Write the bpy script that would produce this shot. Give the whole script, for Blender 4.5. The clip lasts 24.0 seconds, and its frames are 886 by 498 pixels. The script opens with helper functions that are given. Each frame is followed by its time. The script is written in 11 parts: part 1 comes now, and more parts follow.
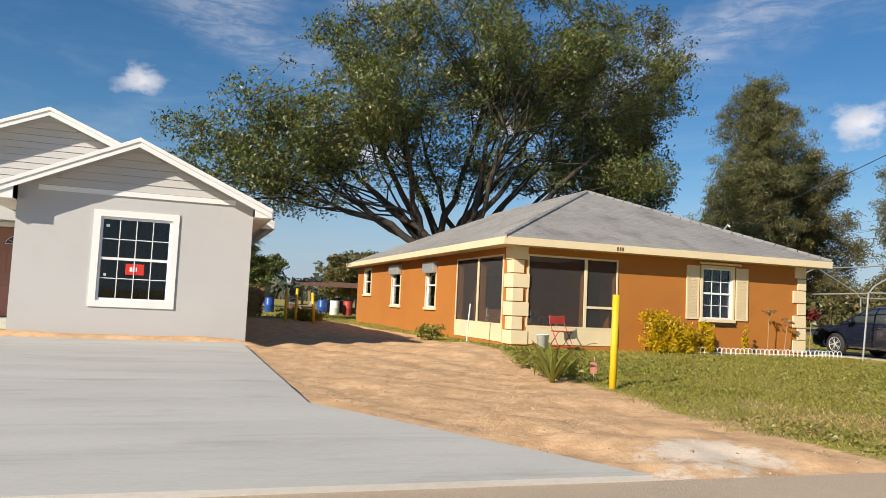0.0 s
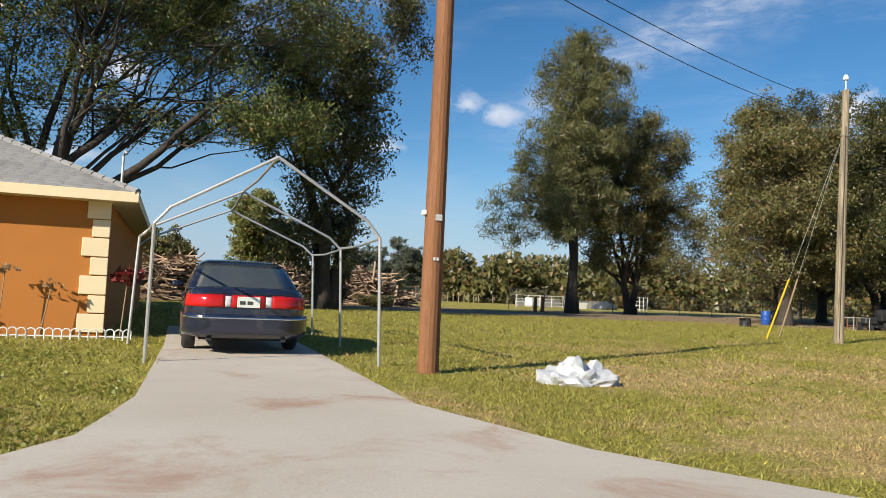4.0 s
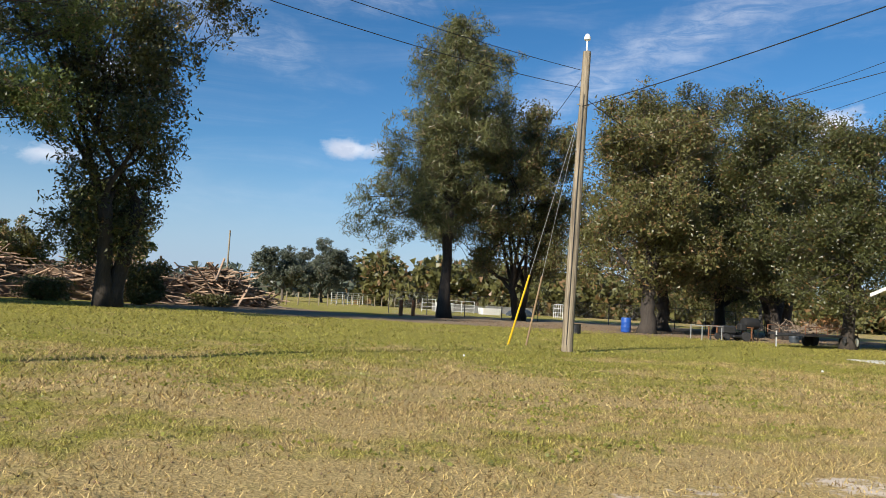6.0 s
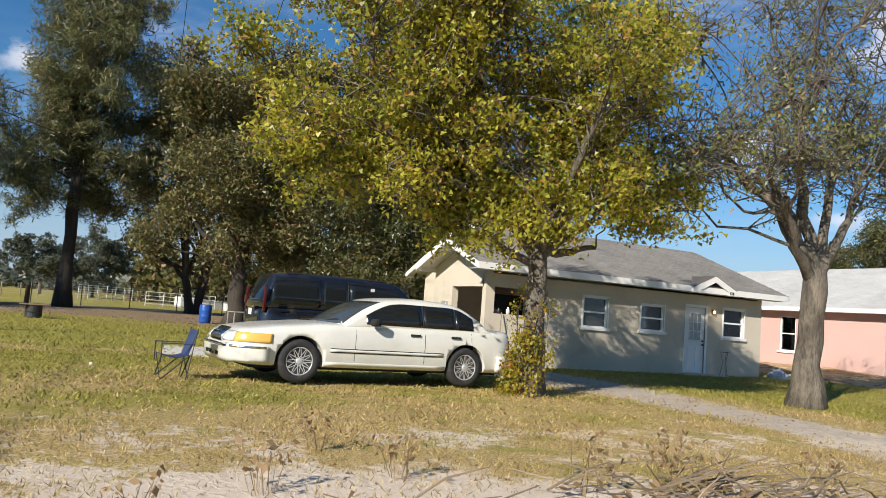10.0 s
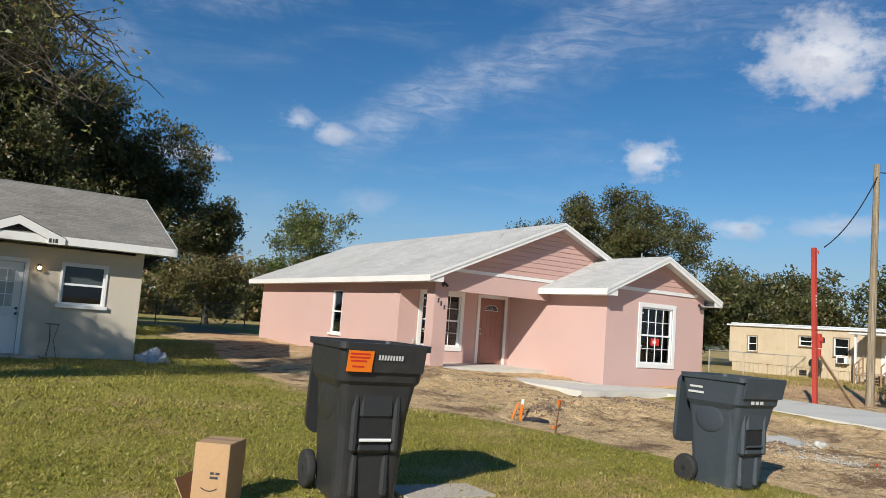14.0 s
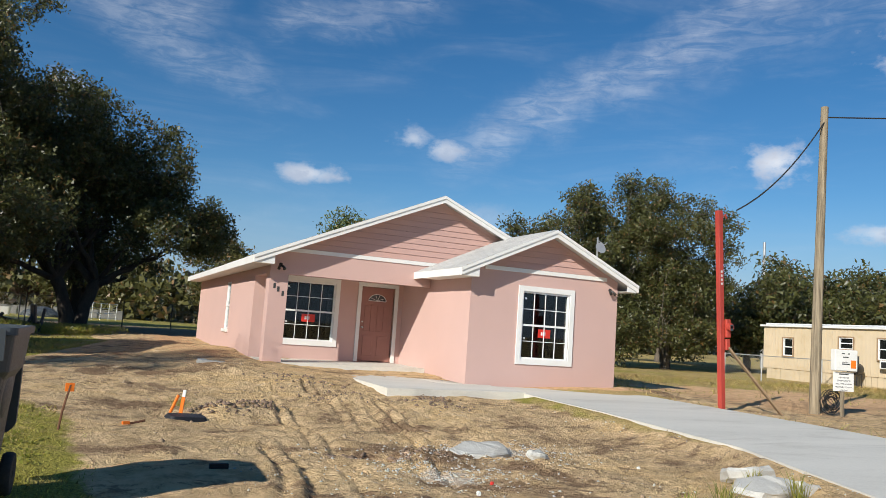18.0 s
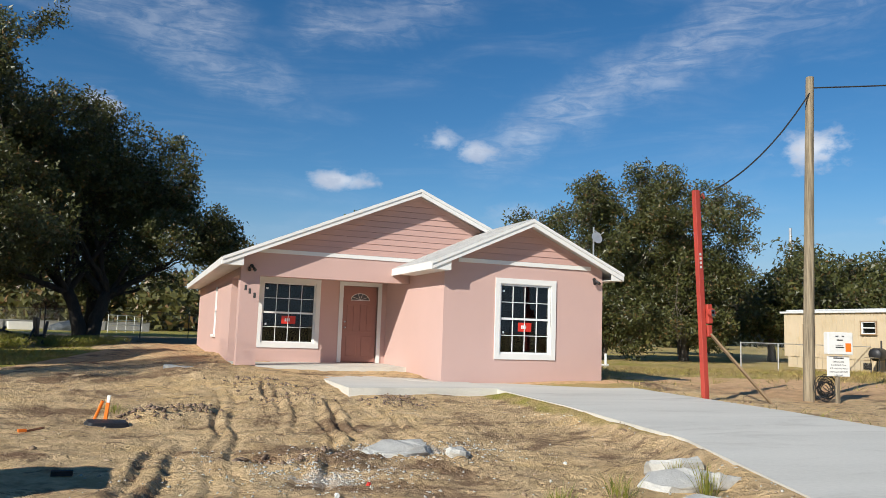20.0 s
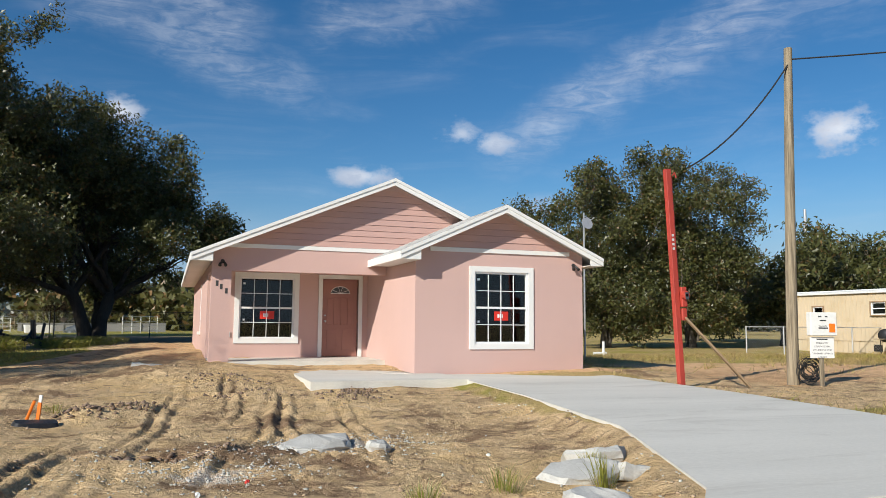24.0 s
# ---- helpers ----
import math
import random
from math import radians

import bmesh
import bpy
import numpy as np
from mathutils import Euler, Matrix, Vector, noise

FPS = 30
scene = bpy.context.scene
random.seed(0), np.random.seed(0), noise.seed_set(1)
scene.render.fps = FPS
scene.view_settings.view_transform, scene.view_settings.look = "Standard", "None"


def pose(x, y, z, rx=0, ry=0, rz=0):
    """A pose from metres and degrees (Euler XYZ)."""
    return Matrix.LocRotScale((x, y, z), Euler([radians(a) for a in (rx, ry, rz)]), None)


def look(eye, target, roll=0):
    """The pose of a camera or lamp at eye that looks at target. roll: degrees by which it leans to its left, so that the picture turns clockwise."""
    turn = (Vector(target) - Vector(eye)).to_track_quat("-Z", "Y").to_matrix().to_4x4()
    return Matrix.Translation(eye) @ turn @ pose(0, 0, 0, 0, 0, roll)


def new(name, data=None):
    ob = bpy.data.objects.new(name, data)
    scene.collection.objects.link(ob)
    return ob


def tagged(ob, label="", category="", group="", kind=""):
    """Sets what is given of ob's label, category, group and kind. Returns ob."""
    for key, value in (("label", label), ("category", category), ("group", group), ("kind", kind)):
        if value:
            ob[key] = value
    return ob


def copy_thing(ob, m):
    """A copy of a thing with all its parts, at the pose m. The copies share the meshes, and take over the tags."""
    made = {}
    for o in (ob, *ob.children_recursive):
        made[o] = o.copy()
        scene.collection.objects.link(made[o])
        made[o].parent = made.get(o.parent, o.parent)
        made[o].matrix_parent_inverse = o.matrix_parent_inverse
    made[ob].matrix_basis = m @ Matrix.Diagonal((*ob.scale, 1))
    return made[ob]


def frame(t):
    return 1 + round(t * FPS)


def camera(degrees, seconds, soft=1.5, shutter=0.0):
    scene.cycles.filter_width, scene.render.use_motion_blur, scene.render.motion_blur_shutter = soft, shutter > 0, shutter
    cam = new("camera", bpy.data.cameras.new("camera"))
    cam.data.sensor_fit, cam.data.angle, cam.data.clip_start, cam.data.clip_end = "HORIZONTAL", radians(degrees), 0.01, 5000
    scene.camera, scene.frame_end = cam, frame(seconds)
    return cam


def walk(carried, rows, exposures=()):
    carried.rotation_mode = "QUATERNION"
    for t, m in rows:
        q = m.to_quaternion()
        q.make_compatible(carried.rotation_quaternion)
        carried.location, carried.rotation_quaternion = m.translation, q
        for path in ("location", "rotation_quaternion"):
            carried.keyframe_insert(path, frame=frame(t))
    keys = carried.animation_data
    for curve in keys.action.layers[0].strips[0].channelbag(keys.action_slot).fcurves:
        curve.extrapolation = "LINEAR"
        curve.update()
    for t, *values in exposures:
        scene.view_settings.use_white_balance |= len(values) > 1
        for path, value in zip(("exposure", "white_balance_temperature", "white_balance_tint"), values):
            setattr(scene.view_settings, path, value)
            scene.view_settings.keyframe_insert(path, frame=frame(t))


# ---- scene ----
cam = camera(61.0, 24.0, 0.85)
PATH = [
    (0, (0.2, -1.253, 0.98), (0.843, 0.636, 1.126), 2.7),
    (0.2, (1.063, -1.183, 1.027), (1.705, 0.707, 1.155), 2.7),
    (0.5, (2.321, -1.054, 0.976), (2.967, 0.838, 1.046), 2.6),
    (1, (4.448, -0.904, 1.002), (5.094, 0.988, 1.077), 2.8),
    (1.5, (6.65, -0.649, 1.005), (7.293, 1.242, 1.089), 3.0),
    (2, (8.836, -0.452, 0.998), (9.483, 1.439, 1.091), 2.9),
    (2.5, (11.078, -0.281, 0.983), (11.728, 1.608, 1.084), 2.6),
    (3, (13.376, -0.045, 0.997), (14.034, 1.841, 1.107), 2.5),
    (3.5, (15.649, 0.201, 1.031), (16.319, 2.082, 1.146), 2.3),
    (5.5, (25.719, 1.103, 1.137), (26.416, 2.973, 1.271), 3.3),
    (6, (28.061, 1.124, 1.162), (28.765, 2.99, 1.302), 3.4),
    (6.5, (30.44, 1.167, 1.208), (31.155, 3.029, 1.351), 3.5),
    (7, (32.869, 1.16, 1.253), (33.594, 3.018, 1.396), 3.6),
    (7.5, (35.464, 1.128, 1.249), (36.197, 2.983, 1.396), 3.7),
    (8, (38.139, 1.121, 1.251), (38.879, 2.973, 1.402), 3.8),
    (8.5, (40.741, 1.126, 1.214), (41.505, 2.968, 1.373), 3.9),
    (9, (43.264, 1.318, 1.225), (44.081, 3.137, 1.389), 4.0),
    (9.5, (45.664, 1.205, 1.257), (46.498, 3.015, 1.423), 4.3),
    (10, (47.978, 1.02, 1.259), (48.864, 2.804, 1.434), 4.4),
    (10.5, (50.335, 0.898, 1.262), (51.265, 2.66, 1.445), 4.4),
    (11, (52.689, 0.753, 1.29), (53.646, 2.499, 1.477), 4.5),
    (11.5, (54.946, 0.53, 1.286), (55.946, 2.251, 1.477), 4.4),
    (13.5, (63.345, -0.324, 1.386), (64.438, 1.339, 1.589), 4.1),
    (14, (65.031, -0.62, 1.407), (66.113, 1.05, 1.608), 4.3),
    (14.5, (66.439, -0.847, 1.37), (67.514, 0.827, 1.574), 4.2),
    (15, (67.72, -0.98, 1.335), (68.78, 0.704, 1.54), 4.0),
    (15.5, (68.911, -1.07, 1.312), (69.916, 0.646, 1.517), 3.9),
    (16, (70.015, -1.155, 1.267), (70.951, 0.601, 1.469), 4.1),
    (16.5, (71.031, -1.192, 1.252), (71.912, 0.593, 1.454), 3.9),
    (17, (71.795, -1.244, 1.245), (72.633, 0.56, 1.452), 4.0),
    (17.5, (72.396, -1.269, 1.272), (73.211, 0.545, 1.483), 4.1),
    (18, (72.894, -1.251, 1.264), (73.705, 0.564, 1.481), 4.0),
    (18.5, (73.349, -1.264, 1.246), (74.134, 0.562, 1.469), 3.9),
    (20.5, (74.802, -1.32, 1.197), (75.519, 0.535, 1.412), 1.6),
    (21, (75.069, -1.353, 1.181), (75.778, 0.505, 1.397), 1.6),
    (21.5, (75.302, -1.32, 1.182), (76.006, 0.539, 1.398), 1.7),
    (22, (75.498, -1.313, 1.193), (76.198, 0.549, 1.401), 1.6),
    (22.5, (75.603, -1.296, 1.195), (76.302, 0.567, 1.402), 1.4),
    (23, (75.67, -1.31, 1.201), (76.364, 0.554, 1.403), 1.1),
    (23.5, (75.736, -1.296, 1.195), (76.421, 0.572, 1.394), 0.8),
    (24, (75.758, -1.332, 1.176), (76.432, 0.54, 1.374), 0.5),
]
walk(cam, [(t, look(eye, target, roll)) for t, eye, target, roll in PATH],
     exposures=((0, 0.40, 6850, 11), (0.5, 0.29, 6850, 11), (1, 0.21, 6850, 10), (2, 0.42, 6850, 9), (3.5, 0.54, 6750, 9), (6, 0.53, 6400, 10), (8, 0.50, 6350, 10), (9, 0.46, 6350, 9), (10, 0.49, 6450, 10), (11.5, 0.40, 6450, 10), (13.5, 0.17, 6300, 9), (18, 0.23, 6300, 8), (24, 0.26, 6300, 8)))

# ---- world, sun ----
SUN_AZ, SUN_EL = 32.0, 28.0          # the shadows run 32 degrees from +x towards +y
sd = Vector((-math.cos(radians(SUN_AZ)) * math.cos(radians(SUN_EL)), -math.sin(radians(SUN_AZ)) * math.cos(radians(SUN_EL)), math.sin(radians(SUN_EL))))
sun = new("sun", bpy.data.lights.new("sun", "SUN"))
sun.data.energy, sun.data.angle, sun.data.color = 4.8, radians(0.53), (1.0, 0.93, 0.82)
sun.matrix_world = look(sd * 100, (0, 0, 0))


class Nodes:
    """Short hand for node trees."""

    def __init__(self, tree):
        self.tree, self.n, self.l = tree, tree.nodes, tree.links

    def add(self, kind, **inputs):
        node = self.n.new(kind)
        for k, v in inputs.items():
            key = int(k[1:]) if k[0] == "_" and k[1:].isdigit() else k.replace("_", " ")
            self.put(node.inputs[key], v)
        return node

    def put(self, socket, v):
        if isinstance(v, bpy.types.NodeSocket):
            self.l.new(v, socket)
        elif isinstance(v, tuple) and len(v) == 3 and socket.type == "RGBA":
            socket.default_value = (*v, 1)
        else:
            socket.default_value = v

    def math(self, op, a, b=0.0, clamp=False):
        node = self.n.new("ShaderNodeMath")
        node.operation, node.use_clamp = op, clamp
        self.put(node.inputs[0], a)
        self.put(node.inputs[1], b)
        return node.outputs[0]

    def dot(self, a, b):
        node = self.n.new("ShaderNodeVectorMath")
        node.operation = "DOT_PRODUCT"
        self.put(node.inputs[0], a)
        self.put(node.inputs[1], b)
        return node.outputs["Value"]

    def scale(self, v, s):
        node = self.n.new("ShaderNodeMapping")
        self.put(node.inputs["Vector"], v)
        self.put(node.inputs["Scale"], s)
        return node.outputs[0]

    def noise(self, v, s, detail=4.0, rough=0.55, distort=0.0):
        node = self.add("ShaderNodeTexNoise", Scale=s, Detail=detail, Roughness=rough, Distortion=distort)
        if v is not None:
            self.put(node.inputs["Vector"], v)
        return node.outputs[0]

    def ramp(self, v, lo, hi, a=0.0, b=1.0):
        node = self.n.new("ShaderNodeMapRange")
        node.interpolation_type = "SMOOTHSTEP"
        for i, val in enumerate((v, lo, hi, a, b)):
            self.put(node.inputs[i], val)
        return node.outputs[0]

    def mix(self, f, a, b):
        node = self.n.new("ShaderNodeMix")
        node.data_type = "RGBA"
        self.put(node.inputs[0], f)
        self.put(node.inputs[6], a)
        self.put(node.inputs[7], b)
        return node.outputs[2]


def bearing(az, el):
    """A unit vector; az in degrees from +y towards +x."""
    a, e = radians(az), radians(el)
    return Vector((math.sin(a) * math.cos(e), math.cos(a) * math.cos(e), math.sin(e)))


world = bpy.data.worlds.new("sky")
scene.world = world
world.use_nodes = True
w = Nodes(world.node_tree)
w.n.clear()
sky = w.n.new("ShaderNodeTexSky")
sky.sky_type, sky.sun_disc = "NISHITA", False
sky.sun_elevation, sky.sun_rotation = radians(SUN_EL), math.atan2(sd.x, sd.y)
sky.air_density, sky.dust_density, sky.ozone_density, sky.altitude = 1.0, 0.0, 4.0, 10
way = w.n.new("ShaderNodeTexCoord").outputs["Generated"]
puff = w.noise(w.scale(way, (1, 1, 1.6)), 26, 6, 0.6)
wisp = w.noise(way, 9, 5, 0.6, 0.4)
cover = None
# small heaped clouds: azimuth, elevation, half width, half height in degrees, density
for az, el, hw, hh, amount in ((-3.9, 14.6, 1.7, 1.2, 0.8), (48.1, 13.3, 2.8, 1.4, 0.9), (13.3, 11.1, 2.7, 0.8, 0.75), (-7.6, 8.4, 2.8, 0.8, 0.7),
                               (21.2, 14.4, 1.7, 1.0, 0.55), (23.8, 13.7, 2.1, 1.0, 0.65), (59.8, 20.0, 5.2, 3.2, 1.0), (54.5, 8.4, 2.6, 0.8, 0.7), (61.0, 8.5, 4.0, 0.9, 0.55), (27.0, 8.8, 2.4, 1.1, 0.25)):
    mid, side = bearing(az, el), bearing(az + 90, 0)
    up = side.cross(mid)
    u = w.math("DIVIDE", w.dot(way, tuple(side)), math.sin(radians(hw)))
    v = w.math("DIVIDE", w.dot(way, tuple(up)), math.sin(radians(hh)))
    v0 = w.math("SUBTRACT", v, w.math("DIVIDE", mid.dot(up), math.sin(radians(hh))))
    r = w.math("SQRT", w.math("ADD", w.math("MULTIPLY", u, u), w.math("MULTIPLY", v0, v0)))
    r = w.math("ADD", r, w.math("MULTIPLY", w.math("SUBTRACT", puff, 0.5), 2.6))
    m = w.math("MULTIPLY", w.ramp(r, 1.15, 0.1), amount)
    m = w.math("MULTIPLY", m, w.ramp(w.dot(way, tuple(mid)), 0.9, 0.95))
    cover = m if cover is None else w.math("MAXIMUM", cover, m)
# high thin streaks: from one bearing to another, half width, density
for a, b, hw, amount in (((24, 13.2), (52, 25.5), 2.1, 0.34), ((30, 17), (62, 24), 2.2, 0.16), ((5, 20), (-8, 27), 2.6, 0.30), ((10, 17), (-9, 22), 2.0, 0.24), ((9, 21.5), (22, 24), 1.6, 0.24)):
    p, q = bearing(*a), bearing(*b)
    along = (q - p).normalized()
    across = p.cross(q).normalized()
    s = w.math("SUBTRACT", w.dot(way, tuple(along)), p.dot(along))
    s = w.math("DIVIDE", s, (q - p).length)
    c = w.math("DIVIDE", w.math("ABSOLUTE", w.math("ADD", w.dot(way, tuple(across)), w.math("MULTIPLY", w.math("SUBTRACT", wisp, 0.5), 0.09))), math.sin(radians(hw)))
    thread = w.noise(w.scale(way, (3, 3, 14)), 6, 5, 0.65, 1.0)
    m = w.math("MULTIPLY", w.math("MULTIPLY", w.ramp(c, 1.5, 0.0), w.ramp(s, -0.12, 0.15)), w.math("MULTIPLY", w.ramp(s, 1.25, 0.85), w.ramp(thread, 0.3, 0.7, 0.25, 1.0)))
    cover = w.math("MAXIMUM", cover, w.math("MULTIPLY", m, amount))
veil = w.math("MULTIPLY", w.ramp(w.noise(w.scale(way, (1.5, 1.5, 7)), 3, 6, 0.6, 0.6), 0.45, 0.8), 0.10)
cover = w.math("MAXIMUM", cover, veil)
tone = w.mix(w.ramp(puff, 0.35, 0.65), (7.0, 7.2, 8.0), (10.5, 10.4, 10.6))
col = w.mix(cover, sky.outputs[0], tone)
low = w.math("MULTIPLY", w.ramp(w.dot(way, (0, 0, 1)), 0.20, 0.0), 0.85)
col = w.add("ShaderNodeHueSaturation", Color=col, Saturation=1.24, Value=1.045).outputs[0]
col = w.mix(low, col, (3.7, 5.0, 6.9))
back = w.add("ShaderNodeBackground", Color=col, Strength=0.072)
out = w.add("ShaderNodeOutputWorld", Surface=back.outputs[0])


# ---- materials ----
def shader(name):
    m = bpy.data.materials.new(name)
    m.use_nodes = True
    k = Nodes(m.node_tree)
    k.n.clear()
    b = k.n.new("ShaderNodeBsdfPrincipled")
    o = k.n.new("ShaderNodeOutputMaterial")
    k.l.new(b.outputs[0], o.inputs[0])
    return m, k, b, o


def surf(name, c1, c2=None, big=0.6, fine=18.0, rough=0.8, bump=0.15, metal=0.0, stain=None, amount=0.0, stretch=(1, 1, 1), island=0.0, piece=0.0, depth=0.01, sheen=0.5):
    """A surface with two scales of variation, an optional stain colour, and a fine relief."""
    m, k, b, o = shader(name)
    at = k.scale(k.n.new("ShaderNodeTexCoord").outputs["Object"], stretch)
    c2 = c2 or tuple(x * 0.82 for x in c1)
    f1, f2 = k.noise(at, big, 5), k.noise(at, fine, 5, 0.65)
    v = k.math("ADD", k.math("MULTIPLY", f1, 0.6), k.math("MULTIPLY", f2, 0.4))
    col = k.mix(k.ramp(v, 0.32, 0.68), c1, c2)
    if stain:
        s = k.math("MULTIPLY", k.ramp(k.noise(at, big * 1.9, 7, 0.7, 0.5), 0.5, 0.72), amount)
        col = k.mix(s, col, stain)
    for count, source in ((island, "island"), (piece, "piece")):
        if count:
            rnd = k.n.new("ShaderNodeNewGeometry").outputs["Random Per Island"] if source == "island" else k.n.new("ShaderNodeObjectInfo").outputs["Random"]
            hsv = k.add("ShaderNodeHueSaturation", Color=col, Value=k.math("ADD", 1 - count / 2, k.math("MULTIPLY", rnd, count)))
            col = hsv.outputs[0]
    k.put(b.inputs["Base Color"], col)
    k.put(b.inputs["Roughness"], k.ramp(f2, 0.2, 0.8, max(rough - 0.1, 0.02), min(rough + 0.08, 1)))
    b.inputs["Metallic"].default_value = metal
    b.inputs["Specular IOR Level"].default_value = sheen
    if bump:
        bp = k.add("ShaderNodeBump", Strength=bump, Distance=depth, Height=f2)
        k.put(b.inputs["Normal"], bp.outputs[0])
    return m


def leafy(name, c1, c2, c3, share=0.12, through_light=0.35, rough=0.42):
    """Leaves: each one its own shade between c1 and c2, some of them c3; light comes through."""
    m, k, b, o = shader(name)
    rnd = k.n.new("ShaderNodeNewGeometry").outputs["Random Per Island"]
    at = k.n.new("ShaderNodeTexCoord").outputs["Object"]
    patch = k.noise(at, 0.7, 3)
    f = k.math("ADD", k.math("MULTIPLY", rnd, 0.6), k.math("MULTIPLY", k.ramp(patch, 0.3, 0.7), 0.4))
    col = k.mix(f, c1, c2)
    other = k.ramp(k.math("FRACT", k.math("MULTIPLY", rnd, 37.0)), 1 - share, 1 - share + 0.01)
    col = k.mix(other, col, c3)
    k.put(b.inputs["Base Color"], col)
    b.inputs["Roughness"].default_value = rough
    b.inputs["Specular IOR Level"].default_value = 0.5
    t = k.add("ShaderNodeBsdfTranslucent", Color=col)
    mx = k.n.new("ShaderNodeMixShader")
    mx.inputs[0].default_value = through_light
    k.l.new(b.outputs[0], mx.inputs[1])
    k.l.new(t.outputs[0], mx.inputs[2])
    k.l.new(mx.outputs[0], o.inputs[0])
    return m


def pane_glass(name, tint=(0.55, 0.6, 0.62), gloss=0.02):
    m, k, b, o = shader(name)
    k.n.remove(b)
    at = k.n.new("ShaderNodeTexCoord").outputs["Object"]
    fres = k.add("ShaderNodeFresnel", IOR=1.5)
    g = k.add("ShaderNodeBsdfGlossy", Roughness=gloss, Color=(1, 1, 1))
    bp = k.add("ShaderNodeBump", Strength=0.03, Distance=0.01, Height=k.noise(at, 3.0, 2))
    k.put(g.inputs["Normal"], bp.outputs[0])
    tr = k.add("ShaderNodeBsdfTransparent", Color=tint)
    mx = k.n.new("ShaderNodeMixShader")
    k.put(mx.inputs[0], fres.outputs[0])
    k.l.new(tr.outputs[0], mx.inputs[1])
    k.l.new(g.outputs[0], mx.inputs[2])
    k.l.new(mx.outputs[0], o.inputs[0])
    return m


def flake(name, c, rough=0.25, coat=0.6, c2=None):
    """Car paint, a little dusty."""
    m = surf(name, c, c2 or tuple(x * 0.8 for x in c), 1.2, 40, rough, 0.0, stain=(0.3, 0.27, 0.22), amount=0.10)
    m.node_tree.nodes["Principled BSDF"].inputs["Coat Weight"].default_value = coat
    return m


STUCCO_PINK = surf("stucco pink", (0.585, 0.395, 0.350), (0.545, 0.365, 0.325), 0.5, 55, 0.9, 0.5, stain=(0.55, 0.38, 0.32), amount=0.25, depth=0.006)
BOARD_PINK = surf("painted siding pink", (0.55, 0.345, 0.30), (0.50, 0.315, 0.27), 0.8, 30, 0.65, 0.15, stretch=(0.4, 0.4, 6), piece=0.08)
STUCCO_GREY = surf("stucco grey", (0.50, 0.49, 0.475), (0.46, 0.45, 0.44), 0.5, 55, 0.9, 0.5, stain=(0.42, 0.40, 0.37), amount=0.2, depth=0.006)
BOARD_GREY = surf("painted siding grey", (0.52, 0.51, 0.49), (0.47, 0.46, 0.44), 0.8, 30, 0.65, 0.15, stretch=(0.4, 0.4, 6), piece=0.06)
STUCCO_OCHRE = surf("stucco ochre", (0.46, 0.17, 0.028), (0.41, 0.148, 0.024), 0.5, 50, 0.85, 0.45, stain=(0.33, 0.13, 0.03), amount=0.3, depth=0.006)
STUCCO_CREAM = surf("stucco cream", (0.60, 0.535, 0.43), (0.53, 0.465, 0.37), 0.5, 50, 0.9, 0.5, stain=(0.36, 0.32, 0.26), amount=0.45, depth=0.006)
CREAM_TRIM = surf("cream trim paint", (0.80, 0.66, 0.42), (0.74, 0.60, 0.38), 0.8, 40, 0.6, 0.12, stain=(0.5, 0.4, 0.26), amount=0.15)
WHITE_TRIM = surf("white trim paint", (0.80, 0.79, 0.76), (0.74, 0.73, 0.70), 0.8, 40, 0.5, 0.1, stain=(0.55, 0.53, 0.48), amount=0.12)
WHITE_VINYL = surf("white vinyl", (0.82, 0.82, 0.81), (0.78, 0.78, 0.77), 1.0, 60, 0.35, 0.04)
SOFFIT = surf("soffit", (0.72, 0.70, 0.66), (0.66, 0.64, 0.60), 0.8, 30, 0.7, 0.1)
SHINGLE_NEW = surf("new light shingles", (0.46, 0.46, 0.455), (0.36, 0.36, 0.355), 0.7, 60, 0.95, 0.6, island=0.14, depth=0.006)
SHINGLE_OLD = surf("weathered grey shingles", (0.30, 0.29, 0.28), (0.22, 0.215, 0.21), 0.5, 60, 0.95, 0.6, stain=(0.11, 0.105, 0.10), amount=0.6, island=0.14, depth=0.006)
SHINGLE_GREY = surf("faded brown shingles", (0.25, 0.235, 0.215), (0.19, 0.18, 0.165), 0.5, 60, 0.95, 0.6, stain=(0.10, 0.095, 0.09), amount=0.55, island=0.25, depth=0.006)
CONCRETE = surf("broom finished concrete", (0.68, 0.655, 0.585), (0.57, 0.55, 0.49), 0.45, 45, 0.85, 0.35, stain=(0.40, 0.37, 0.32), amount=0.6, stretch=(0.35, 1.4, 1), depth=0.006)
CONCRETE_OLD = surf("old stained concrete", (0.56, 0.50, 0.42), (0.48, 0.42, 0.34), 0.45, 45, 0.9, 0.4, stain=(0.36, 0.20, 0.13), amount=0.7, depth=0.006)
RUBBLE = surf("broken concrete", (0.55, 0.54, 0.50), (0.42, 0.40, 0.36), 2.5, 40, 0.95, 0.8, depth=0.01)
# duller copy of the concrete: the first drive's hazy light put into the colour
CONCRETE_HAZED = surf("smooth haze-toned concrete", (0.58, 0.555, 0.50), (0.48, 0.46, 0.415), 0.5, 30, 0.8, 0.15, stain=(0.37, 0.35, 0.305), amount=0.75, stretch=(0.4, 2.2, 1), depth=0.004)
ASPHALT = surf("pale worn asphalt", (0.52, 0.405, 0.29), (0.42, 0.32, 0.225), 0.4, 60, 0.95, 0.6, stain=(0.42, 0.35, 0.26), amount=0.6, depth=0.008)
WOOD_GREY = surf("weathered wood", (0.38, 0.31, 0.21), (0.11, 0.085, 0.055), 2.4, 9, 0.9, 0.9, stretch=(6, 6, 0.22), stain=(0.12, 0.10, 0.075), amount=0.6)
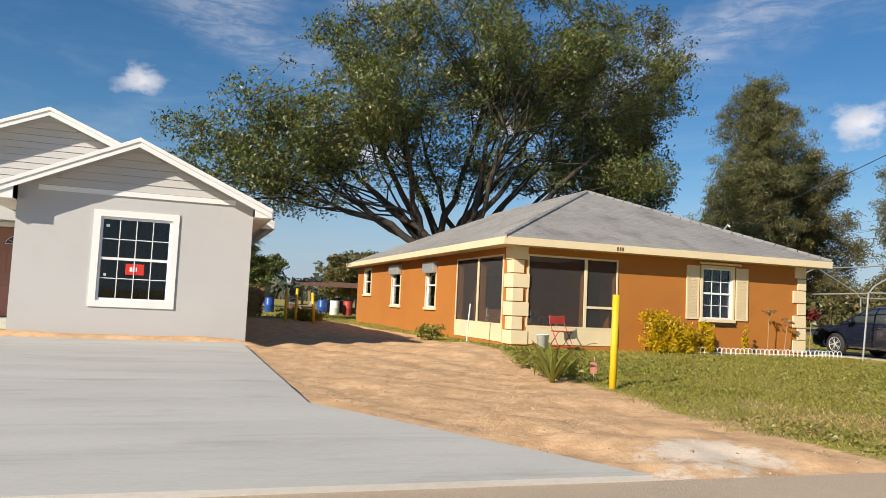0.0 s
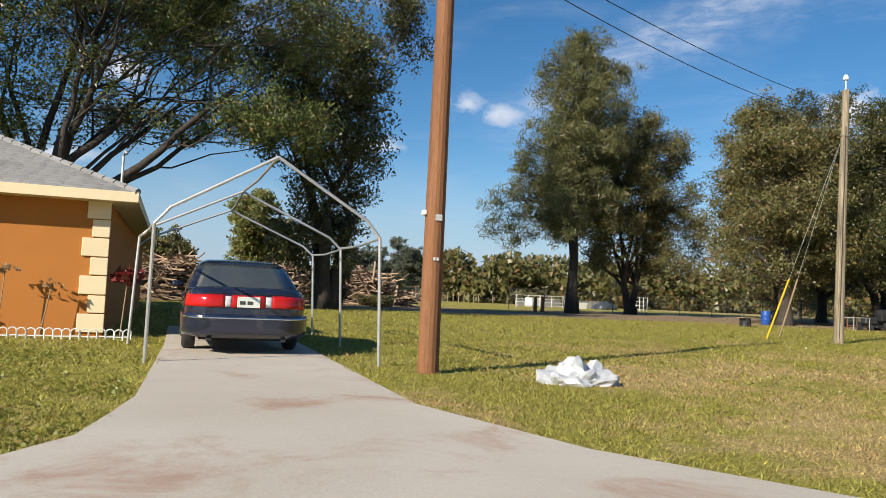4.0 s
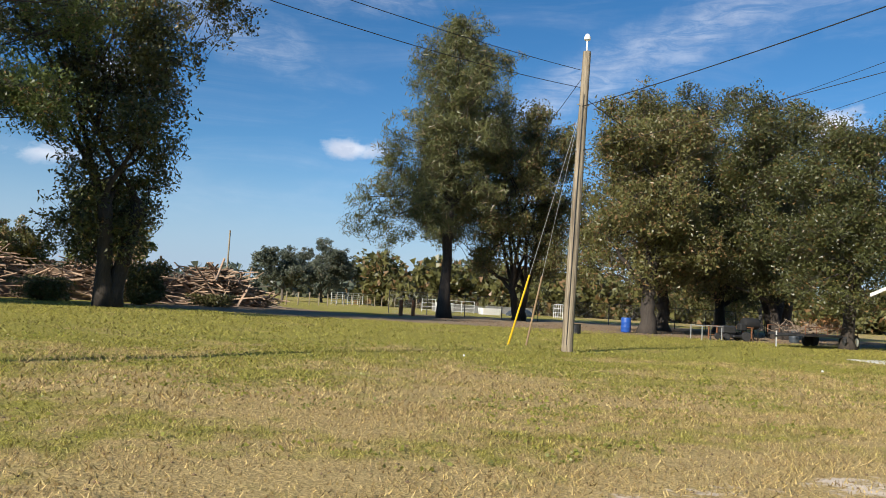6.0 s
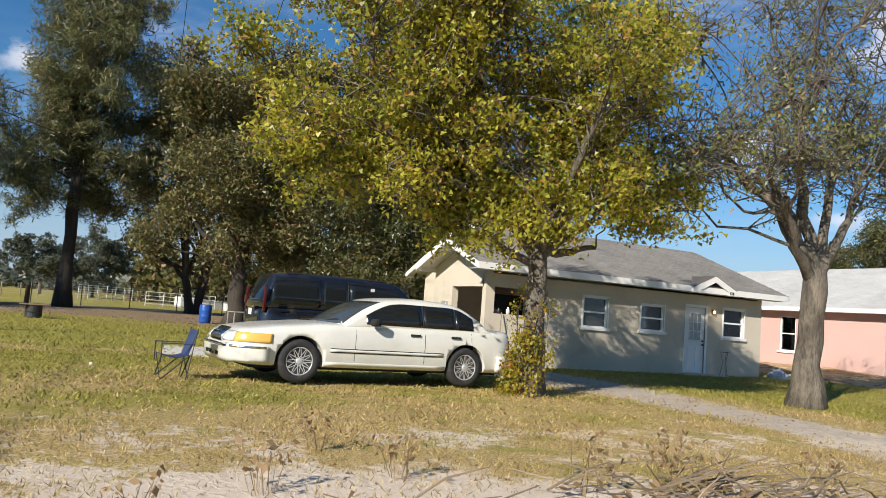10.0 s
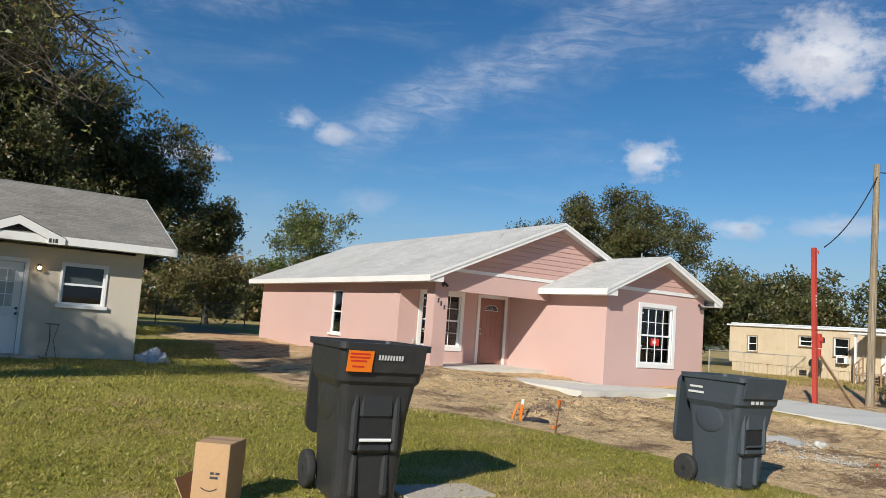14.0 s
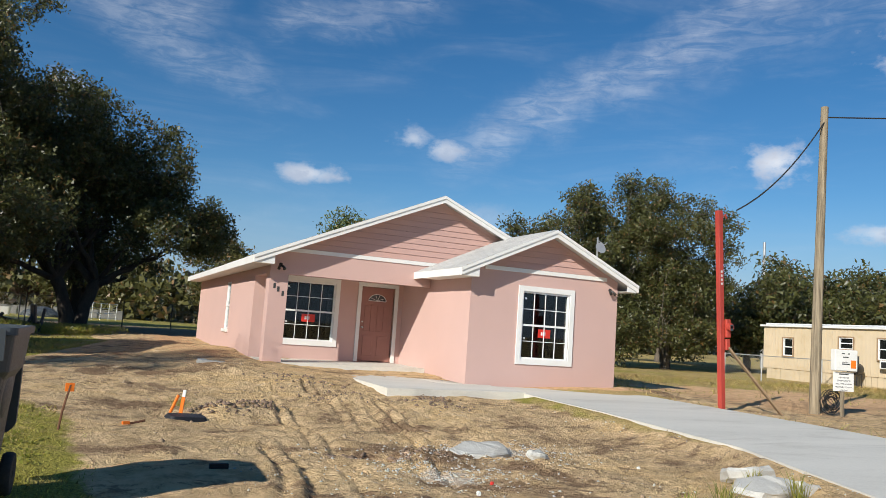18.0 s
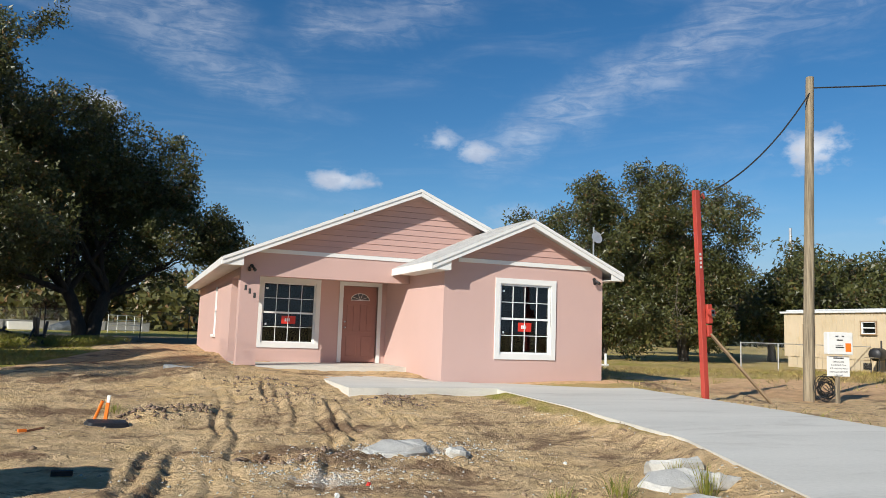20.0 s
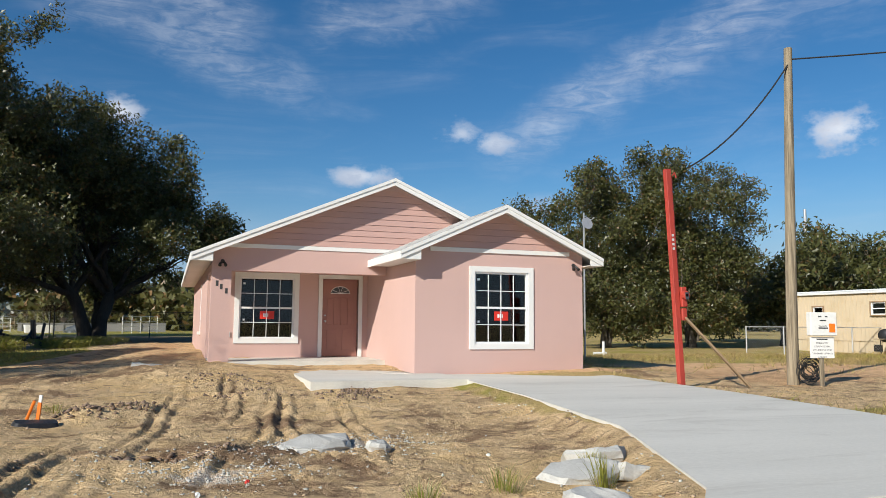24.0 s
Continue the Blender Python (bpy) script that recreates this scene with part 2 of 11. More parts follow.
WOOD_BROWN = surf("creosoted pine", (0.25, 0.108, 0.042), (0.16, 0.066, 0.027), 2.0, 18, 0.8, 0.6, stretch=(3, 3, 0.25), stain=(0.10, 0.05, 0.025), amount=0.5)
WOOD_RAW = surf("raw lumber", (0.36, 0.25, 0.15), (0.28, 0.19, 0.11), 2.0, 30, 0.8, 0.3, stretch=(4, 1, 1))
BARK = surf("bark", (0.14, 0.115, 0.09), (0.075, 0.062, 0.05), 1.5, 10, 0.95, 1.0, stretch=(2, 2, 0.5), stain=(0.23, 0.21, 0.18), amount=0.4, depth=0.03)
BARK_DARK = surf("dark bark", (0.062, 0.049, 0.038), (0.032, 0.026, 0.021), 1.5, 10, 0.95, 1.0, stretch=(2, 2, 0.5), stain=(0.11, 0.095, 0.08), amount=0.3, depth=0.03)
BARK_PALE = surf("pale flaking bark", (0.23, 0.195, 0.15), (0.075, 0.062, 0.048), 2.6, 16, 0.95, 1.0, stretch=(2, 2, 0.5), stain=(0.05, 0.042, 0.034), amount=0.9, depth=0.05)
PALM_BARK = surf("palm bark", (0.25, 0.21, 0.17), (0.15, 0.125, 0.10), 3, 12, 0.95, 1.0, depth=0.03)
RED_PAINT = surf("red paint", (0.46, 0.055, 0.034), (0.34, 0.040, 0.028), 2, 25, 0.6, 0.3, stretch=(2, 2, 0.4), stain=(0.28, 0.05, 0.035), amount=0.4)
YELLOW_PAINT = surf("yellow paint", (0.78, 0.50, 0.015), (0.70, 0.42, 0.012), 2, 25, 0.55, 0.15, stain=(0.45, 0.30, 0.06), amount=0.3)
GALV = surf("galvanised tube", (0.60, 0.60, 0.59), (0.48, 0.48, 0.47), 3, 40, 0.45, 0.1, metal=0.6)
DARK_METAL = surf("dark metal", (0.05, 0.05, 0.052), (0.03, 0.03, 0.032), 3, 40, 0.5, 0.1, metal=0.5)
RUST = surf("rusty steel", (0.20, 0.085, 0.04), (0.10, 0.05, 0.03), 3, 25, 0.9, 0.5, stain=(0.30, 0.15, 0.07), amount=0.5)
CHROME = surf("chrome", (0.75, 0.75, 0.76), (0.68, 0.68, 0.69), 3, 60, 0.15, 0.0, metal=1.0)
ALLOY = surf("alloy", (0.62, 0.62, 0.61), (0.50, 0.50, 0.49), 4, 60, 0.4, 0.05, metal=0.3, stain=(0.12, 0.1, 0.09), amount=0.35)
RUBBER = surf("tyre rubber", (0.03, 0.03, 0.03), (0.02, 0.02, 0.02), 4, 50, 0.85, 0.2, stain=(0.11, 0.10, 0.085), amount=0.3)
BLACK = surf("matt black", (0.014, 0.014, 0.014), (0.01, 0.01, 0.01), 3, 30, 0.85, 0.05)
# the shade of unlit rooms put into a surface colour
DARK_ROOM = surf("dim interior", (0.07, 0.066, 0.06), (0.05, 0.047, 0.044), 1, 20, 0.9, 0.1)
BIN_GREY = surf("dark grey bin plastic", (0.050, 0.060, 0.076), (0.042, 0.058, 0.065), 1.5, 60, 0.5, 0.15, stain=(0.14, 0.135, 0.12), amount=0.30)
BIN_BLACK = surf("black bin plastic", (0.030, 0.031, 0.033), (0.024, 0.025, 0.027), 1.5, 60, 0.45, 0.15, stain=(0.09, 0.085, 0.078), amount=0.25)
CARD = surf("cardboard", (0.50, 0.315, 0.165), (0.44, 0.27, 0.14), 2, 40, 0.85, 0.15)
CARD_DARK = surf("cardboard tape", (0.34, 0.22, 0.12), (0.29, 0.185, 0.10), 2, 40, 0.5, 0.05)
ORANGE_LABEL = surf("orange label", (0.85, 0.20, 0.01), (0.78, 0.18, 0.01), 2, 40, 0.5, 0.0)
RED_LABEL = surf("red label", (0.62, 0.03, 0.015), (0.55, 0.025, 0.012), 2, 40, 0.5, 0.0)
INK = surf("dark print", (0.05, 0.05, 0.05), (0.04, 0.04, 0.04), 2, 40, 0.7, 0.0)
PALE_INK = surf("pale print", (0.62, 0.62, 0.60), (0.5, 0.5, 0.49), 2, 40, 0.7, 0.0)
PAINT_WHITE_CAR = flake("cream white car paint", (0.76, 0.745, 0.68), 0.3, 0.5)
PAINT_NAVY = flake("navy car paint", (0.012, 0.016, 0.034), 0.22, 0.8, (0.010, 0.013, 0.028))
PAINT_BLUEBLACK = flake("black car paint", (0.008, 0.010, 0.018), 0.22, 0.8, (0.007, 0.008, 0.015))
TINTED = surf("tinted car glass", (0.012, 0.014, 0.016), (0.010, 0.012, 0.014), 1, 30, 0.06, 0.0, sheen=0.6)
CLEAR_DARK = surf("car glass", (0.06, 0.07, 0.075), (0.045, 0.052, 0.056), 1.5, 30, 0.06, 0.0, sheen=0.6)
LAMP_RED = surf("red lamp lens", (0.50, 0.012, 0.010), (0.38, 0.010, 0.008), 3, 60, 0.15, 0.05)
LAMP_DARK = surf("smoked red lamp lens", (0.07, 0.006, 0.006), (0.05, 0.005, 0.005), 3, 40, 0.12, 0.0)
LAMP_CLEAR = surf("clear lamp lens", (0.62, 0.62, 0.60), (0.5, 0.5, 0.48), 3, 60, 0.12, 0.05)
LAMP_AMBER = surf("amber lamp lens", (0.74, 0.44, 0.10), (0.66, 0.38, 0.08), 3, 60, 0.15, 0.05)
PLATE = surf("number plate", (0.66, 0.68, 0.62), (0.58, 0.62, 0.56), 3, 60, 0.4, 0.0)
DOOR_BROWN = surf("primed door", (0.33, 0.155, 0.12), (0.29, 0.135, 0.105), 0.8, 30, 0.55, 0.1, stretch=(3, 3, 0.5))
CURTAIN = surf("pale blinds", (0.40, 0.43, 0.42), (0.34, 0.36, 0.355), 2, 30, 0.8, 0.1, piece=0.2)
BLUE_PLASTIC = surf("blue plastic", (0.02, 0.085, 0.36), (0.016, 0.07, 0.29), 2, 30, 0.4, 0.05)
NAVY_CLOTH = surf("navy cloth", (0.03, 0.05, 0.13), (0.022, 0.038, 0.10), 3, 60, 0.9, 0.3)
WHITE_PLASTIC = surf("white plastic", (0.78, 0.78, 0.75), (0.7, 0.7, 0.67), 2, 30, 0.45, 0.05, stain=(0.5, 0.46, 0.4), amount=0.2)
YELLOW_SIDING = surf("yellow metal siding", (0.62, 0.515, 0.37), (0.56, 0.46, 0.31), 0.7, 25, 0.55, 0.1, stain=(0.45, 0.32, 0.16), amount=0.35)
WHITE_METAL = surf("white metal roof", (0.74, 0.75, 0.75), (0.66, 0.67, 0.67), 0.6, 20, 0.45, 0.1, stain=(0.45, 0.42, 0.38), amount=0.25)
STRAW = surf("dry thatch", (0.42, 0.30, 0.14), (0.30, 0.21, 0.10), 2, 20, 0.95, 0.5, island=0.5)
SCRAP = surf("broken timber", (0.30, 0.205, 0.125), (0.16, 0.105, 0.065), 1.2, 12, 0.95, 0.5, island=0.8, stain=(0.35, 0.15, 0.07), amount=0.4)
STONE = surf("far masonry", (0.30, 0.29, 0.27), (0.24, 0.235, 0.22), 0.5, 10, 0.9, 0.2)
GLASS = pane_glass("window glass", (0.42, 0.46, 0.47))
WIRE = surf("black cable", (0.02, 0.02, 0.02), (0.015, 0.015, 0.015), 2, 20, 0.7, 0.0)
BAG = surf("white plastic bags", (0.56, 0.57, 0.58), (0.42, 0.43, 0.45), 5, 25, 0.4, 0.6, depth=0.02)

OAK_LEAF = leafy("oak leaves", (0.050, 0.074, 0.018), (0.185, 0.215, 0.055), (0.30, 0.19, 0.07), 0.08, 0.3)
OAK_DULL = leafy("dull oak leaves", (0.074, 0.078, 0.025), (0.205, 0.190, 0.062), (0.26, 0.16, 0.07), 0.14, 0.3)
DARK_LEAF = leafy("dark leaves", (0.036, 0.045, 0.014), (0.130, 0.130, 0.038), (0.18, 0.11, 0.04), 0.08, 0.25)
NEEDLE = leafy("she-oak needles", (0.070, 0.082, 0.030), (0.19, 0.19, 0.065), (0.22, 0.16, 0.08), 0.10, 0.3)
LIME_LEAF = leafy("yellowing leaves", (0.13, 0.165, 0.022), (0.60, 0.535, 0.06), (0.52, 0.30, 0.08), 0.12, 0.5)
SPARSE_LEAF = leafy("small grey-green leaves", (0.12, 0.15, 0.045), (0.28, 0.28, 0.085), (0.36, 0.25, 0.10), 0.15, 0.35)
# greyed green: the haze of distance is mixed into the leaf colour
FAR_LEAF = leafy("haze-tinted far leaves", (0.065, 0.080, 0.055), (0.115, 0.130, 0.088), (0.18, 0.16, 0.11), 0.08, 0.2)
PALM_LEAF = leafy("palm fronds", (0.055, 0.075, 0.02), (0.13, 0.14, 0.04), (0.26, 0.18, 0.07), 0.3, 0.3)
CROTON = leafy("golden leaves", (0.52, 0.36, 0.01), (0.85, 0.60, 0.015), (0.20, 0.20, 0.02), 0.12, 0.5)
TI_LEAF = leafy("red leaves", (0.20, 0.03, 0.03), (0.34, 0.06, 0.045), (0.12, 0.05, 0.03), 0.2, 0.4)
DRY_LEAF = leafy("dry brown leaves", (0.30, 0.19, 0.09), (0.46, 0.33, 0.18), (0.2, 0.14, 0.07), 0.2, 0.4)
WEED = leafy("weed leaves", (0.17, 0.19, 0.030), (0.38, 0.36, 0.065), (0.40, 0.32, 0.12), 0.15, 0.4)


# ---- helpers for shapes ----
def thing(name, label, category, at=(0, 0, 0), turn=0.0, group="", kind=""):
    ob = new(name)
    ob.empty_display_size = 0.2
    ob.matrix_world = pose(*at, 0, 0, turn)
    return tagged(ob, label, category, group, kind)


def part(name, bm, material, parent=None, label="", smooth=False):
    """Links a bmesh as one mesh object under a thing or a part."""
    me = bpy.data.meshes.new(name)
    bmesh.ops.recalc_face_normals(bm, faces=bm.faces)
    bm.to_mesh(me)
    bm.free()
    if smooth:
        me.shade_smooth()
    me.materials.append(material)
    ob = new(name, me)
    if parent is not None:
        ob.parent = parent
    if label:
        ob["label"] = label
    return ob


def solo(name, bm, material, label, category, group="", kind="", smooth=False):
    return tagged(part(name, bm, material, smooth=smooth), label, category, group, kind)


def box(bm, a, b, bev=0.0, m=None, seg=1):
    """A box from corner a to corner b, bevelled by bev, moved by m."""
    g = bmesh.ops.create_cube(bm, size=1.0)["verts"]
    mid = [(p + q) / 2 for p, q in zip(a, b)]
    size = [abs(q - p) for p, q in zip(a, b)]
    bmesh.ops.transform(bm, matrix=Matrix.LocRotScale(mid, None, size), verts=g)
    if bev:
        edges = list({e for v in g for e in v.link_edges})
        g = bmesh.ops.bevel(bm, geom=edges, offset=bev, segments=seg, affect="EDGES", profile=0.5)["verts"]
    if m is not None:
        bmesh.ops.transform(bm, matrix=m, verts=g)
    return bm


def boxed(a, b, bev=0.0, m=None, seg=1):
    return box(bmesh.new(), a, b, bev, m, seg)


def prism(bm, poly, z0, z1, m=None):
    """An upright prism over a polygon of (x, y)."""
    lo = [bm.verts.new((x, y, z0)) for x, y in poly]
    hi = [bm.verts.new((x, y, z1)) for x, y in poly]
    n = len(poly)
    bm.faces.new(hi), bm.faces.new(lo[::-1])
    for i in range(n):
        bm.faces.new((lo[i], lo[(i + 1) % n], hi[(i + 1) % n], hi[i]))
    if m is not None:
        bmesh.ops.transform(bm, matrix=m, verts=lo + hi)
    return bm


def slab_xz(bm, poly, y0, y1):
    """A plate over a polygon of (x, z), from y0 to y1."""
    lo = [bm.verts.new((x, y0, z)) for x, z in poly]
    hi = [bm.verts.new((x, y1, z)) for x, z in poly]
    n = len(poly)
    bm.faces.new(hi), bm.faces.new(lo[::-1])
    for i in range(n):
        bm.faces.new((lo[i], lo[(i + 1) % n], hi[(i + 1) % n], hi[i]))
    return bm


def tube(bm, points, radii, sides=8, cap=True):
    """A tapered tube along points."""
    pts = [Vector(p) for p in points]
    if not isinstance(radii, (list, tuple)):
        radii = [radii] * len(pts)
    rings, side = [], None
    for i, p in enumerate(pts):
        d = (pts[min(i + 1, len(pts) - 1)] - pts[max(i - 1, 0)]).normalized()
        if side is None:
            side = d.orthogonal().normalized()
        side = (side - d * side.dot(d)).normalized()
        other = d.cross(side)
        rings.append([bm.verts.new(p + (side * math.cos(2 * math.pi * j / sides) + other * math.sin(2 * math.pi * j / sides)) * radii[i]) for j in range(sides)])
    for a, b in zip(rings, rings[1:]):
        for j in range(sides):
            bm.faces.new((a[j], a[(j + 1) % sides], b[(j + 1) % sides], b[j]))
    if cap:
        bm.faces.new(rings[0][::-1]), bm.faces.new(rings[-1])
    return bm


def lathe(bm, profile, sides=24, m=None):
    """Turns a profile of (radius, z) round the z axis."""
    rings = [[bm.verts.new((r * math.cos(2 * math.pi * j / sides), r * math.sin(2 * math.pi * j / sides), z)) for j in range(sides)] for r, z in profile]
    for a, b in zip(rings, rings[1:]):
        for j in range(sides):
            bm.faces.new((a[j], a[(j + 1) % sides], b[(j + 1) % sides], b[j]))
    bm.faces.new(rings[0][::-1]), bm.faces.new(rings[-1])
    if m is not None:
        bmesh.ops.transform(bm, matrix=m, verts=[v for r in rings for v in r])
    return bm


def loft(bm, rings, close=True):
    vs = [[bm.verts.new(p) for p in r] for r in rings]
    n = len(vs[0])
    for a, b in zip(vs, vs[1:]):
        for j in range(n):
            bm.faces.new((a[j], a[(j + 1) % n], b[(j + 1) % n], b[j]))
    if close:
        bm.faces.new(vs[0][::-1]), bm.faces.new(vs[-1])
    return bm


def rounded(hx, hy, r, z, n=4, cx=0.0, cy=0.0):
    """A rounded rectangle of half sizes hx, hy at height z."""
    out = []
    for sx, sy, a0 in ((1, 1, 0), (-1, 1, 90), (-1, -1, 180), (1, -1, 270)):
        for i in range(n + 1):
            a = radians(a0 + 90 * i / n)
            out.append((cx + sx * (hx - r) + r * math.cos(a), cy + sy * (hy - r) + r * math.sin(a), z))
    return out


def mesh_from(name, verts, faces, material, parent=None):
    """A mesh from arrays: verts (n, 3), faces (m, 3 or 4)."""
    me = bpy.data.meshes.new(name)
    verts, faces = np.asarray(verts, dtype=np.float32), np.asarray(faces, dtype=np.int32)
    k = faces.shape[1]
    me.vertices.add(len(verts)), me.loops.add(faces.size), me.polygons.add(len(faces))
    me.vertices.foreach_set("co", verts.ravel())
    me.loops.foreach_set("vertex_index", faces.ravel())
    me.polygons.foreach_set("loop_start", np.arange(0, faces.size, k, dtype=np.int32))
    me.update(calc_edges=True)
    me.materials.append(material)
    ob = new(name, me)
    if parent is not None:
        ob.parent = parent
    return ob


def shingles(name, a, b, c, d, material, parent, rise=0.145, tab=0.31, seed=1):
    """Courses of tabs over the slope a (eave left), b (eave right), c (ridge right), d (ridge left)."""
    rng = np.random.default_rng(seed)
    a, b, c, d = (np.array(p, float) for p in (a, b, c, d))
    nrm = np.cross(b - a, d - a)
    nrm /= np.linalg.norm(nrm)
    if nrm[2] < 0:
        nrm = -nrm
    height = np.linalg.norm((d + c) / 2 - (a + b) / 2)
    rows = max(2, int(height / rise))
    V, F = [], []
    for i in range(rows):
        v0, v1 = i / rows, min((i + 1.25) / rows, 1.0)
        l0, r0 = a + (d - a) * v0, b + (c - b) * v0
        l1, r1 = a + (d - a) * v1, b + (c - b) * v1
        wide = np.linalg.norm(r0 - l0)
        n = max(1, int(wide / tab))
        cut = np.clip((np.arange(n + 1) + (0.5 * (i % 2)) + rng.uniform(-0.12, 0.12, n + 1)) / n, 0, 1)
        cut[0], cut[-1] = 0, 1
        gap = 0.004 / max(wide, 0.1)
        for s, e in zip(cut[:-1], cut[1:]):
            if e - s < 0.3 / n:
                continue
            s2, e2 = s + gap, e - gap
            lift = nrm * (0.014 + rng.uniform(0, 0.006))
            top = nrm * 0.003
            q = [l0 + (r0 - l0) * s2 + lift, l0 + (r0 - l0) * e2 + lift, l1 + (r1 - l1) * e2 + top, l1 + (r1 - l1) * s2 + top, l0 + (r0 - l0) * s2, l0 + (r0 - l0) * e2]
            k = len(V)
            V += q
            F += [(k, k + 1, k + 2, k + 3), (k + 4, k + 5, k + 1, k)]
    ob = mesh_from(name, V, F, material, parent)
    ob["kind"] = "stuff"
    return ob


def wall(name, axis, at, thick, lo, hi, z0, z1, holes, material, parent, top=None):
    """A wall in the plane axis = at, thickness going to at + thick, from lo to hi, with rectangular holes (a, b, za, zb)."""
    bm = bmesh.new()
    us = sorted({lo, hi, *[h[0] for h in holes], *[h[1] for h in holes]})
    zs = sorted({z0, z1, *[h[2] for h in holes], *[h[3] for h in holes]})
    for u0, u1 in zip(us, us[1:]):
        for q0, q1 in zip(zs, zs[1:]):
            um, qm = (u0 + u1) / 2, (q0 + q1) / 2
            if any(h[0] < um < h[1] and h[2] < qm < h[3] for h in holes):
                continue
            if axis == "y":
                box(bm, (u0, min(at, at + thick), q0), (u1, max(at, at + thick), q1))
            else:
                box(bm, (min(at, at + thick), u0, q0), (max(at, at + thick), u1, q1))
    bmesh.ops.remove_doubles(bm, verts=bm.verts, dist=0.0005)
    seen = {}
    for f in bm.faces:
        seen.setdefault(tuple(round(x, 3) for x in f.calc_center_median()), []).append(f)
    bmesh.ops.delete(bm, geom=[f for g in seen.values() if len(g) > 1 for f in g], context="FACES")
    return part(name, bm, material, parent)


def bars(parent, name, m, cells, high, material, label="", thick=0.003):
    """Plain bars in place of writing: cells of (x, width) in the plane of m (x to the right, y up)."""
    bm = bmesh.new()
    for x, y, wd in cells:
        box(bm, (x, y, 0), (x + wd, y + high, thick), 0, m)
    return part(name, bm, material, parent, label)


def pieces(name, bm, material, parent, label="", smooth=False):
    """Links every loose piece of a bmesh as a part of its own."""
    bm.verts.ensure_lookup_table()
    left = set(bm.verts)
    while left:
        seed = left.pop()
        island, edge_of = {seed}, [seed]
        while edge_of:
            v = edge_of.pop()
            for e in v.link_edges:
                o = e.other_vert(v)
                if o not in island:
                    island.add(o)
                    edge_of.append(o)
        left -= island
        one = bmesh.new()
        twin = {v: one.verts.new(v.co) for v in island}
        for f in {f for v in island for f in v.link_faces}:
            one.faces.new([twin[v] for v in f.verts])
        part(name, one, material, parent, label, smooth)
    bm.free()


def bezier(a, b, c, n):
    a, b, c = Vector(a), Vector(b), Vector(c)
    return [a * (1 - t) ** 2 + b * 2 * t * (1 - t) + c * t * t for t in (i / n for i in range(n + 1))]


# ---- trees ----
def leaf_cloud(name, centres, spread, count, size, material, parent, rng, droop=0.0, slim=0.55, flat=0.0, tri=False):
    """Leaves as small pointed blades scattered round the centres."""
    C = np.repeat(np.asarray(centres, float), count, axis=0)
    n = len(C)
    sp = np.asarray(spread, float)
    D = rng.normal(0, 1, (n, 3))
    D /= np.linalg.norm(D, axis=1)[:, None]
    P = C + D * (rng.uniform(0, 1, n) ** 0.55)[:, None] * sp * 1.7
    A = rng.normal(0, 1, (n, 3))
    A[:, 2] = A[:, 2] * (1 - flat) - droop
    A /= np.linalg.norm(A, axis=1)[:, None]
    B = np.cross(A, rng.normal(0, 1, (n, 3)))
    B /= np.linalg.norm(B, axis=1)[:, None] + 1e-9
    s = size * rng.uniform(0.6, 1.35, n)[:, None]
    N = np.cross(A, B)
    if tri:
        s = s * 1.12
        V = np.stack([P - A * s * 0.5 - B * s * 0.5 * slim, P - A * s * 0.4 + B * s * 0.5 * slim + N * s * 0.08, P + A * s * 0.6], axis=1).reshape(-1, 3)
        return mesh_from(name, V, np.arange(n * 3).reshape(-1, 3), material, parent)
    V = np.stack([P - A * s * 0.5, P + B * s * 0.5 * slim + N * s * 0.08, P + A * s * 0.5, P - B * s * 0.5 * slim + N * s * 0.08], axis=1).reshape(-1, 3)
    F = np.arange(n * 4).reshape(-1, 4)
    return mesh_from(name, V, F, material, parent)


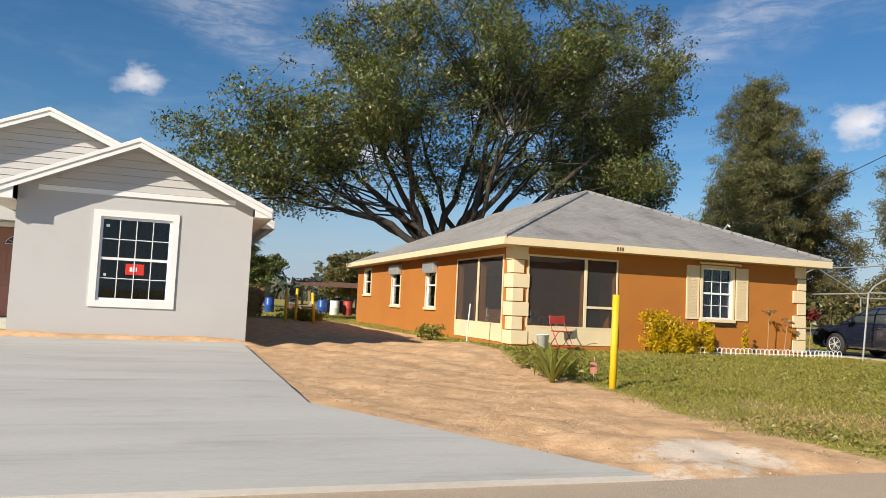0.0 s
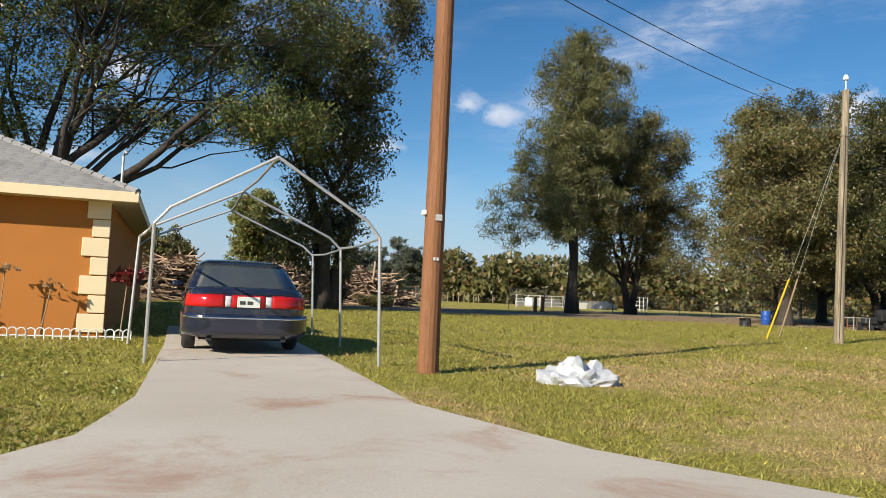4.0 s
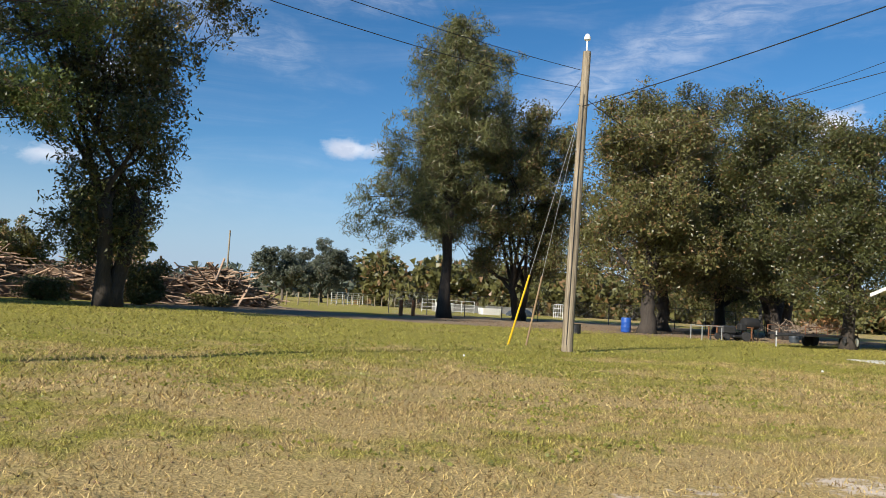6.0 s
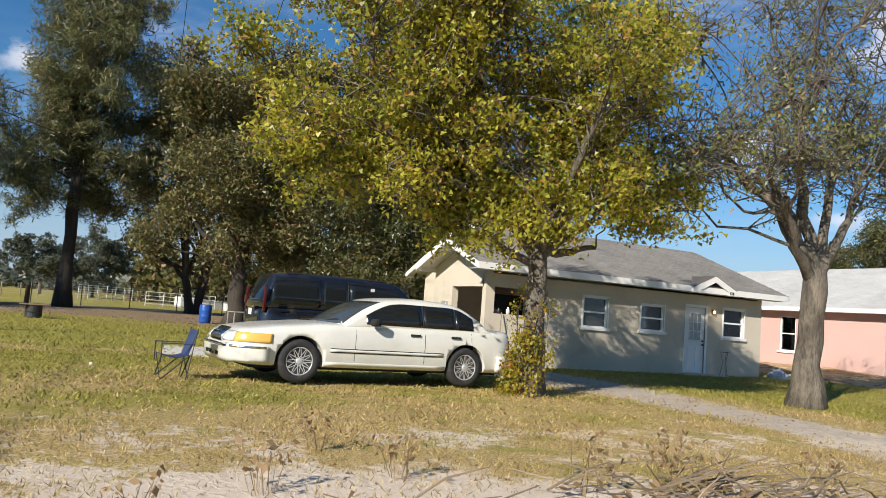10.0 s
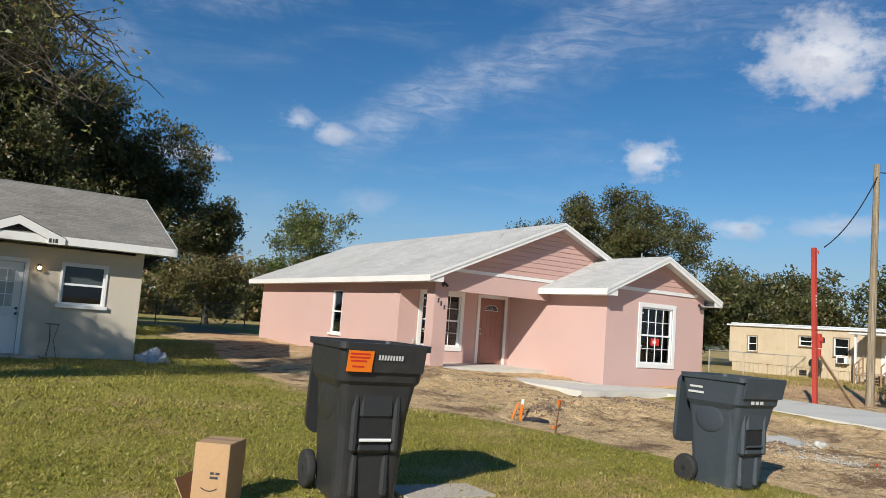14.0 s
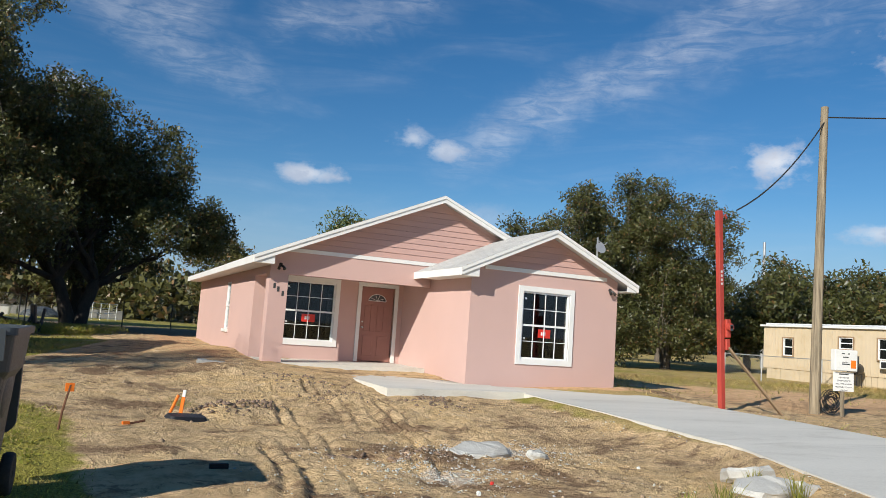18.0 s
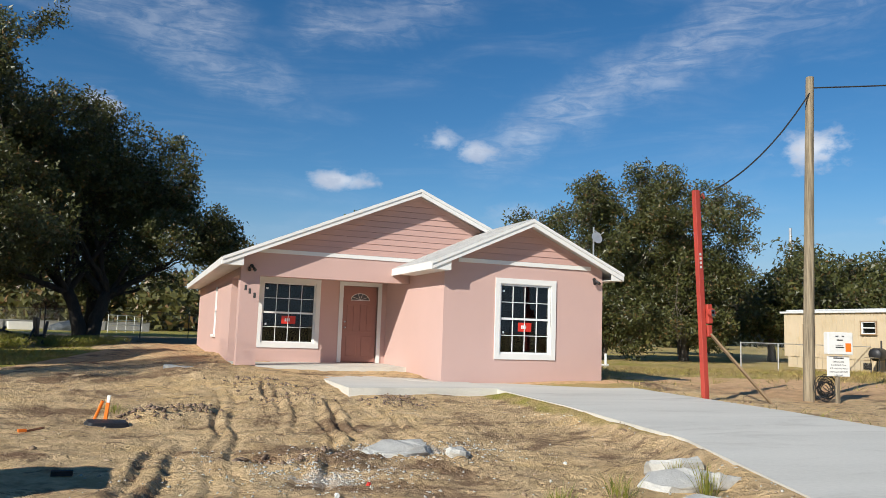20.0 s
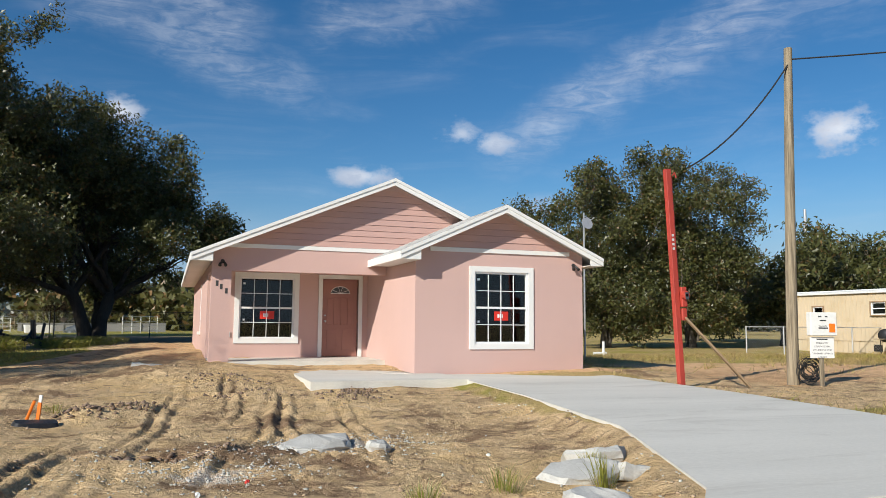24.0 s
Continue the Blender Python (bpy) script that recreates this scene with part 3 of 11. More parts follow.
def tree(name, label, at, trunk, fork, crown, limbs, twigs, leaves, size, leaf_mat, bark, seed, spread=0.45, stems=1, lean=(0, 0), shell=0.45, droop=0.0, slim=0.55, kinds="tree", sides=7, sub=5, bare=0.0, group="", low=0.3, tri=True, tight=0.6, lobes=2.0, reach=1.5, boughs=7, fine=True):
    """A tree: trunk radius, height of the fork, a crown of ellipsoids (cx, cy, cz, rx, ry, rz, weight) about the base."""
    rng = np.random.default_rng(seed)
    root = thing(name, label, kinds, at, group=group)
    bm = bmesh.new()
    weight = np.array([e[6] for e in crown], float)
    weight /= weight.sum()

    def spot(inner):
        e = crown[rng.choice(len(crown), p=weight)]
        d = rng.normal(0, 1, 3)
        d /= np.linalg.norm(d)
        if d[2] < -low:
            d[2] = -low * rng.uniform(0, 1)
        r = inner + (1 - inner) * rng.uniform() ** 0.6
        return Vector((e[0] + d[0] * e[3] * r, e[1] + d[1] * e[4] * r, e[2] + d[2] * e[5] * r))

    tops = []
    for s in range(stems):
        ang = 2 * math.pi * s / max(stems, 1) + rng.uniform(-0.4, 0.4)
        off = Vector((math.cos(ang), math.sin(ang), 0)) * (trunk * 0.8 if stems > 1 else 0)
        tip = Vector((lean[0], lean[1], fork)) + off * 2.2 + Vector((rng.normal(0, 0.1), rng.normal(0, 0.1), 0))
        pts = bezier(off * 0.6 + Vector((0, 0, -0.15)), off + Vector((lean[0] * 0.3, lean[1] * 0.3, fork * 0.5)), tip, 6)
        r = trunk * (0.7 if stems > 1 else 1)
        pts = [p + Vector(rng.normal(0, r * 0.10, 3)) if 0 < i < 6 else p for i, p in enumerate(pts)]
        tube(bm, pts, [r * (1.45 if i == 0 else 1.1 if i == 1 else 1.0 - 0.035 * i) * rng.uniform(0.92, 1.08) for i in range(7)], sides + 3)
        tops.append((tip, r * 0.78))
    clumps = []
    lobe = spread * lobes
    # main boughs from the fork, on which the limbs grow
    starts = []
    main = max(4, limbs // boughs)
    turn = rng.uniform(0, 6.28)
    for i in range(main):
        start, r0 = tops[i % len(tops)]
        best = max((spot(0.4) for _ in range(5)), key=lambda p: math.cos(math.atan2(p.y, p.x) - turn - 6.283 * i / main))
        goal = start.lerp(best, 0.62)
        bow = start.lerp(goal, 0.45) + Vector((rng.normal(0, 0.15), rng.normal(0, 0.15), (goal.z - start.z) * rng.uniform(-0.18, 0.12))) * 1.0
        pts = bezier(start - Vector((0, 0, 0.12 * fork * rng.uniform(0, 1))), bow, goal, 8)
        pts = [p + Vector(rng.normal(0, min(0.05 * r0 / 0.25, 0.02 * (goal - start).length), 3)) * (1 if 0 < j < 8 else 0) for j, p in enumerate(pts)]
        ra = r0 * rng.uniform(0.5, 0.72)
        tube(bm, pts, [ra * (1 - 0.075 * j) for j in range(9)], sides + 1, False)
        starts += [(pts[j], ra * (1 - 0.075 * j) * 0.8) for j in (3, 4, 5, 6, 7, 8)]
    for i in range(limbs):
        goal = spot(0.55)
        start, r0 = min((starts[int(q)] for q in rng.integers(0, len(starts), 7)), key=lambda s: (s[0] - goal).length)
        far = min((goal - start).length, 4.0) * 0.14
        mid = start.lerp(goal, 0.45) + Vector((rng.normal(0, far), rng.normal(0, far), abs(start.z - goal.z) * 0.18 + rng.normal(0, far * 0.6)))
        begin = start.copy()
        pts = bezier(begin, mid, goal, 7)
        wob = min(0.10, 0.022 * (goal - begin).length)
        pts = [p + Vector(rng.normal(0, wob, 3)) * (1 if 0 < j < 7 else 0) for j, p in enumerate(pts)]
        ra = r0 * rng.uniform(0.45, 0.7)
        tube(bm, pts, [max(ra * (1 - 0.83 * j / 7), 0.015) for j in range(8)], sides, False)
        for k in range(sub):
            t = int(rng.integers(2, 8)) if k % 4 == 0 else int(rng.integers(5, 8))
            b0 = pts[t]
            g2 = b0.lerp(spot(shell), rng.uniform(0.25, 0.6))
            if k % 4:
                d = Vector(rng.normal(0, 1, 3)).normalized() * rng.uniform(0.35, 1.0) * lobe
                g2 = goal + Vector((d.x, d.y, d.z * 0.62))
            sway = min(0.25, 0.16 * (g2 - b0).length)
            m2 = b0.lerp(g2, 0.5) + Vector(rng.normal(0, sway, 3)) + Vector((0, 0, sway))
            p2 = bezier(b0, m2, g2, 5)
            rb = max(ra * (1 - 0.83 * t / 7) * 0.55, 0.018)
            tube(bm, p2, [max(rb * (1 - 0.8 * j / 5), 0.009) for j in range(6)], 5, False)
            for q in range(twigs):
                b3 = p2[int(rng.integers(2, 6))]
                g3 = b3 + Vector(rng.uniform(-1, 1, 3)) * spread * reach + Vector((0, 0, 0.12 - droop * 0.6))
                if fine:
                    tube(bm, [b3, b3.lerp(g3, 0.5) + Vector(rng.normal(0, 0.06, 3)), g3], [0.012, 0.009, 0.005], 3, False)
                elif q % 2 == 0:
                    tube(bm, [b3, g3], [0.014, 0.006], 3, False)
                if rng.uniform() >= bare:
                    clumps.append(tuple(g3))
    part("trunk", bm, bark, root, smooth=True)
    if clumps and leaves:
        leaf_cloud("crown", clumps, (spread * tight, spread * tight, spread * tight * 0.75), leaves, size, leaf_mat, root, rng, droop, slim, tri=tri)
    return root


def tuft(name, label, at, n, high, radius, material, seed, category="grass", group="", leaves=0):
    """A tuft of thin bent blades, or a weed of thin stems with a few leaves."""
    rng = np.random.default_rng(seed)
    root = thing(name, label, category, at, group=group)
    V, F, tips = [], [], []
    for i in range(n):
        a, r = rng.uniform(0, 6.283), radius * math.sqrt(rng.uniform())
        b = np.array([r * math.cos(a) * 0.5, r * math.sin(a) * 0.5, -0.02])
        h = high * rng.uniform(0.45, 1.1)
        t = np.array([r * math.cos(a) + rng.normal(0, 0.25) * h, r * math.sin(a) + rng.normal(0, 0.25) * h, h])
        m = (b + t) / 2 + np.array([0, 0, h * 0.16])
        s = np.array([-math.sin(a), math.cos(a), 0]) * 0.0035
        k = len(V)
        V += [b - s, b + s, m - s, m + s, t]
        F += [(k, k + 1, k + 3), (k, k + 3, k + 2), (k + 2, k + 3, k + 4)]
        tips += [tuple(t), tuple(m * 0.6 + t * 0.4)]
    ob = mesh_from("blade_clump", V, F, material, root)
    ob["kind"] = "stuff"
    if leaves:
        o = leaf_cloud("foliage", tips, (0.035, 0.035, 0.03), leaves, 0.065, DRY_LEAF, root, rng, 0.8, 0.5)
        o["kind"] = "stuff"
    return root


def shrub(name, label, at, radius, high, leaves, size, leaf_mat, seed, category="bush", stems=7, group="", slim=0.5):
    rng = np.random.default_rng(seed)
    root = thing(name, label, category, at, group=group)
    bm = bmesh.new()
    tips = []
    for i in range(stems):
        a = rng.uniform(0, 2 * math.pi)
        r = radius * rng.uniform(0.1, 0.85)
        p = Vector((r * math.cos(a), r * math.sin(a), high * rng.uniform(0.45, 0.88)))
        tube(bm, [(0.1 * p.x, 0.1 * p.y, -0.05), (0.5 * p.x, 0.5 * p.y, p.z * 0.6), tuple(p)], [0.02, 0.012, 0.006], 5, False)
        tips += [tuple(p), (0.6 * p.x, 0.6 * p.y, p.z * 0.62), (0.85 * p.x, 0.85 * p.y, p.z * 0.35)]
    part("stems", bm, BARK, root)
    leaf_cloud("foliage", tips, (radius * 0.22, radius * 0.22, high * 0.13), leaves, size, leaf_mat, root, rng, 0, slim)
    return root


# ---- ground ----
def inside(X, Y, poly):
    """How far inside a polygon, in metres (negative outside)."""
    n = len(poly)
    best = np.full(X.shape, 1e9)
    odd = np.zeros(X.shape, bool)
    for i in range(n):
        (x0, y0), (x1, y1) = poly[i], poly[(i + 1) % n]
        dx, dy = x1 - x0, y1 - y0
        t = np.clip(((X - x0) * dx + (Y - y0) * dy) / (dx * dx + dy * dy), 0, 1)
        best = np.minimum(best, np.hypot(X - x0 - t * dx, Y - y0 - t * dy))
        cross = ((y0 > Y) != (y1 > Y)) & (X < (x1 - x0) * (Y - y0) / (y1 - y0 + 1e-12) + x0)
        odd ^= cross
    return np.where(odd, best, -best)


def soft(v, edge):
    return np.clip(v / edge * 0.5 + 0.5, 0, 1)


SAND = [(1.2, 2.5), (5.2, 2.5), (5.0, 4.6), (5.5, 8.0), (6.2, 12.5), (6.6, 15.5), (7.0, 21.0), (6.6, 33.0), (1.0, 34.0), (1.2, 15.2), (-14, 15.2), (-14, 14.2), (1.2, 14.2)]
DIRT = [(73.3, 2.8), (80.4, 2.8), (81.3, 15.0), (86.0, 15.5), (85.0, 7.0), (92.5, 7.4), (95.0, 11.5), (90.0, 14.6), (86.3, 15.6), (86.4, 33.5), (76.0, 36.5), (72.2, 36.5), (73.3, 27.0), (71.9, 22.0), (71.0, 15.8), (71.0, 12.0), (72.2, 10.2), (72.7, 8.8), (72.8, 6.4), (73.0, 4.4)]
DRIVE_DIRT = [(56.4, 17.8), (59.6, 17.8), (59.4, 12.4), (58.9, 8.6), (59.0, 6.4), (60.6, 3.2), (54.6, 3.2), (56.2, 6.0), (57.0, 8.4), (57.2, 11.4)]
WHITE_SAND = [(28, 4.3), (34, 3.6), (44, 4.2), (56, 3.6), (56, 5.4), (51, 7.6), (44, 7.9), (38, 7.1), (33, 5.6)]
LITTER = [(44, 50), (50, 38), (56, 33), (70, 31), (82, 36), (82, 62), (60, 66), (46, 60)]
ROADWAY = [(24, 46), (33, 40), (46, 38), (56, 41), (58, 45), (48, 47), (40, 52), (37, 70), (30, 70), (31, 55)]


def heights(X, Y):
    Z = 0.02 * np.sin(X * 0.7 + Y * 0.3) * np.sin(Y * 0.5) * soft(Y - 4, 2)
    Z = Z - 0.06 * soft(2.7 - Y, 0.3)
    pad = inside(X, Y, [(76.0, 16.8), (81.0, 15.6), (86.3, 14.6), (86.6, 33), (76, 33.5)])
    Z = Z + 0.15 * soft(pad, 1.6)
    mound = inside(X, Y, [(74.0, 17.5), (77.0, 16.6), (77.0, 33.5), (73.2, 35.0)])
    Z = Z + 0.27 * soft(mound, 2.4)
    d = soft(inside(X, Y, DIRT), 1.0)
    low = soft(inside(X, Y, [(73.2, 3.4), (84, 3.0), (84, 12), (82, 14.2), (75.2, 14.2), (73.0, 11.5)]), 1.6)
    Z = Z - 0.15 * low - 0.12 * np.exp(-((X - 74.6) ** 2 + (Y - 9.8) ** 2) / 2.5)
    Z = Z - 0.04 * np.exp(-((X - 72.2) ** 2 + (Y - 4.5) ** 2) / 2.0)
    lumps = np.zeros_like(Z)
    rng = np.random.default_rng(5)
    for s, a in ((0.35, 0.022), (0.9, 0.012), (2.6, 0.010), (5.5, 0.007), (9.0, 0.005)):
        for _ in range(6):
            k = rng.normal(0, 1, 2)
            k *= s * 2.2 / np.hypot(*k)
            lumps = lumps + a * 0.55 * np.sin(k[0] * X + k[1] * Y + rng.uniform(0, 6.28))
    Z = Z + lumps * d
    # tread marks of a loader, curving from the lawn up to the porch
    for cy, cx in (((4.2, 5.2, 6.3, 9.1, 11.6, 14), (74.9, 75.07, 75.17, 75.5, 75.75, 75.95)), ((4.2, 5.0, 6.5, 7.45, 9.2, 13), (75.4, 75.72, 76.2, 76.65, 77.0, 77.5)),
                   ((4.0, 5.1, 6.5, 7.3, 13.5), (77.0, 76.84, 76.75, 77.0, 77.75)), ((5.0, 6.8, 8.5, 11), (77.5, 77.8, 78.1, 78.3)),
                   ((3.0, 5.0, 6.5, 8.0), (73.9, 74.4, 74.6, 74.9)), ((3.0, 4.4, 6.0, 7.5), (78.3, 77.9, 77.4, 77.2)), ((8.5, 10.5, 12.5, 15), (76.2, 76.6, 76.7, 76.9))):
        for side in (0, 0.24):
            q = np.interp(Y, cy, cx) + side + 0.05 * np.sin(Y * 1.7 + cx[0])
            on = soft(Y - cy[0] - 0.5, 0.6) * soft(cy[-1] - Y - 0.4, 0.8) * (0.7 + 0.3 * np.sin(Y * 0.9 + cx[0] * 3 + side * 5))
            Z = Z - (0.046 + 0.026 * np.sin(Y * 38)) * np.exp(-((X - q) / 0.045) ** 2) * on * d
            Z = Z + (0.026 + 0.012 * np.sin(Y * 38 + 1)) * np.exp(-((X - q + 0.10) / 0.05) ** 2) * on * d
    # earth banked against the drive's edge
    q = np.interp(Y, (2.62, 3.2, 6.2, 10.0, 13.2), (78.9, 79.4, 80.65, 81.25, 81.55))
    bank = np.exp(-((X - q) / 0.28) ** 2) * soft(13.0 - Y, 0.4)
    Z = np.where(bank > 0.01, np.minimum(Z + 0.16 * bank, np.maximum(Z, 0.012)), Z)
    # sand left along the front of the grey house
    Z = Z + 0.15 * np.exp(-((Y - 14.62) / 0.16) ** 2) * soft(1.5 - X, 0.3)
    # a dug hole with its heap, and the heaps by the stake
    for cx, cy, r, h in ((75.75, 6.75, 0.34, -0.34), (76.25, 6.6, 0.42, 0.12), (75.4, 6.3, 0.3, 0.08), (74.0, 10.35, 0.30, -0.20), (74.7, 10.5, 0.42, 0.20), (75.3, 10.9, 0.45, 0.16), (77.2, 12.0, 0.5, 0.14), (78.6, 11.6, 0.6, 0.12), (76.6, 14.2, 0.8, 0.16), (75.4, 15.5, 0.9, 0.15), (78.9, 9.0, 0.5, 0.06)):
        Z = Z + h * np.exp(-((X - cx) ** 2 + (Y - cy) ** 2) / r ** 2)
    # disturbed sand beside the grey house
    s = soft(inside(X, Y, SAND), 0.8)
    for _ in range(7):
        k = rng.normal(0, 1, 2) * 3.2
        Z = Z + 0.010 * s * np.sin(k[0] * X + k[1] * Y + rng.uniform(0, 6.28))
    for f in (7.0, 9.5, 13.0):
        q = np.sin(f * X + 2.0 * np.sin(f * 0.45 * Y)) * np.sin(f * 0.8 * Y + 1.7 * np.sin(f * 0.5 * X))
        Z = Z - 0.014 * s * np.clip(q, 0, 1) ** 1.5
    Z = Z - 0.05 * s
    for cx, cy, r, h in ((5.9, 13.0, 1.3, 0.16), (6.3, 15.2, 1.2, 0.14), (4.0, 3.7, 0.9, 0.06)):
        Z = Z + h * np.exp(-((X - cx) ** 2 + (Y - cy) ** 2) / r ** 2)
    return Z


def ground_z(x, y):
    return float(heights(np.array([float(x)]), np.array([float(y)]))[0])


xs = np.concatenate([-np.geomspace(16, 3000, 14)[::-1], np.arange(-15, 1, 0.35), np.arange(1, 6.6, 0.09), np.arange(6.6, 71, 0.35), np.arange(71, 73, 0.12), np.arange(73, 79, 0.042), np.arange(79, 82, 0.1), np.arange(82, 93, 0.2), np.arange(93, 108, 0.6), 108 + np.geomspace(1, 3000, 16)])
ys = np.concatenate([-np.geomspace(8, 3000, 9)[::-1], np.arange(-7, 2.2, 0.9), np.arange(2.2, 9, 0.062), np.arange(9, 18, 0.12), np.arange(18, 40, 0.5), np.arange(40, 76, 2.0), 76 + np.geomspace(2, 3000, 16)])
GX, GY = np.meshgrid(xs, ys)
GZ = heights(GX, GY)
nx, ny = len(xs), len(ys)
idx = np.arange(nx * ny).reshape(ny, nx)
quads = np.stack([idx[:-1, :-1], idx[:-1, 1:], idx[1:, 1:], idx[1:, :-1]], axis=-1).reshape(-1, 4)


def mask_values(X, Y):
    sand = soft(inside(X, Y, SAND), 0.5)
    dirt = soft(inside(X, Y, DIRT), 0.6)
    sand = np.maximum(sand, 0.62 * soft(inside(X, Y, [(74.2, 16.2), (77.4, 14.8), (77.2, 34), (73.2, 35)]), 2.2))
    sand = np.maximum(sand, 0.60 * soft(inside(X, Y, [(86.0, 9.5), (100, 9.5), (101, 16), (95, 20), (86.2, 20.5)]), 2.5))
    sand = np.maximum(sand, 0.6 * soft(inside(X, Y, [(80.2, 14.2), (86.6, 14.2), (86.6, 15.6), (80.2, 15.6)]), 0.6))
    path = soft(inside(X, Y, DRIVE_DIRT), 0.9)
    white = 0.92 * soft(inside(X, Y, WHITE_SAND), 2.0)
    white = np.maximum(white, 0.70 * soft(inside(X, Y, [(24, 3.4), (46, 3.4), (46, 6.6), (36, 6.5), (24, 5.2)]), 1.4))
    white = np.maximum(white, 0.62 * soft(inside(X, Y, [(40, 5.0), (66, 4.2), (60, 10.5), (46, 11.0)]), 3.0))
    white = np.maximum(white, 0.55 * soft(inside(X, Y, [(48, 8.5), (60, 3.2), (74, 3.0), (68, 4.2), (58, 6.5), (50, 10.2)]), 2.0) * (X < 66))
    white = np.maximum(white, 0.75 * soft(inside(X, Y, [(2.6, 2.4), (5.6, 2.4), (4.2, 4.4), (3.0, 4.0)]), 0.8))
    white = np.maximum(white, 0.55 * soft(3.2 - Y, 0.5) * ((X > 22) | (X < 6)) * (Y > 1.5))
    white = np.maximum(white, 0.9 * np.exp(-(((X - 77.5) / 0.9) ** 2 + ((Y - 7.2) / 0.5) ** 2)) + 0.75 * np.exp(-(((X - 76.2) / 0.8) ** 2 + ((Y - 5.6) / 0.8) ** 2)))
    litter = np.maximum(soft(inside(X, Y, LITTER), 5.0), soft(inside(X, Y, ROADWAY), 2.0))
    # dry turf: the verge and the open plot; green further back and round the orange house
    dry = np.clip(0.62 + 0.40 * (11.5 - Y) / 8.0, 0.1, 1.0) * soft(X - 22, 6)
    dry = np.maximum(dry, np.clip(0.30 + 0.28 * (7 - Y) / 5.0, 0.05, 0.72) * soft(25 - X, 4))
    dry = np.where((X > 61) & (X < 76), 0.26 + 0.18 * soft(4.5 - Y, 2), dry)
    dry = np.maximum(dry, 0.9 * soft(X - 70.0, 1.6) * soft(17 - Y, 3) * soft(Y - 9.5, 1.5) * (X < 76))
    dry = np.where(X > 84, np.maximum(dry, 0.72), dry)
    far = soft(Y - 70, 40)
    return sand, dirt, path, white, litter, np.maximum(dry, 0.45 * far)


ground = mesh_from("ground", np.stack([GX, GY, GZ], axis=-1).reshape(-1, 3), quads, bpy.data.materials.new("soil and turf"))
ground.data.shade_smooth()
for key, val in zip(("sand", "dirt", "path", "white", "litter", "dry"), mask_values(GX, GY)):
    att = ground.data.attributes.new(key, "FLOAT", "POINT")
    att.data.foreach_set("value", val.astype(np.float32).ravel())
tagged(ground, "mown lawn, dry verge, bare sand and churned dirt", "ground", kind="structure")


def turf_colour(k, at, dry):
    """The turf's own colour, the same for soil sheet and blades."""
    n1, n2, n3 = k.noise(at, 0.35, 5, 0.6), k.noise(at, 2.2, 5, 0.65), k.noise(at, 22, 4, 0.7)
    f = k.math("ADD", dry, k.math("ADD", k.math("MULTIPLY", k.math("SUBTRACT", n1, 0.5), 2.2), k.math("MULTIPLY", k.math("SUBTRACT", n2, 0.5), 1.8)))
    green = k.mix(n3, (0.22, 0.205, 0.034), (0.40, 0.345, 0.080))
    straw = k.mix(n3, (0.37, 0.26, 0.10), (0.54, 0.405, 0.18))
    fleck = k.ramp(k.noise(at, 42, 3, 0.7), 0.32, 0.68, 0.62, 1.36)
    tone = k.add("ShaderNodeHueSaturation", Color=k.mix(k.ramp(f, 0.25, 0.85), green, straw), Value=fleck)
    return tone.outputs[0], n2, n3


gm = ground.data.materials[0]
gm.use_nodes = True
k = Nodes(gm.node_tree)
k.n.clear()
bs = k.n.new("ShaderNodeBsdfPrincipled")
go = k.n.new("ShaderNodeOutputMaterial")
k.l.new(bs.outputs[0], go.inputs[0])
at = k.n.new("ShaderNodeTexCoord").outputs["Object"]


def attr(key):
    a = k.n.new("ShaderNodeAttribute")
    a.attribute_name = key
    return a.outputs["Fac"]


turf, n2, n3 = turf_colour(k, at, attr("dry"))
warp = k.math("ADD", k.math("MULTIPLY", k.math("SUBTRACT", k.noise(at, 0.9, 6, 0.65), 0.5), 1.0), k.math("MULTIPLY", k.math("SUBTRACT", k.noise(at, 6, 5, 0.7), 0.5), 0.55))
grit, clod = k.noise(at, 60, 4, 0.7), k.noise(at, 3.2, 6, 0.7)


def edge(key, lo=0.42, hi=0.58, gain=1.0):
    return k.ramp(k.math("ADD", attr(key), k.math("MULTIPLY", warp, gain)), lo, hi)


bare = k.mix(grit, (0.24, 0.175, 0.10), (0.36, 0.27, 0.165))
litter = k.mix(clod, (0.20, 0.14, 0.09), (0.36, 0.265, 0.175))
tan = k.mix(k.ramp(clod, 0.36, 0.62), (0.73, 0.475, 0.265), (0.56, 0.345, 0.185))
tan = k.mix(k.math("MULTIPLY", k.ramp(k.noise(at, 0.8, 6, 0.7, 0.5), 0.54, 0.68), 0.40), tan, (0.44, 0.25, 0.13))
soil = k.noise(at, 0.55, 6, 0.7, 0.4)
brown = k.mix(k.ramp(clod, 0.34, 0.60), (0.54, 0.37, 0.195), (0.76, 0.55, 0.31))
brown = k.mix(k.math("MULTIPLY", k.ramp(soil, 0.52, 0.62), 0.8), brown, (0.21, 0.125, 0.075))
brown = k.mix(k.math("MULTIPLY", k.ramp(soil, 0.48, 0.36), 0.7), brown, (0.76, 0.53, 0.26))
churn = k.noise(at, 2.1, 7, 0.75, 0.8)
brown = k.mix(k.math("MULTIPLY", k.ramp(churn, 0.54, 0.62), 0.75), brown, (0.23, 0.135, 0.08))
brown = k.mix(k.math("MULTIPLY", k.ramp(churn, 0.40, 0.30), 0.5), brown, (0.70, 0.60, 0.46))
pale = k.mix(k.math("ADD", k.math("MULTIPLY", grit, 0.5), k.math("MULTIPLY", clod, 0.5)), (0.58, 0.46, 0.345), (0.82, 0.70, 0.56))
track = k.mix(k.ramp(clod, 0.3, 0.7), (0.60, 0.51, 0.41), (0.47, 0.39, 0.30))
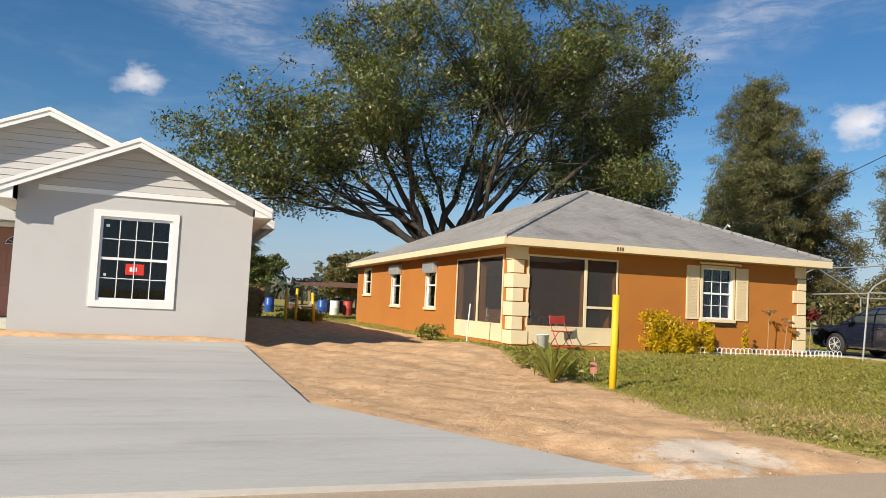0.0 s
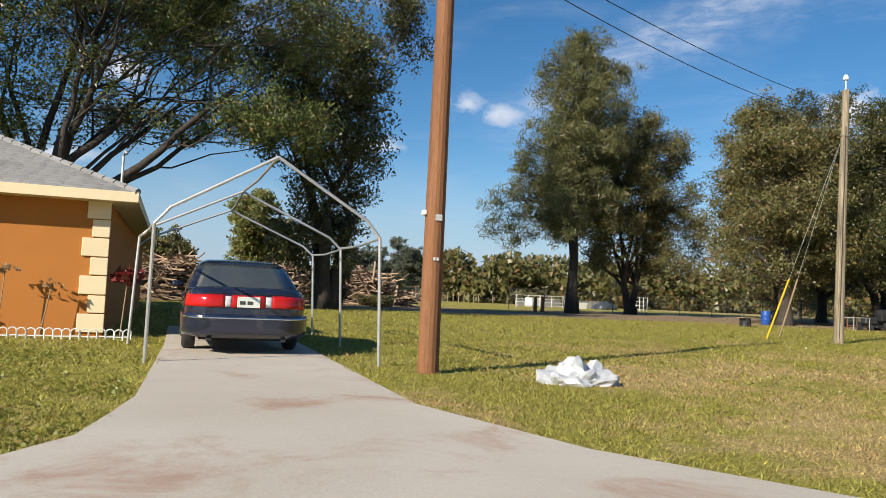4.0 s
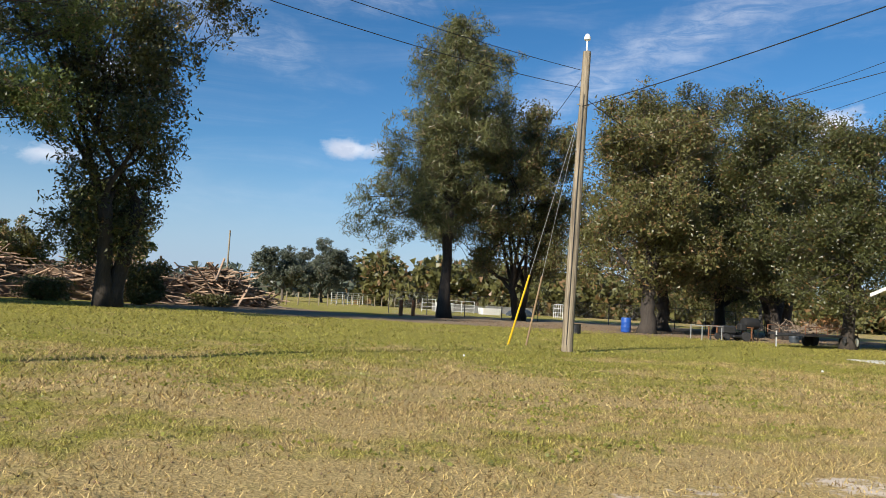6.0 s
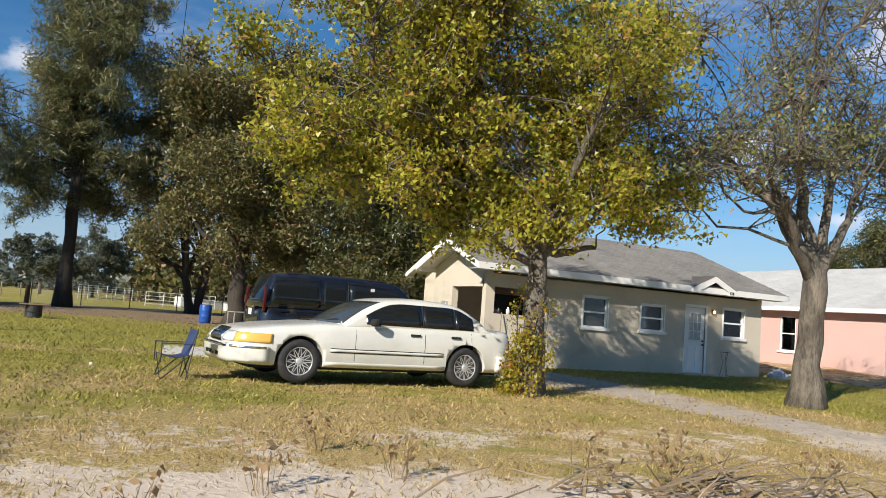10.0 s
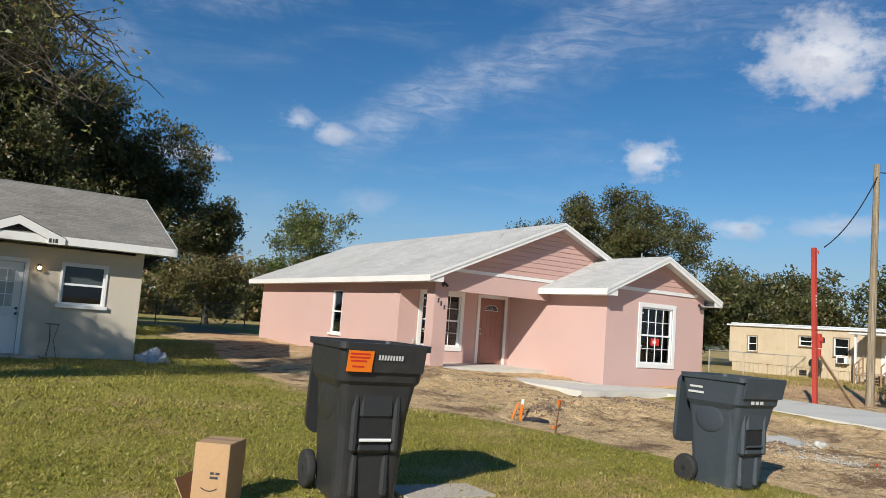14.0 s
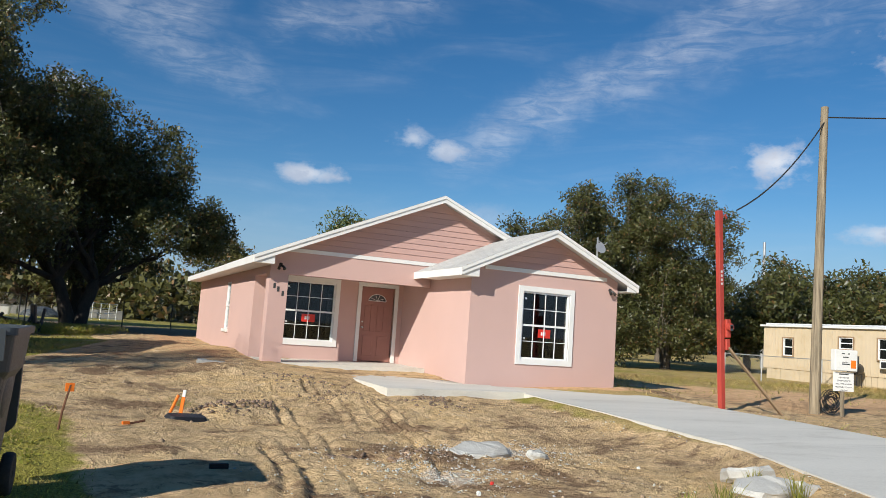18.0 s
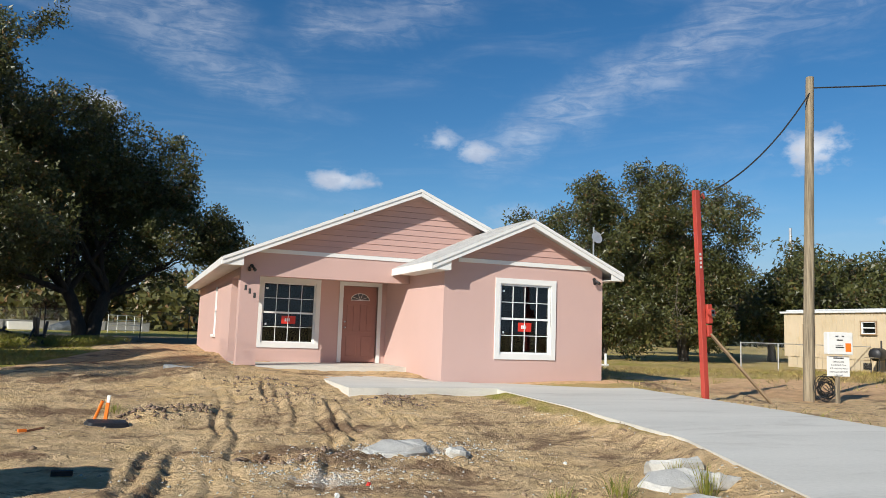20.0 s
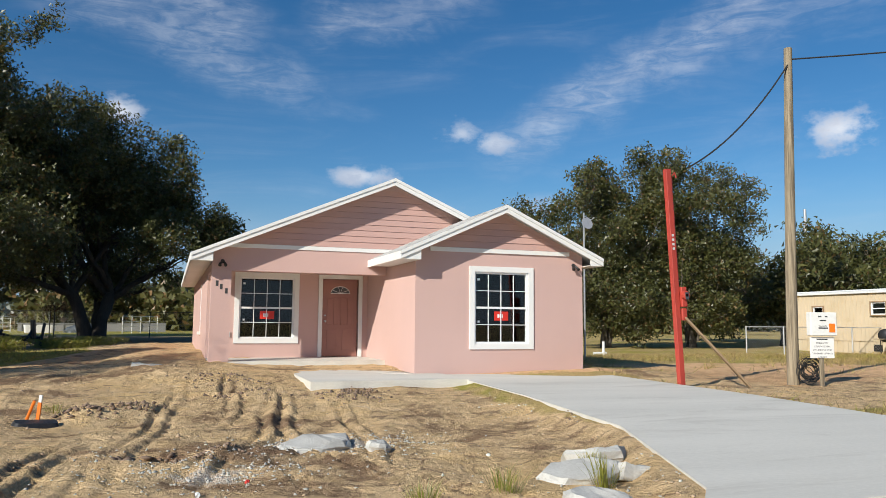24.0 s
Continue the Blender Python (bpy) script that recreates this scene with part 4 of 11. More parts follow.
col = k.mix(k.math("MULTIPLY", k.ramp(warp, 0.06, 0.36), 0.65), turf, bare)
col = k.mix(k.math("MULTIPLY", edge("litter", 0.35, 0.7, 1.0), 0.95), col, litter)
col = k.mix(edge("path", 0.42, 0.58, 0.7), col, track)
col = k.mix(edge("dirt", 0.44, 0.56, 0.5), col, brown)
col = k.mix(edge("sand", 0.42, 0.58, 0.6), col, tan)
col = k.mix(edge("white", 0.56, 0.74, 1.25), col, pale)
k.put(bs.inputs["Base Color"], col)
bs.inputs["Roughness"].default_value = 0.95
bs.inputs["Specular IOR Level"].default_value = 0.15
hgt = k.math("ADD", k.math("MULTIPLY", grit, 0.25), k.math("ADD", k.math("MULTIPLY", n3, 0.4), k.math("MULTIPLY", clod, 0.8)))
pits = k.noise(at, 11, 5, 0.75, 0.3)
hgt = k.math("ADD", hgt, k.math("MULTIPLY", k.ramp(pits, 0.3, 0.7), 0.35))
hgt = k.math("MULTIPLY", hgt, k.math("ADD", k.ramp(attr("sand"), 0.2, 0.7, 1.0, 0.45), k.math("MULTIPLY", k.math("ADD", k.math("MULTIPLY", k.math("MULTIPLY", attr("dirt"), 2.0), k.ramp(churn, 0.38, 0.62, 0.2, 1.0)), k.math("MULTIPLY", attr("white"), -0.4)), 1.0)))
bp = k.add("ShaderNodeBump", Strength=0.8, Distance=0.04, Height=hgt)
k.put(bs.inputs["Normal"], bp.outputs[0])

# ---- grass blades ----
BLADE, kb, bb, ob_ = shader("grass blades")
att = kb.n.new("ShaderNodeAttribute")
att.attribute_name = "dry"
bat = kb.n.new("ShaderNodeTexCoord").outputs["Object"]
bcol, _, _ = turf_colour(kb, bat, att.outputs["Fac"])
rnd = kb.n.new("ShaderNodeNewGeometry").outputs["Random Per Island"]
bh = kb.add("ShaderNodeHueSaturation", Color=bcol, Value=kb.math("ADD", 0.55, kb.math("MULTIPLY", rnd, 1.05)), Hue=kb.math("ADD", 0.49, kb.math("MULTIPLY", rnd, 0.02)))
kb.put(bb.inputs["Base Color"], bh.outputs[0])
bb.inputs["Roughness"].default_value = 0.6
tl = kb.add("ShaderNodeBsdfTranslucent", Color=bh.outputs[0])
mxs = kb.n.new("ShaderNodeMixShader")
mxs.inputs[0].default_value = 0.4
kb.l.new(bb.outputs[0], mxs.inputs[1])
kb.l.new(tl.outputs[0], mxs.inputs[2])
kb.l.new(mxs.outputs[0], ob_.inputs[0])

DRIVE_1 = [(1.35, 14.25), (1.35, 5.7), (2.9, 2.62), (-15, 2.62), (-15, 14.25)]
DRIVE_2 = [(18.1, 19.5), (18.05, 13.8), (17.85, 7.8), (17.55, 6.0), (16.8, 4.7), (15.6, 2.62), (22.4, 2.62), (20.9, 5.1), (20.3, 7.2), (20.35, 10.2), (20.4, 13.0), (20.5, 19.5)]
DRIVE_3 = [(81.62, 14.98), (85.5, 14.98), (85.1, 9.0), (84.7, 6.1), (85.0, 2.62), (78.9, 2.62), (79.4, 3.2), (80.65, 6.2), (81.25, 10.0), (81.55, 13.2)]
WALK_3 = [(81.60, 13.2), (81.60, 14.9), (81.0, 15.0), (80.35, 15.3), (80.25, 17.5), (78.4, 17.5), (78.32, 13.15)]


def meadow(name, x0, x1, y0, y1, per, high, wide, seed, label):
    rng = np.random.default_rng(seed)
    n = int((x1 - x0) * (y1 - y0) * per)
    X, Y = rng.uniform(x0, x1, n), rng.uniform(y0, y1, n)
    sand, dirt, path, white, litter, dry = mask_values(X, Y)
    thin = np.sin(X * 1.3 + np.sin(Y * 1.7) * 2) * np.sin(Y * 1.1 + np.sin(X * 0.9) * 2)
    cover = 1 - np.maximum.reduce([sand * 1.6, dirt * 1.6, path * 1.1, white * 1.05, litter * 1.25])
    keep = rng.uniform(0, 1, n) < np.clip(cover + 0.22 * thin, 0, 1)
    for poly in (DRIVE_1, DRIVE_2, DRIVE_3, WALK_3):
        keep &= inside(X, Y, poly) < 0.03
    for bx in ((7.8, 17.0, 15.7, 34), (58.2, 69.0, 18.8, 26.2), (-14, 1.4, 14.6, 34), (76.6, 85.5, 15, 33)):
        keep &= ~((X > bx[0]) & (X < bx[1]) & (Y > bx[2]) & (Y < bx[3]))
    X, Y, dry, thin = X[keep], Y[keep], dry[keep], thin[keep]
    n = len(X)
    Z = heights(X, Y)
    a = rng.uniform(0, 2 * math.pi, n)
    h = high * rng.uniform(0.4, 1.3, n) * (1 + 0.35 * thin)
    lean = rng.normal(0, 1.0, (n, 2)) * h[:, None]
    wx, wy = np.cos(a) * wide, np.sin(a) * wide
    V = np.stack([np.stack([X - wx, Y - wy, Z - 0.01], -1), np.stack([X + wx, Y + wy, Z - 0.01], -1), np.stack([X + lean[:, 0], Y + lean[:, 1], Z + h], -1)], axis=1).reshape(-1, 3)
    ob = mesh_from(name, V, np.arange(n * 3).reshape(-1, 3), BLADE)
    t = ob.data.attributes.new("dry", "FLOAT", "POINT")
    t.data.foreach_set("value", np.repeat(dry, 3).astype(np.float32))
    return tagged(ob, label, "grass", kind="stuff")


meadow("grass", 1, 62, 2.75, 9, 860, 0.036, 0.0080, 11, "short patchy lawn grass, green and straw coloured")
meadow("grass", 60, 76, 2.75, 9, 1200, 0.036, 0.0066, 12, "short green lawn grass beside the bins")
meadow("grass", 4, 76, 9, 18, 220, 0.05, 0.014, 13, "lawn grass round the houses")
meadow("grass", 4, 78, 18, 44, 34, 0.075, 0.022, 14, "open lawn behind the verge")
meadow("grass", 84, 106, 5, 24, 90, 0.13, 0.014, 15, "rough grass by the trailer home")
meadow("grass", 77, 80.6, 2.7, 4.6, 260, 0.07, 0.007, 16, "grass tufts at the edge of the dirt")

# ---- road and drives ----
bm = bmesh.new()
prism(bm, [(-400, -6.5), (500, -6.5), (500, 2.62), (-400, 2.62)], -0.2, -0.004)
solo("road", bm, ASPHALT, "pale worn asphalt road with a sandy edge", "road", kind="structure")


def drive(name, poly, joints, z, material, label):
    """A concrete drive poured in bays: the outline, and lines across it where the joints run."""
    bm = bmesh.new()
    prism(bm, poly, -0.25, z)
    bmesh.ops.triangulate(bm, faces=[f for f in bm.faces if len(f.verts) > 4])
    for p, n in joints:
        for off in (-0.012, 0.012):
            geom = bm.verts[:] + bm.edges[:] + bm.faces[:]
            bmesh.ops.bisect_plane(bm, geom=geom, plane_co=Vector(p) + Vector(n) * off, plane_no=n)
        for f in bm.faces:
            if f.normal.z > 0.5 or abs(f.calc_center_median().z - z) < 1e-4:
                c = f.calc_center_median()
                if abs((c - Vector(p)).dot(Vector(n))) < 0.011 and abs(c.z - z) < 1e-4:
                    for v in f.verts:
                        if abs((v.co - Vector(p)).dot(Vector(n))) < 0.013:
                            v.co.z = z - 0.006
    return solo(name, bm, material, label, "driveway", kind="structure")


drive("driveway", DRIVE_1, [((0, 5.7, 0), (0, 1, 0)), ((0, 10.0, 0), (0, 1, 0)), ((-3.2, 0, 0), (1, 0, 0))], 0.03, CONCRETE_HAZED, "new smooth haze-toned concrete driveway by the grey house")
drive("driveway", DRIVE_2, [((0, 7.0, 0), (0, 1, 0)), ((0, 10.6, 0), (0, 1, 0)), ((0, 14.5, 0), (0, 1, 0))], 0.035, CONCRETE_OLD, "old concrete driveway with rusty stains")
drive("driveway", DRIVE_3, [((0, 6.3, 0), (0, 1, 0)), ((0, 10.6, 0), (0, 1, 0)), ((83.4, 0, 0), (1, 0, 0))], 0.03, CONCRETE, "new pale concrete driveway by the pink house")
drive("walkway", WALK_3, [((0, 15.2, 0), (0, 1, 0))], 0.055, CONCRETE, "new pale concrete walk to the porch")


# ---- windows and doors ----
def grid_window(parent, m, wd, ht, cols, rows, glass=GLASS, trim=0.12, proud=0.03, sill=False, sticker=False, blinds=False, trim_mat=WHITE_TRIM, recess=0.05, meet=0.5):
    """A sash window in the plane of m: x to the right, y up, z out of the wall; the origin is the opening's lower left corner."""
    win = thing("window", "white sash window", "window")
    win.parent, win.matrix_local = parent, m
    win["label"] = "white vinyl sash window with dark panes"
    for k in ("category", "group"):
        if k in win:
            del win[k]

    def bit(name, cells, material, bev=0.0):
        bm = bmesh.new()
        for a, b in cells:
            box(bm, a, b, bev)
        return part(name, bm, material, win)

    if trim:
        t = trim
        bit("casing", [((-t, -t, -0.02), (wd + t, 0, proud)), ((-t, ht, -0.02), (wd + t, ht + t, proud)), ((-t, 0, -0.02), (0, ht, proud)), ((wd, 0, -0.02), (wd + t, ht, proud))], trim_mat)
    f = 0.045
    bit("window_frame", [((0, 0, -recess - 0.05), (wd, f, -0.012)), ((0, ht - f, -recess - 0.05), (wd, ht, -0.012)), ((0, f, -recess - 0.05), (f, ht - f, -0.012)), ((wd - f, f, -recess - 0.05), (wd, ht - f, -0.012)),
                         ((f, ht * meet - 0.025, -recess - 0.04), (wd - f, ht * meet + 0.025, -0.018))], WHITE_VINYL)
    if cols > 1:
        cells = []
        for i in range(1, cols):
            x = f + (wd - 2 * f) * i / cols
            cells.append(((x - 0.008, f, -recess - 0.006), (x + 0.008, ht - f, -recess + 0.012)))
        half = rows // 2
        for j in range(1, rows):
            if j == half:
                continue
            y = (f + (ht * meet - f) * j / half) if j < half else (ht * meet + (ht - f - ht * meet) * (j - half) / (rows - half))
            cells.append(((f, y - 0.008, -recess - 0.005), (wd - f, y + 0.008, -recess + 0.011)))
        bit("muntins", cells, WHITE_VINYL)
    for lo, hi in ((f, ht * meet - 0.025), (ht * meet + 0.025, ht - f)):
        p = bit("pane", [((f, lo, -recess - 0.022), (wd - f, hi, -recess - 0.016))], glass)
        p.visible_shadow = False
    if sill:
        bit("window_sill", [((-0.1, -0.09, -0.02), (wd + 0.1, 0.0, 0.07))], trim_mat, 0.008)
    if sticker:
        s = bit("sticker", [((wd * 0.38, ht * meet - 0.30, -recess - 0.012), (wd * 0.64, ht * meet - 0.085, -recess - 0.009))], RED_LABEL)
        bars(win, "sticker_mark", Matrix.Translation((0, 0, -recess - 0.008)), [(wd * 0.44, ht * meet - 0.235, 0.04), (wd * 0.44 + 0.055, ht * meet - 0.235, 0.04), (wd * 0.44 + 0.11, ht * meet - 0.235, 0.025)], 0.085, WHITE_VINYL)
        pieces("film_bit", box(boxed((f + 0.06, ht * 0.29, -recess - 0.012), (f + 0.11, ht * 0.32, -recess - 0.009)), (f + 0.05, ht * 0.88, -recess - 0.012), (f + 0.11, ht * 0.91, -recess - 0.009)), WHITE_VINYL, win)
    if blinds:
        for i in range(12):
            x = f + (wd - 2 * f) * (i + 0.5) / 12
            mm = Matrix.Translation((x, 0, -recess - 0.10)) @ Matrix.Rotation(radians(28 + 9 * math.sin(i * 2.1)), 4, "Y")
            part("blind", boxed((-0.036, f, -0.002), (0.036, ht - f, 0.002), 0, mm), CURTAIN, win)
    else:
        # dark sheet added behind the glass in place of the room's shade
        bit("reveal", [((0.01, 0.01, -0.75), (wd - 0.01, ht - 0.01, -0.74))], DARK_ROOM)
    return win


FRONT = Matrix(((1, 0, 0, 0), (0, 0, -1, 0), (0, 1, 0, 0), (0, 0, 0, 1)))      # faces -y
LEFT = Matrix(((0, 0, -1, 0), (-1, 0, 0, 0), (0, 1, 0, 0), (0, 0, 0, 1)))      # faces -x


def on_front(x, y, z):
    return Matrix.Translation((x, y, z)) @ FRONT


def on_left(x, y, z):
    """y is the far end: the window's own x runs towards -y."""
    return Matrix.Translation((x, y, z)) @ LEFT


def gable_roof(house, x0, x1, xr, y0, y1, ze, zr, deck, shingle, seed, fascia=WHITE_TRIM, fall=0.17, walls=None):
    """A roof with its ridge along y: eaves at x0 and x1, ridge at xr, fascias and rakes of height fall."""
    th = 0.05
    for side, xe in (("l", x0), ("r", x1)):
        slope = (zr - ze) / (xr - xe)
        bm = bmesh.new()
        slab_xz(bm, [(xe, ze), (xr, zr), (xr, zr - th), (xe, ze - th)], y0 + 0.012, y1)
        part("roof_deck", bm, SOFFIT, house)
        a, b, c, d = (xe, y1, ze), (xe, y0, ze), (xr, y0, zr), (xr, y1, zr)
        off = Vector((-(zr - ze), 0, xr - xe)).normalized() * (1 if xr > xe else -1) * 0.004
        shingles("shingles", *[tuple(Vector(p) + off) for p in (a, b, c, d)], shingle, house, seed=seed)
        # rake boards at the front
        bm = bmesh.new()
        slab_xz(bm, [(xe, ze + 0.012), (xr, zr + 0.012), (xr, zr - fall), (xe, ze - fall)], y0 - 0.022, y0 + 0.010)
        part("rake_board", bm, fascia, house)
        bm = bmesh.new()
        slab_xz(bm, [(xe, ze + 0.016), (xr, zr + 0.016), (xr, zr - fall * 0.36), (xe, ze - fall * 0.36)], y0 - 0.045, y0 - 0.023)
        part("shadow_board", bm, fascia, house)
        if walls:
            xw = walls[0] if side == "l" else walls[1]
            bm = bmesh.new()
            slab_xz(bm, [(xe, ze - fall + 0.003), (xw, ze - fall + 0.003), (xw, ze + slope * (xw - xe) - 0.06)], y0 + 0.011, y0 + 0.03)
            part("eave_return", bm, fascia, house)
        bm = bmesh.new()
        box(bm, (min(xe, xe - 0.02 * (1 if xr > xe else -1)), y0 + 0.012, ze - fall), (max(xe, xe - 0.02 * (1 if xr > xe else -1)), y1, ze + 0.006))
        part("fascia", bm, fascia, house)
    cap = bmesh.new()
    n = int((y1 - y0) / 0.3)
    for i in range(n):
        ya = y0 + (y1 - y0) * i / n
        yb = y0 + (y1 - y0) * (i + 0.92) / n
        slab_xz(cap, [(xr - 0.13, zr - 0.13 * abs((zr - ze) / (xr - x0)) + 0.012), (xr, zr + 0.03), (xr + 0.13, zr - 0.13 * abs((zr - ze) / (x1 - xr)) + 0.012), (xr, zr + 0.012)], ya, yb)
    p = part("ridge_cap", cap, shingle, house)
    p["kind"] = "stuff"


def siding(house, x0, x1, xr, z0, zr, y, material, step=0.155):
    """Lapped boards filling a gable, each a piece of its own."""
    n = int((zr - z0) / step)
    for i in range(n):
        za, zb = z0 + i * step, z0 + (i + 1) * step - 0.006
        ha = (zr - za) / (zr - z0)
        hb = max((zr - zb) / (zr - z0), 0.01)
        la, ra, lb, rb = xr + (x0 - xr) * ha, xr + (x1 - xr) * ha, xr + (x0 - xr) * hb, xr + (x1 - xr) * hb
        bm = bmesh.new()
        vs = [bm.verts.new(p) for p in ((la, y - 0.020, za), (ra, y - 0.020, za), (rb, y - 0.004, zb), (lb, y - 0.004, zb), (la, y + 0.012, za), (ra, y + 0.012, za), (rb, y + 0.012, zb), (lb, y + 0.012, zb))]
        for q in ((0, 1, 2, 3), (5, 4, 7, 6), (4, 5, 1, 0), (3, 2, 6, 7), (4, 0, 3, 7), (1, 5, 6, 2)):
            bm.faces.new([vs[i] for i in q])
        part("siding_board", bm, material, house)


def new_house(name, label, at, stucco, board, trim, door_mat, shingle, seed):
    """A one-storey house with a porch under the main gable and a front wing. The origin is on the wing's front wall, under its ridge."""
    h = thing(name, label, "house", at)
    T = 0.2
    wl, wr = -2.1, 2.25                       # wing walls
    ml = -6.45                                # main left wall
    pf, pb, yb = 2.48, 4.47, 16.6             # gable wall, porch back wall, rear wall
    top = 2.62
    # walls
    wx0, wx1, wz0, wz1 = (-0.64, 0.76, 0.66, 2.35) if seed == 21 else (-0.62, 0.69, 0.75, 2.38)
    wall("wall_front", "y", 0.0, T, wl, wr, -0.3, top, [(wx0, wx1, wz0, wz1)], stucco, h)
    wall("wall_wing", "x", wl, T, T, pb, -0.3, top, [], stucco, h)
    wall("wall_right", "x", wr, -T, T, yb, -0.3, top, [], stucco, h)
    wall("wall_rear", "y", yb, -T, ml + T, wr - T, -0.3, top, [], stucco, h)
    wall("wall_left", "x", ml, T, pb, yb, -0.3, top, [(8.5, 9.3, 0.80, 2.32)], stucco, h)
    px0, px1, dx0, dx1 = -5.62, -4.16, -3.38, -2.36
    wall("wall_porch", "y", pb, T, ml + T, wl, -0.3, top, [(px0, px1, 0.68, 2.33), (dx0, dx1, 0.18, 2.34)], stucco, h)
    # porch: corner column, beams, ceiling, slab
    box_parts = (("porch_column", (ml - 0.004, pf, -0.3), (ml + 0.46, pf + 0.42, 2.36)),
                 ("porch_beam", (ml - 0.004, pf, 2.36), (wl - 0.003, pf + 0.24, 2.95)),
                 ("porch_beam", (ml - 0.004, pf + 0.243, 2.36), (ml + 0.24, pb - 0.003, 2.62)))
    for n, a, b in box_parts:
        part(n, boxed(a, b), stucco, h)
    part("porch_ceiling", boxed((ml + 0.24, pf + 0.24, 2.58), (wl - 0.003, pb - 0.003, 2.615)), SOFFIT, h)
    part("porch_slab", boxed((ml, pf, -0.3), (wl - 0.003, pb, 0.17)), CONCRETE, h)
    # inner floor and ceilings coloured dark, so the rooms read as unlit
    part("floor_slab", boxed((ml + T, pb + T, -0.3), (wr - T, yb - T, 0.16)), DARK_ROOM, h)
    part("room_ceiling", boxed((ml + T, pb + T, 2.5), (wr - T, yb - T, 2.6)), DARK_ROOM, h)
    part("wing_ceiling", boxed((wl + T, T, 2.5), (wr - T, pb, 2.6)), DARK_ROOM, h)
    # gables
    ze, zr, xr = 2.72, 4.83, -2.02
    main_l, main_r = -6.95, 2.91
    bm = bmesh.new()
    s = (zr - ze) / (xr - main_l)
    slab_xz(bm, [(ml, 2.62), (ml, ze + s * (ml - main_l) - 0.06), (xr, zr - 0.06), (wr, ze + s * (main_r - wr) - 0.06), (wr, 2.62)], pf + 0.012, pf + 0.2)
    part("gable_main", bm, stucco, h)
    part("gable_band", boxed((ml + 0.2, pf - 0.025, 2.93), (wl + 1.2, pf + 0.01, 3.03)), trim, h)
    zb = 3.035
    half = (zr - 0.16 - zb) / s
    siding(h, xr - half, xr + half, xr, zb, zr - 0.16, pf, board)
    ws = 0.455
    wze, wzr, wxe = 2.72, 3.90, 2.59
    bm = bmesh.new()
    slab_xz(bm, [(wl, 2.62), (wl, wze + ws * (wxe + wl) - 0.06), (0, wzr - 0.06), (wr, wze + ws * (wxe - wr) - 0.06), (wr, 2.62)], 0.012, 0.2)
    part("gable_wing", bm, stucco, h)
    part("gable_band", boxed((-1.75, -0.025, 2.80), (1.88, 0.01, 2.90)), trim, h)
    half = (wzr - 0.16 - 2.905) / ws
    siding(h, -half, half, 0, 2.905, wzr - 0.16, 0.0, board)
    # roofs
    gable_roof(h, main_l, main_r, xr, pf - 0.42, yb + 0.5, ze, zr, 0.05, shingle, seed, trim, walls=(ml, wr))
    gable_roof(h, -wxe, wxe, 0.0, -0.42, 5.2, wze, wzr, 0.05, shingle, seed + 3, trim, walls=(wl, wr))
    part("soffit", boxed((-wxe + 0.01, -0.40, wze - 0.165), (wl, pf - 0.42, wze - 0.15)), SOFFIT, h)
    part("soffit", boxed((wr, -0.40, wze - 0.165), (wxe - 0.01, yb + 0.4, wze - 0.15)), SOFFIT, h)
    part("soffit", boxed((main_l + 0.01, pf - 0.40, ze - 0.165), (ml - 0.006, yb + 0.4, ze - 0.15)), SOFFIT, h)
    # openings
    grid_window(h, on_front(wx0, 0, wz0), wx1 - wx0, wz1 - wz0, 4, 4, trim=0.13, sticker=True, trim_mat=trim)
    grid_window(h, on_front(px0, pb, 0.68), px1 - px0, 1.65, 4, 4, trim=0.13, sticker=True, trim_mat=trim)
    grid_window(h, on_left(ml, 9.3, 0.80), 0.8, 1.52, 1, 2, trim=0.0, trim_mat=trim, sill=True)
    d = thing("door", "", "")
    d.parent, d.matrix_local = h, on_front(dx0, pb, 0.18)
    d["label"] = "panelled entry door with a half-round light"
    wd, ht = dx1 - dx0, 2.16
    bm = bmesh.new()
    for a, b in (((-0.11, 0, -0.02), (0, ht + 0.11, 0.03)), ((wd, 0, -0.02), (wd + 0.11, ht + 0.11, 0.03)), ((0, ht, -0.02), (wd, ht + 0.11, 0.03))):
        box(bm, a, b)
    part("casing", bm, trim, d)
    part("door_leaf", boxed((0.02, 0.02, -0.10), (wd - 0.02, ht - 0.01, -0.055)), door_mat, d)
    bm = bmesh.new()
    for x0, x1, y0, y1 in ((0.14, 0.44, 0.18, 0.75), (0.58, 0.88, 0.18, 0.75), (0.14, 0.30, 0.88, 1.62), (0.33, 0.49, 0.88, 1.66), (0.53, 0.69, 0.88, 1.66), (0.72, 0.88, 0.88, 1.62)):
        box(bm, (x0, y0, -0.06), (x1, y1, -0.045), 0.008)
    pieces("panel", bm, door_mat, d)
    bm = bmesh.new()
    cx, cy, r = wd / 2, 1.76, 0.27
    fan = [(cx + r * math.cos(radians(a)), cy + 0.72 * r * math.sin(radians(a))) for a in range(0, 181, 15)]
    prism(bm, fan, -0.056, -0.044)
    part("fan_light", bm, CLEAR_DARK, d)
    bm = bmesh.new()
    for a in (30, 75, 105, 150):
        tube(bm, [(cx, cy + 0.01, -0.042), (cx + r * math.cos(radians(a)), cy + 0.72 * r * math.sin(radians(a)), -0.042)], 0.006, 4)
    tube(bm, [(x, y, -0.042) for x, y in fan + fan[:1]], 0.009, 4)
    part("fan_bars", bm, WHITE_VINYL, d)
    bm = bmesh.new()
    lathe(bm, [(0.028, 0), (0.028, 0.012), (0.012, 0.02), (0.012, 0.04), (0.03, 0.05), (0.03, 0.07), (0.01, 0.078)], 12, Matrix.Translation((0.09, 0.98, -0.055)))
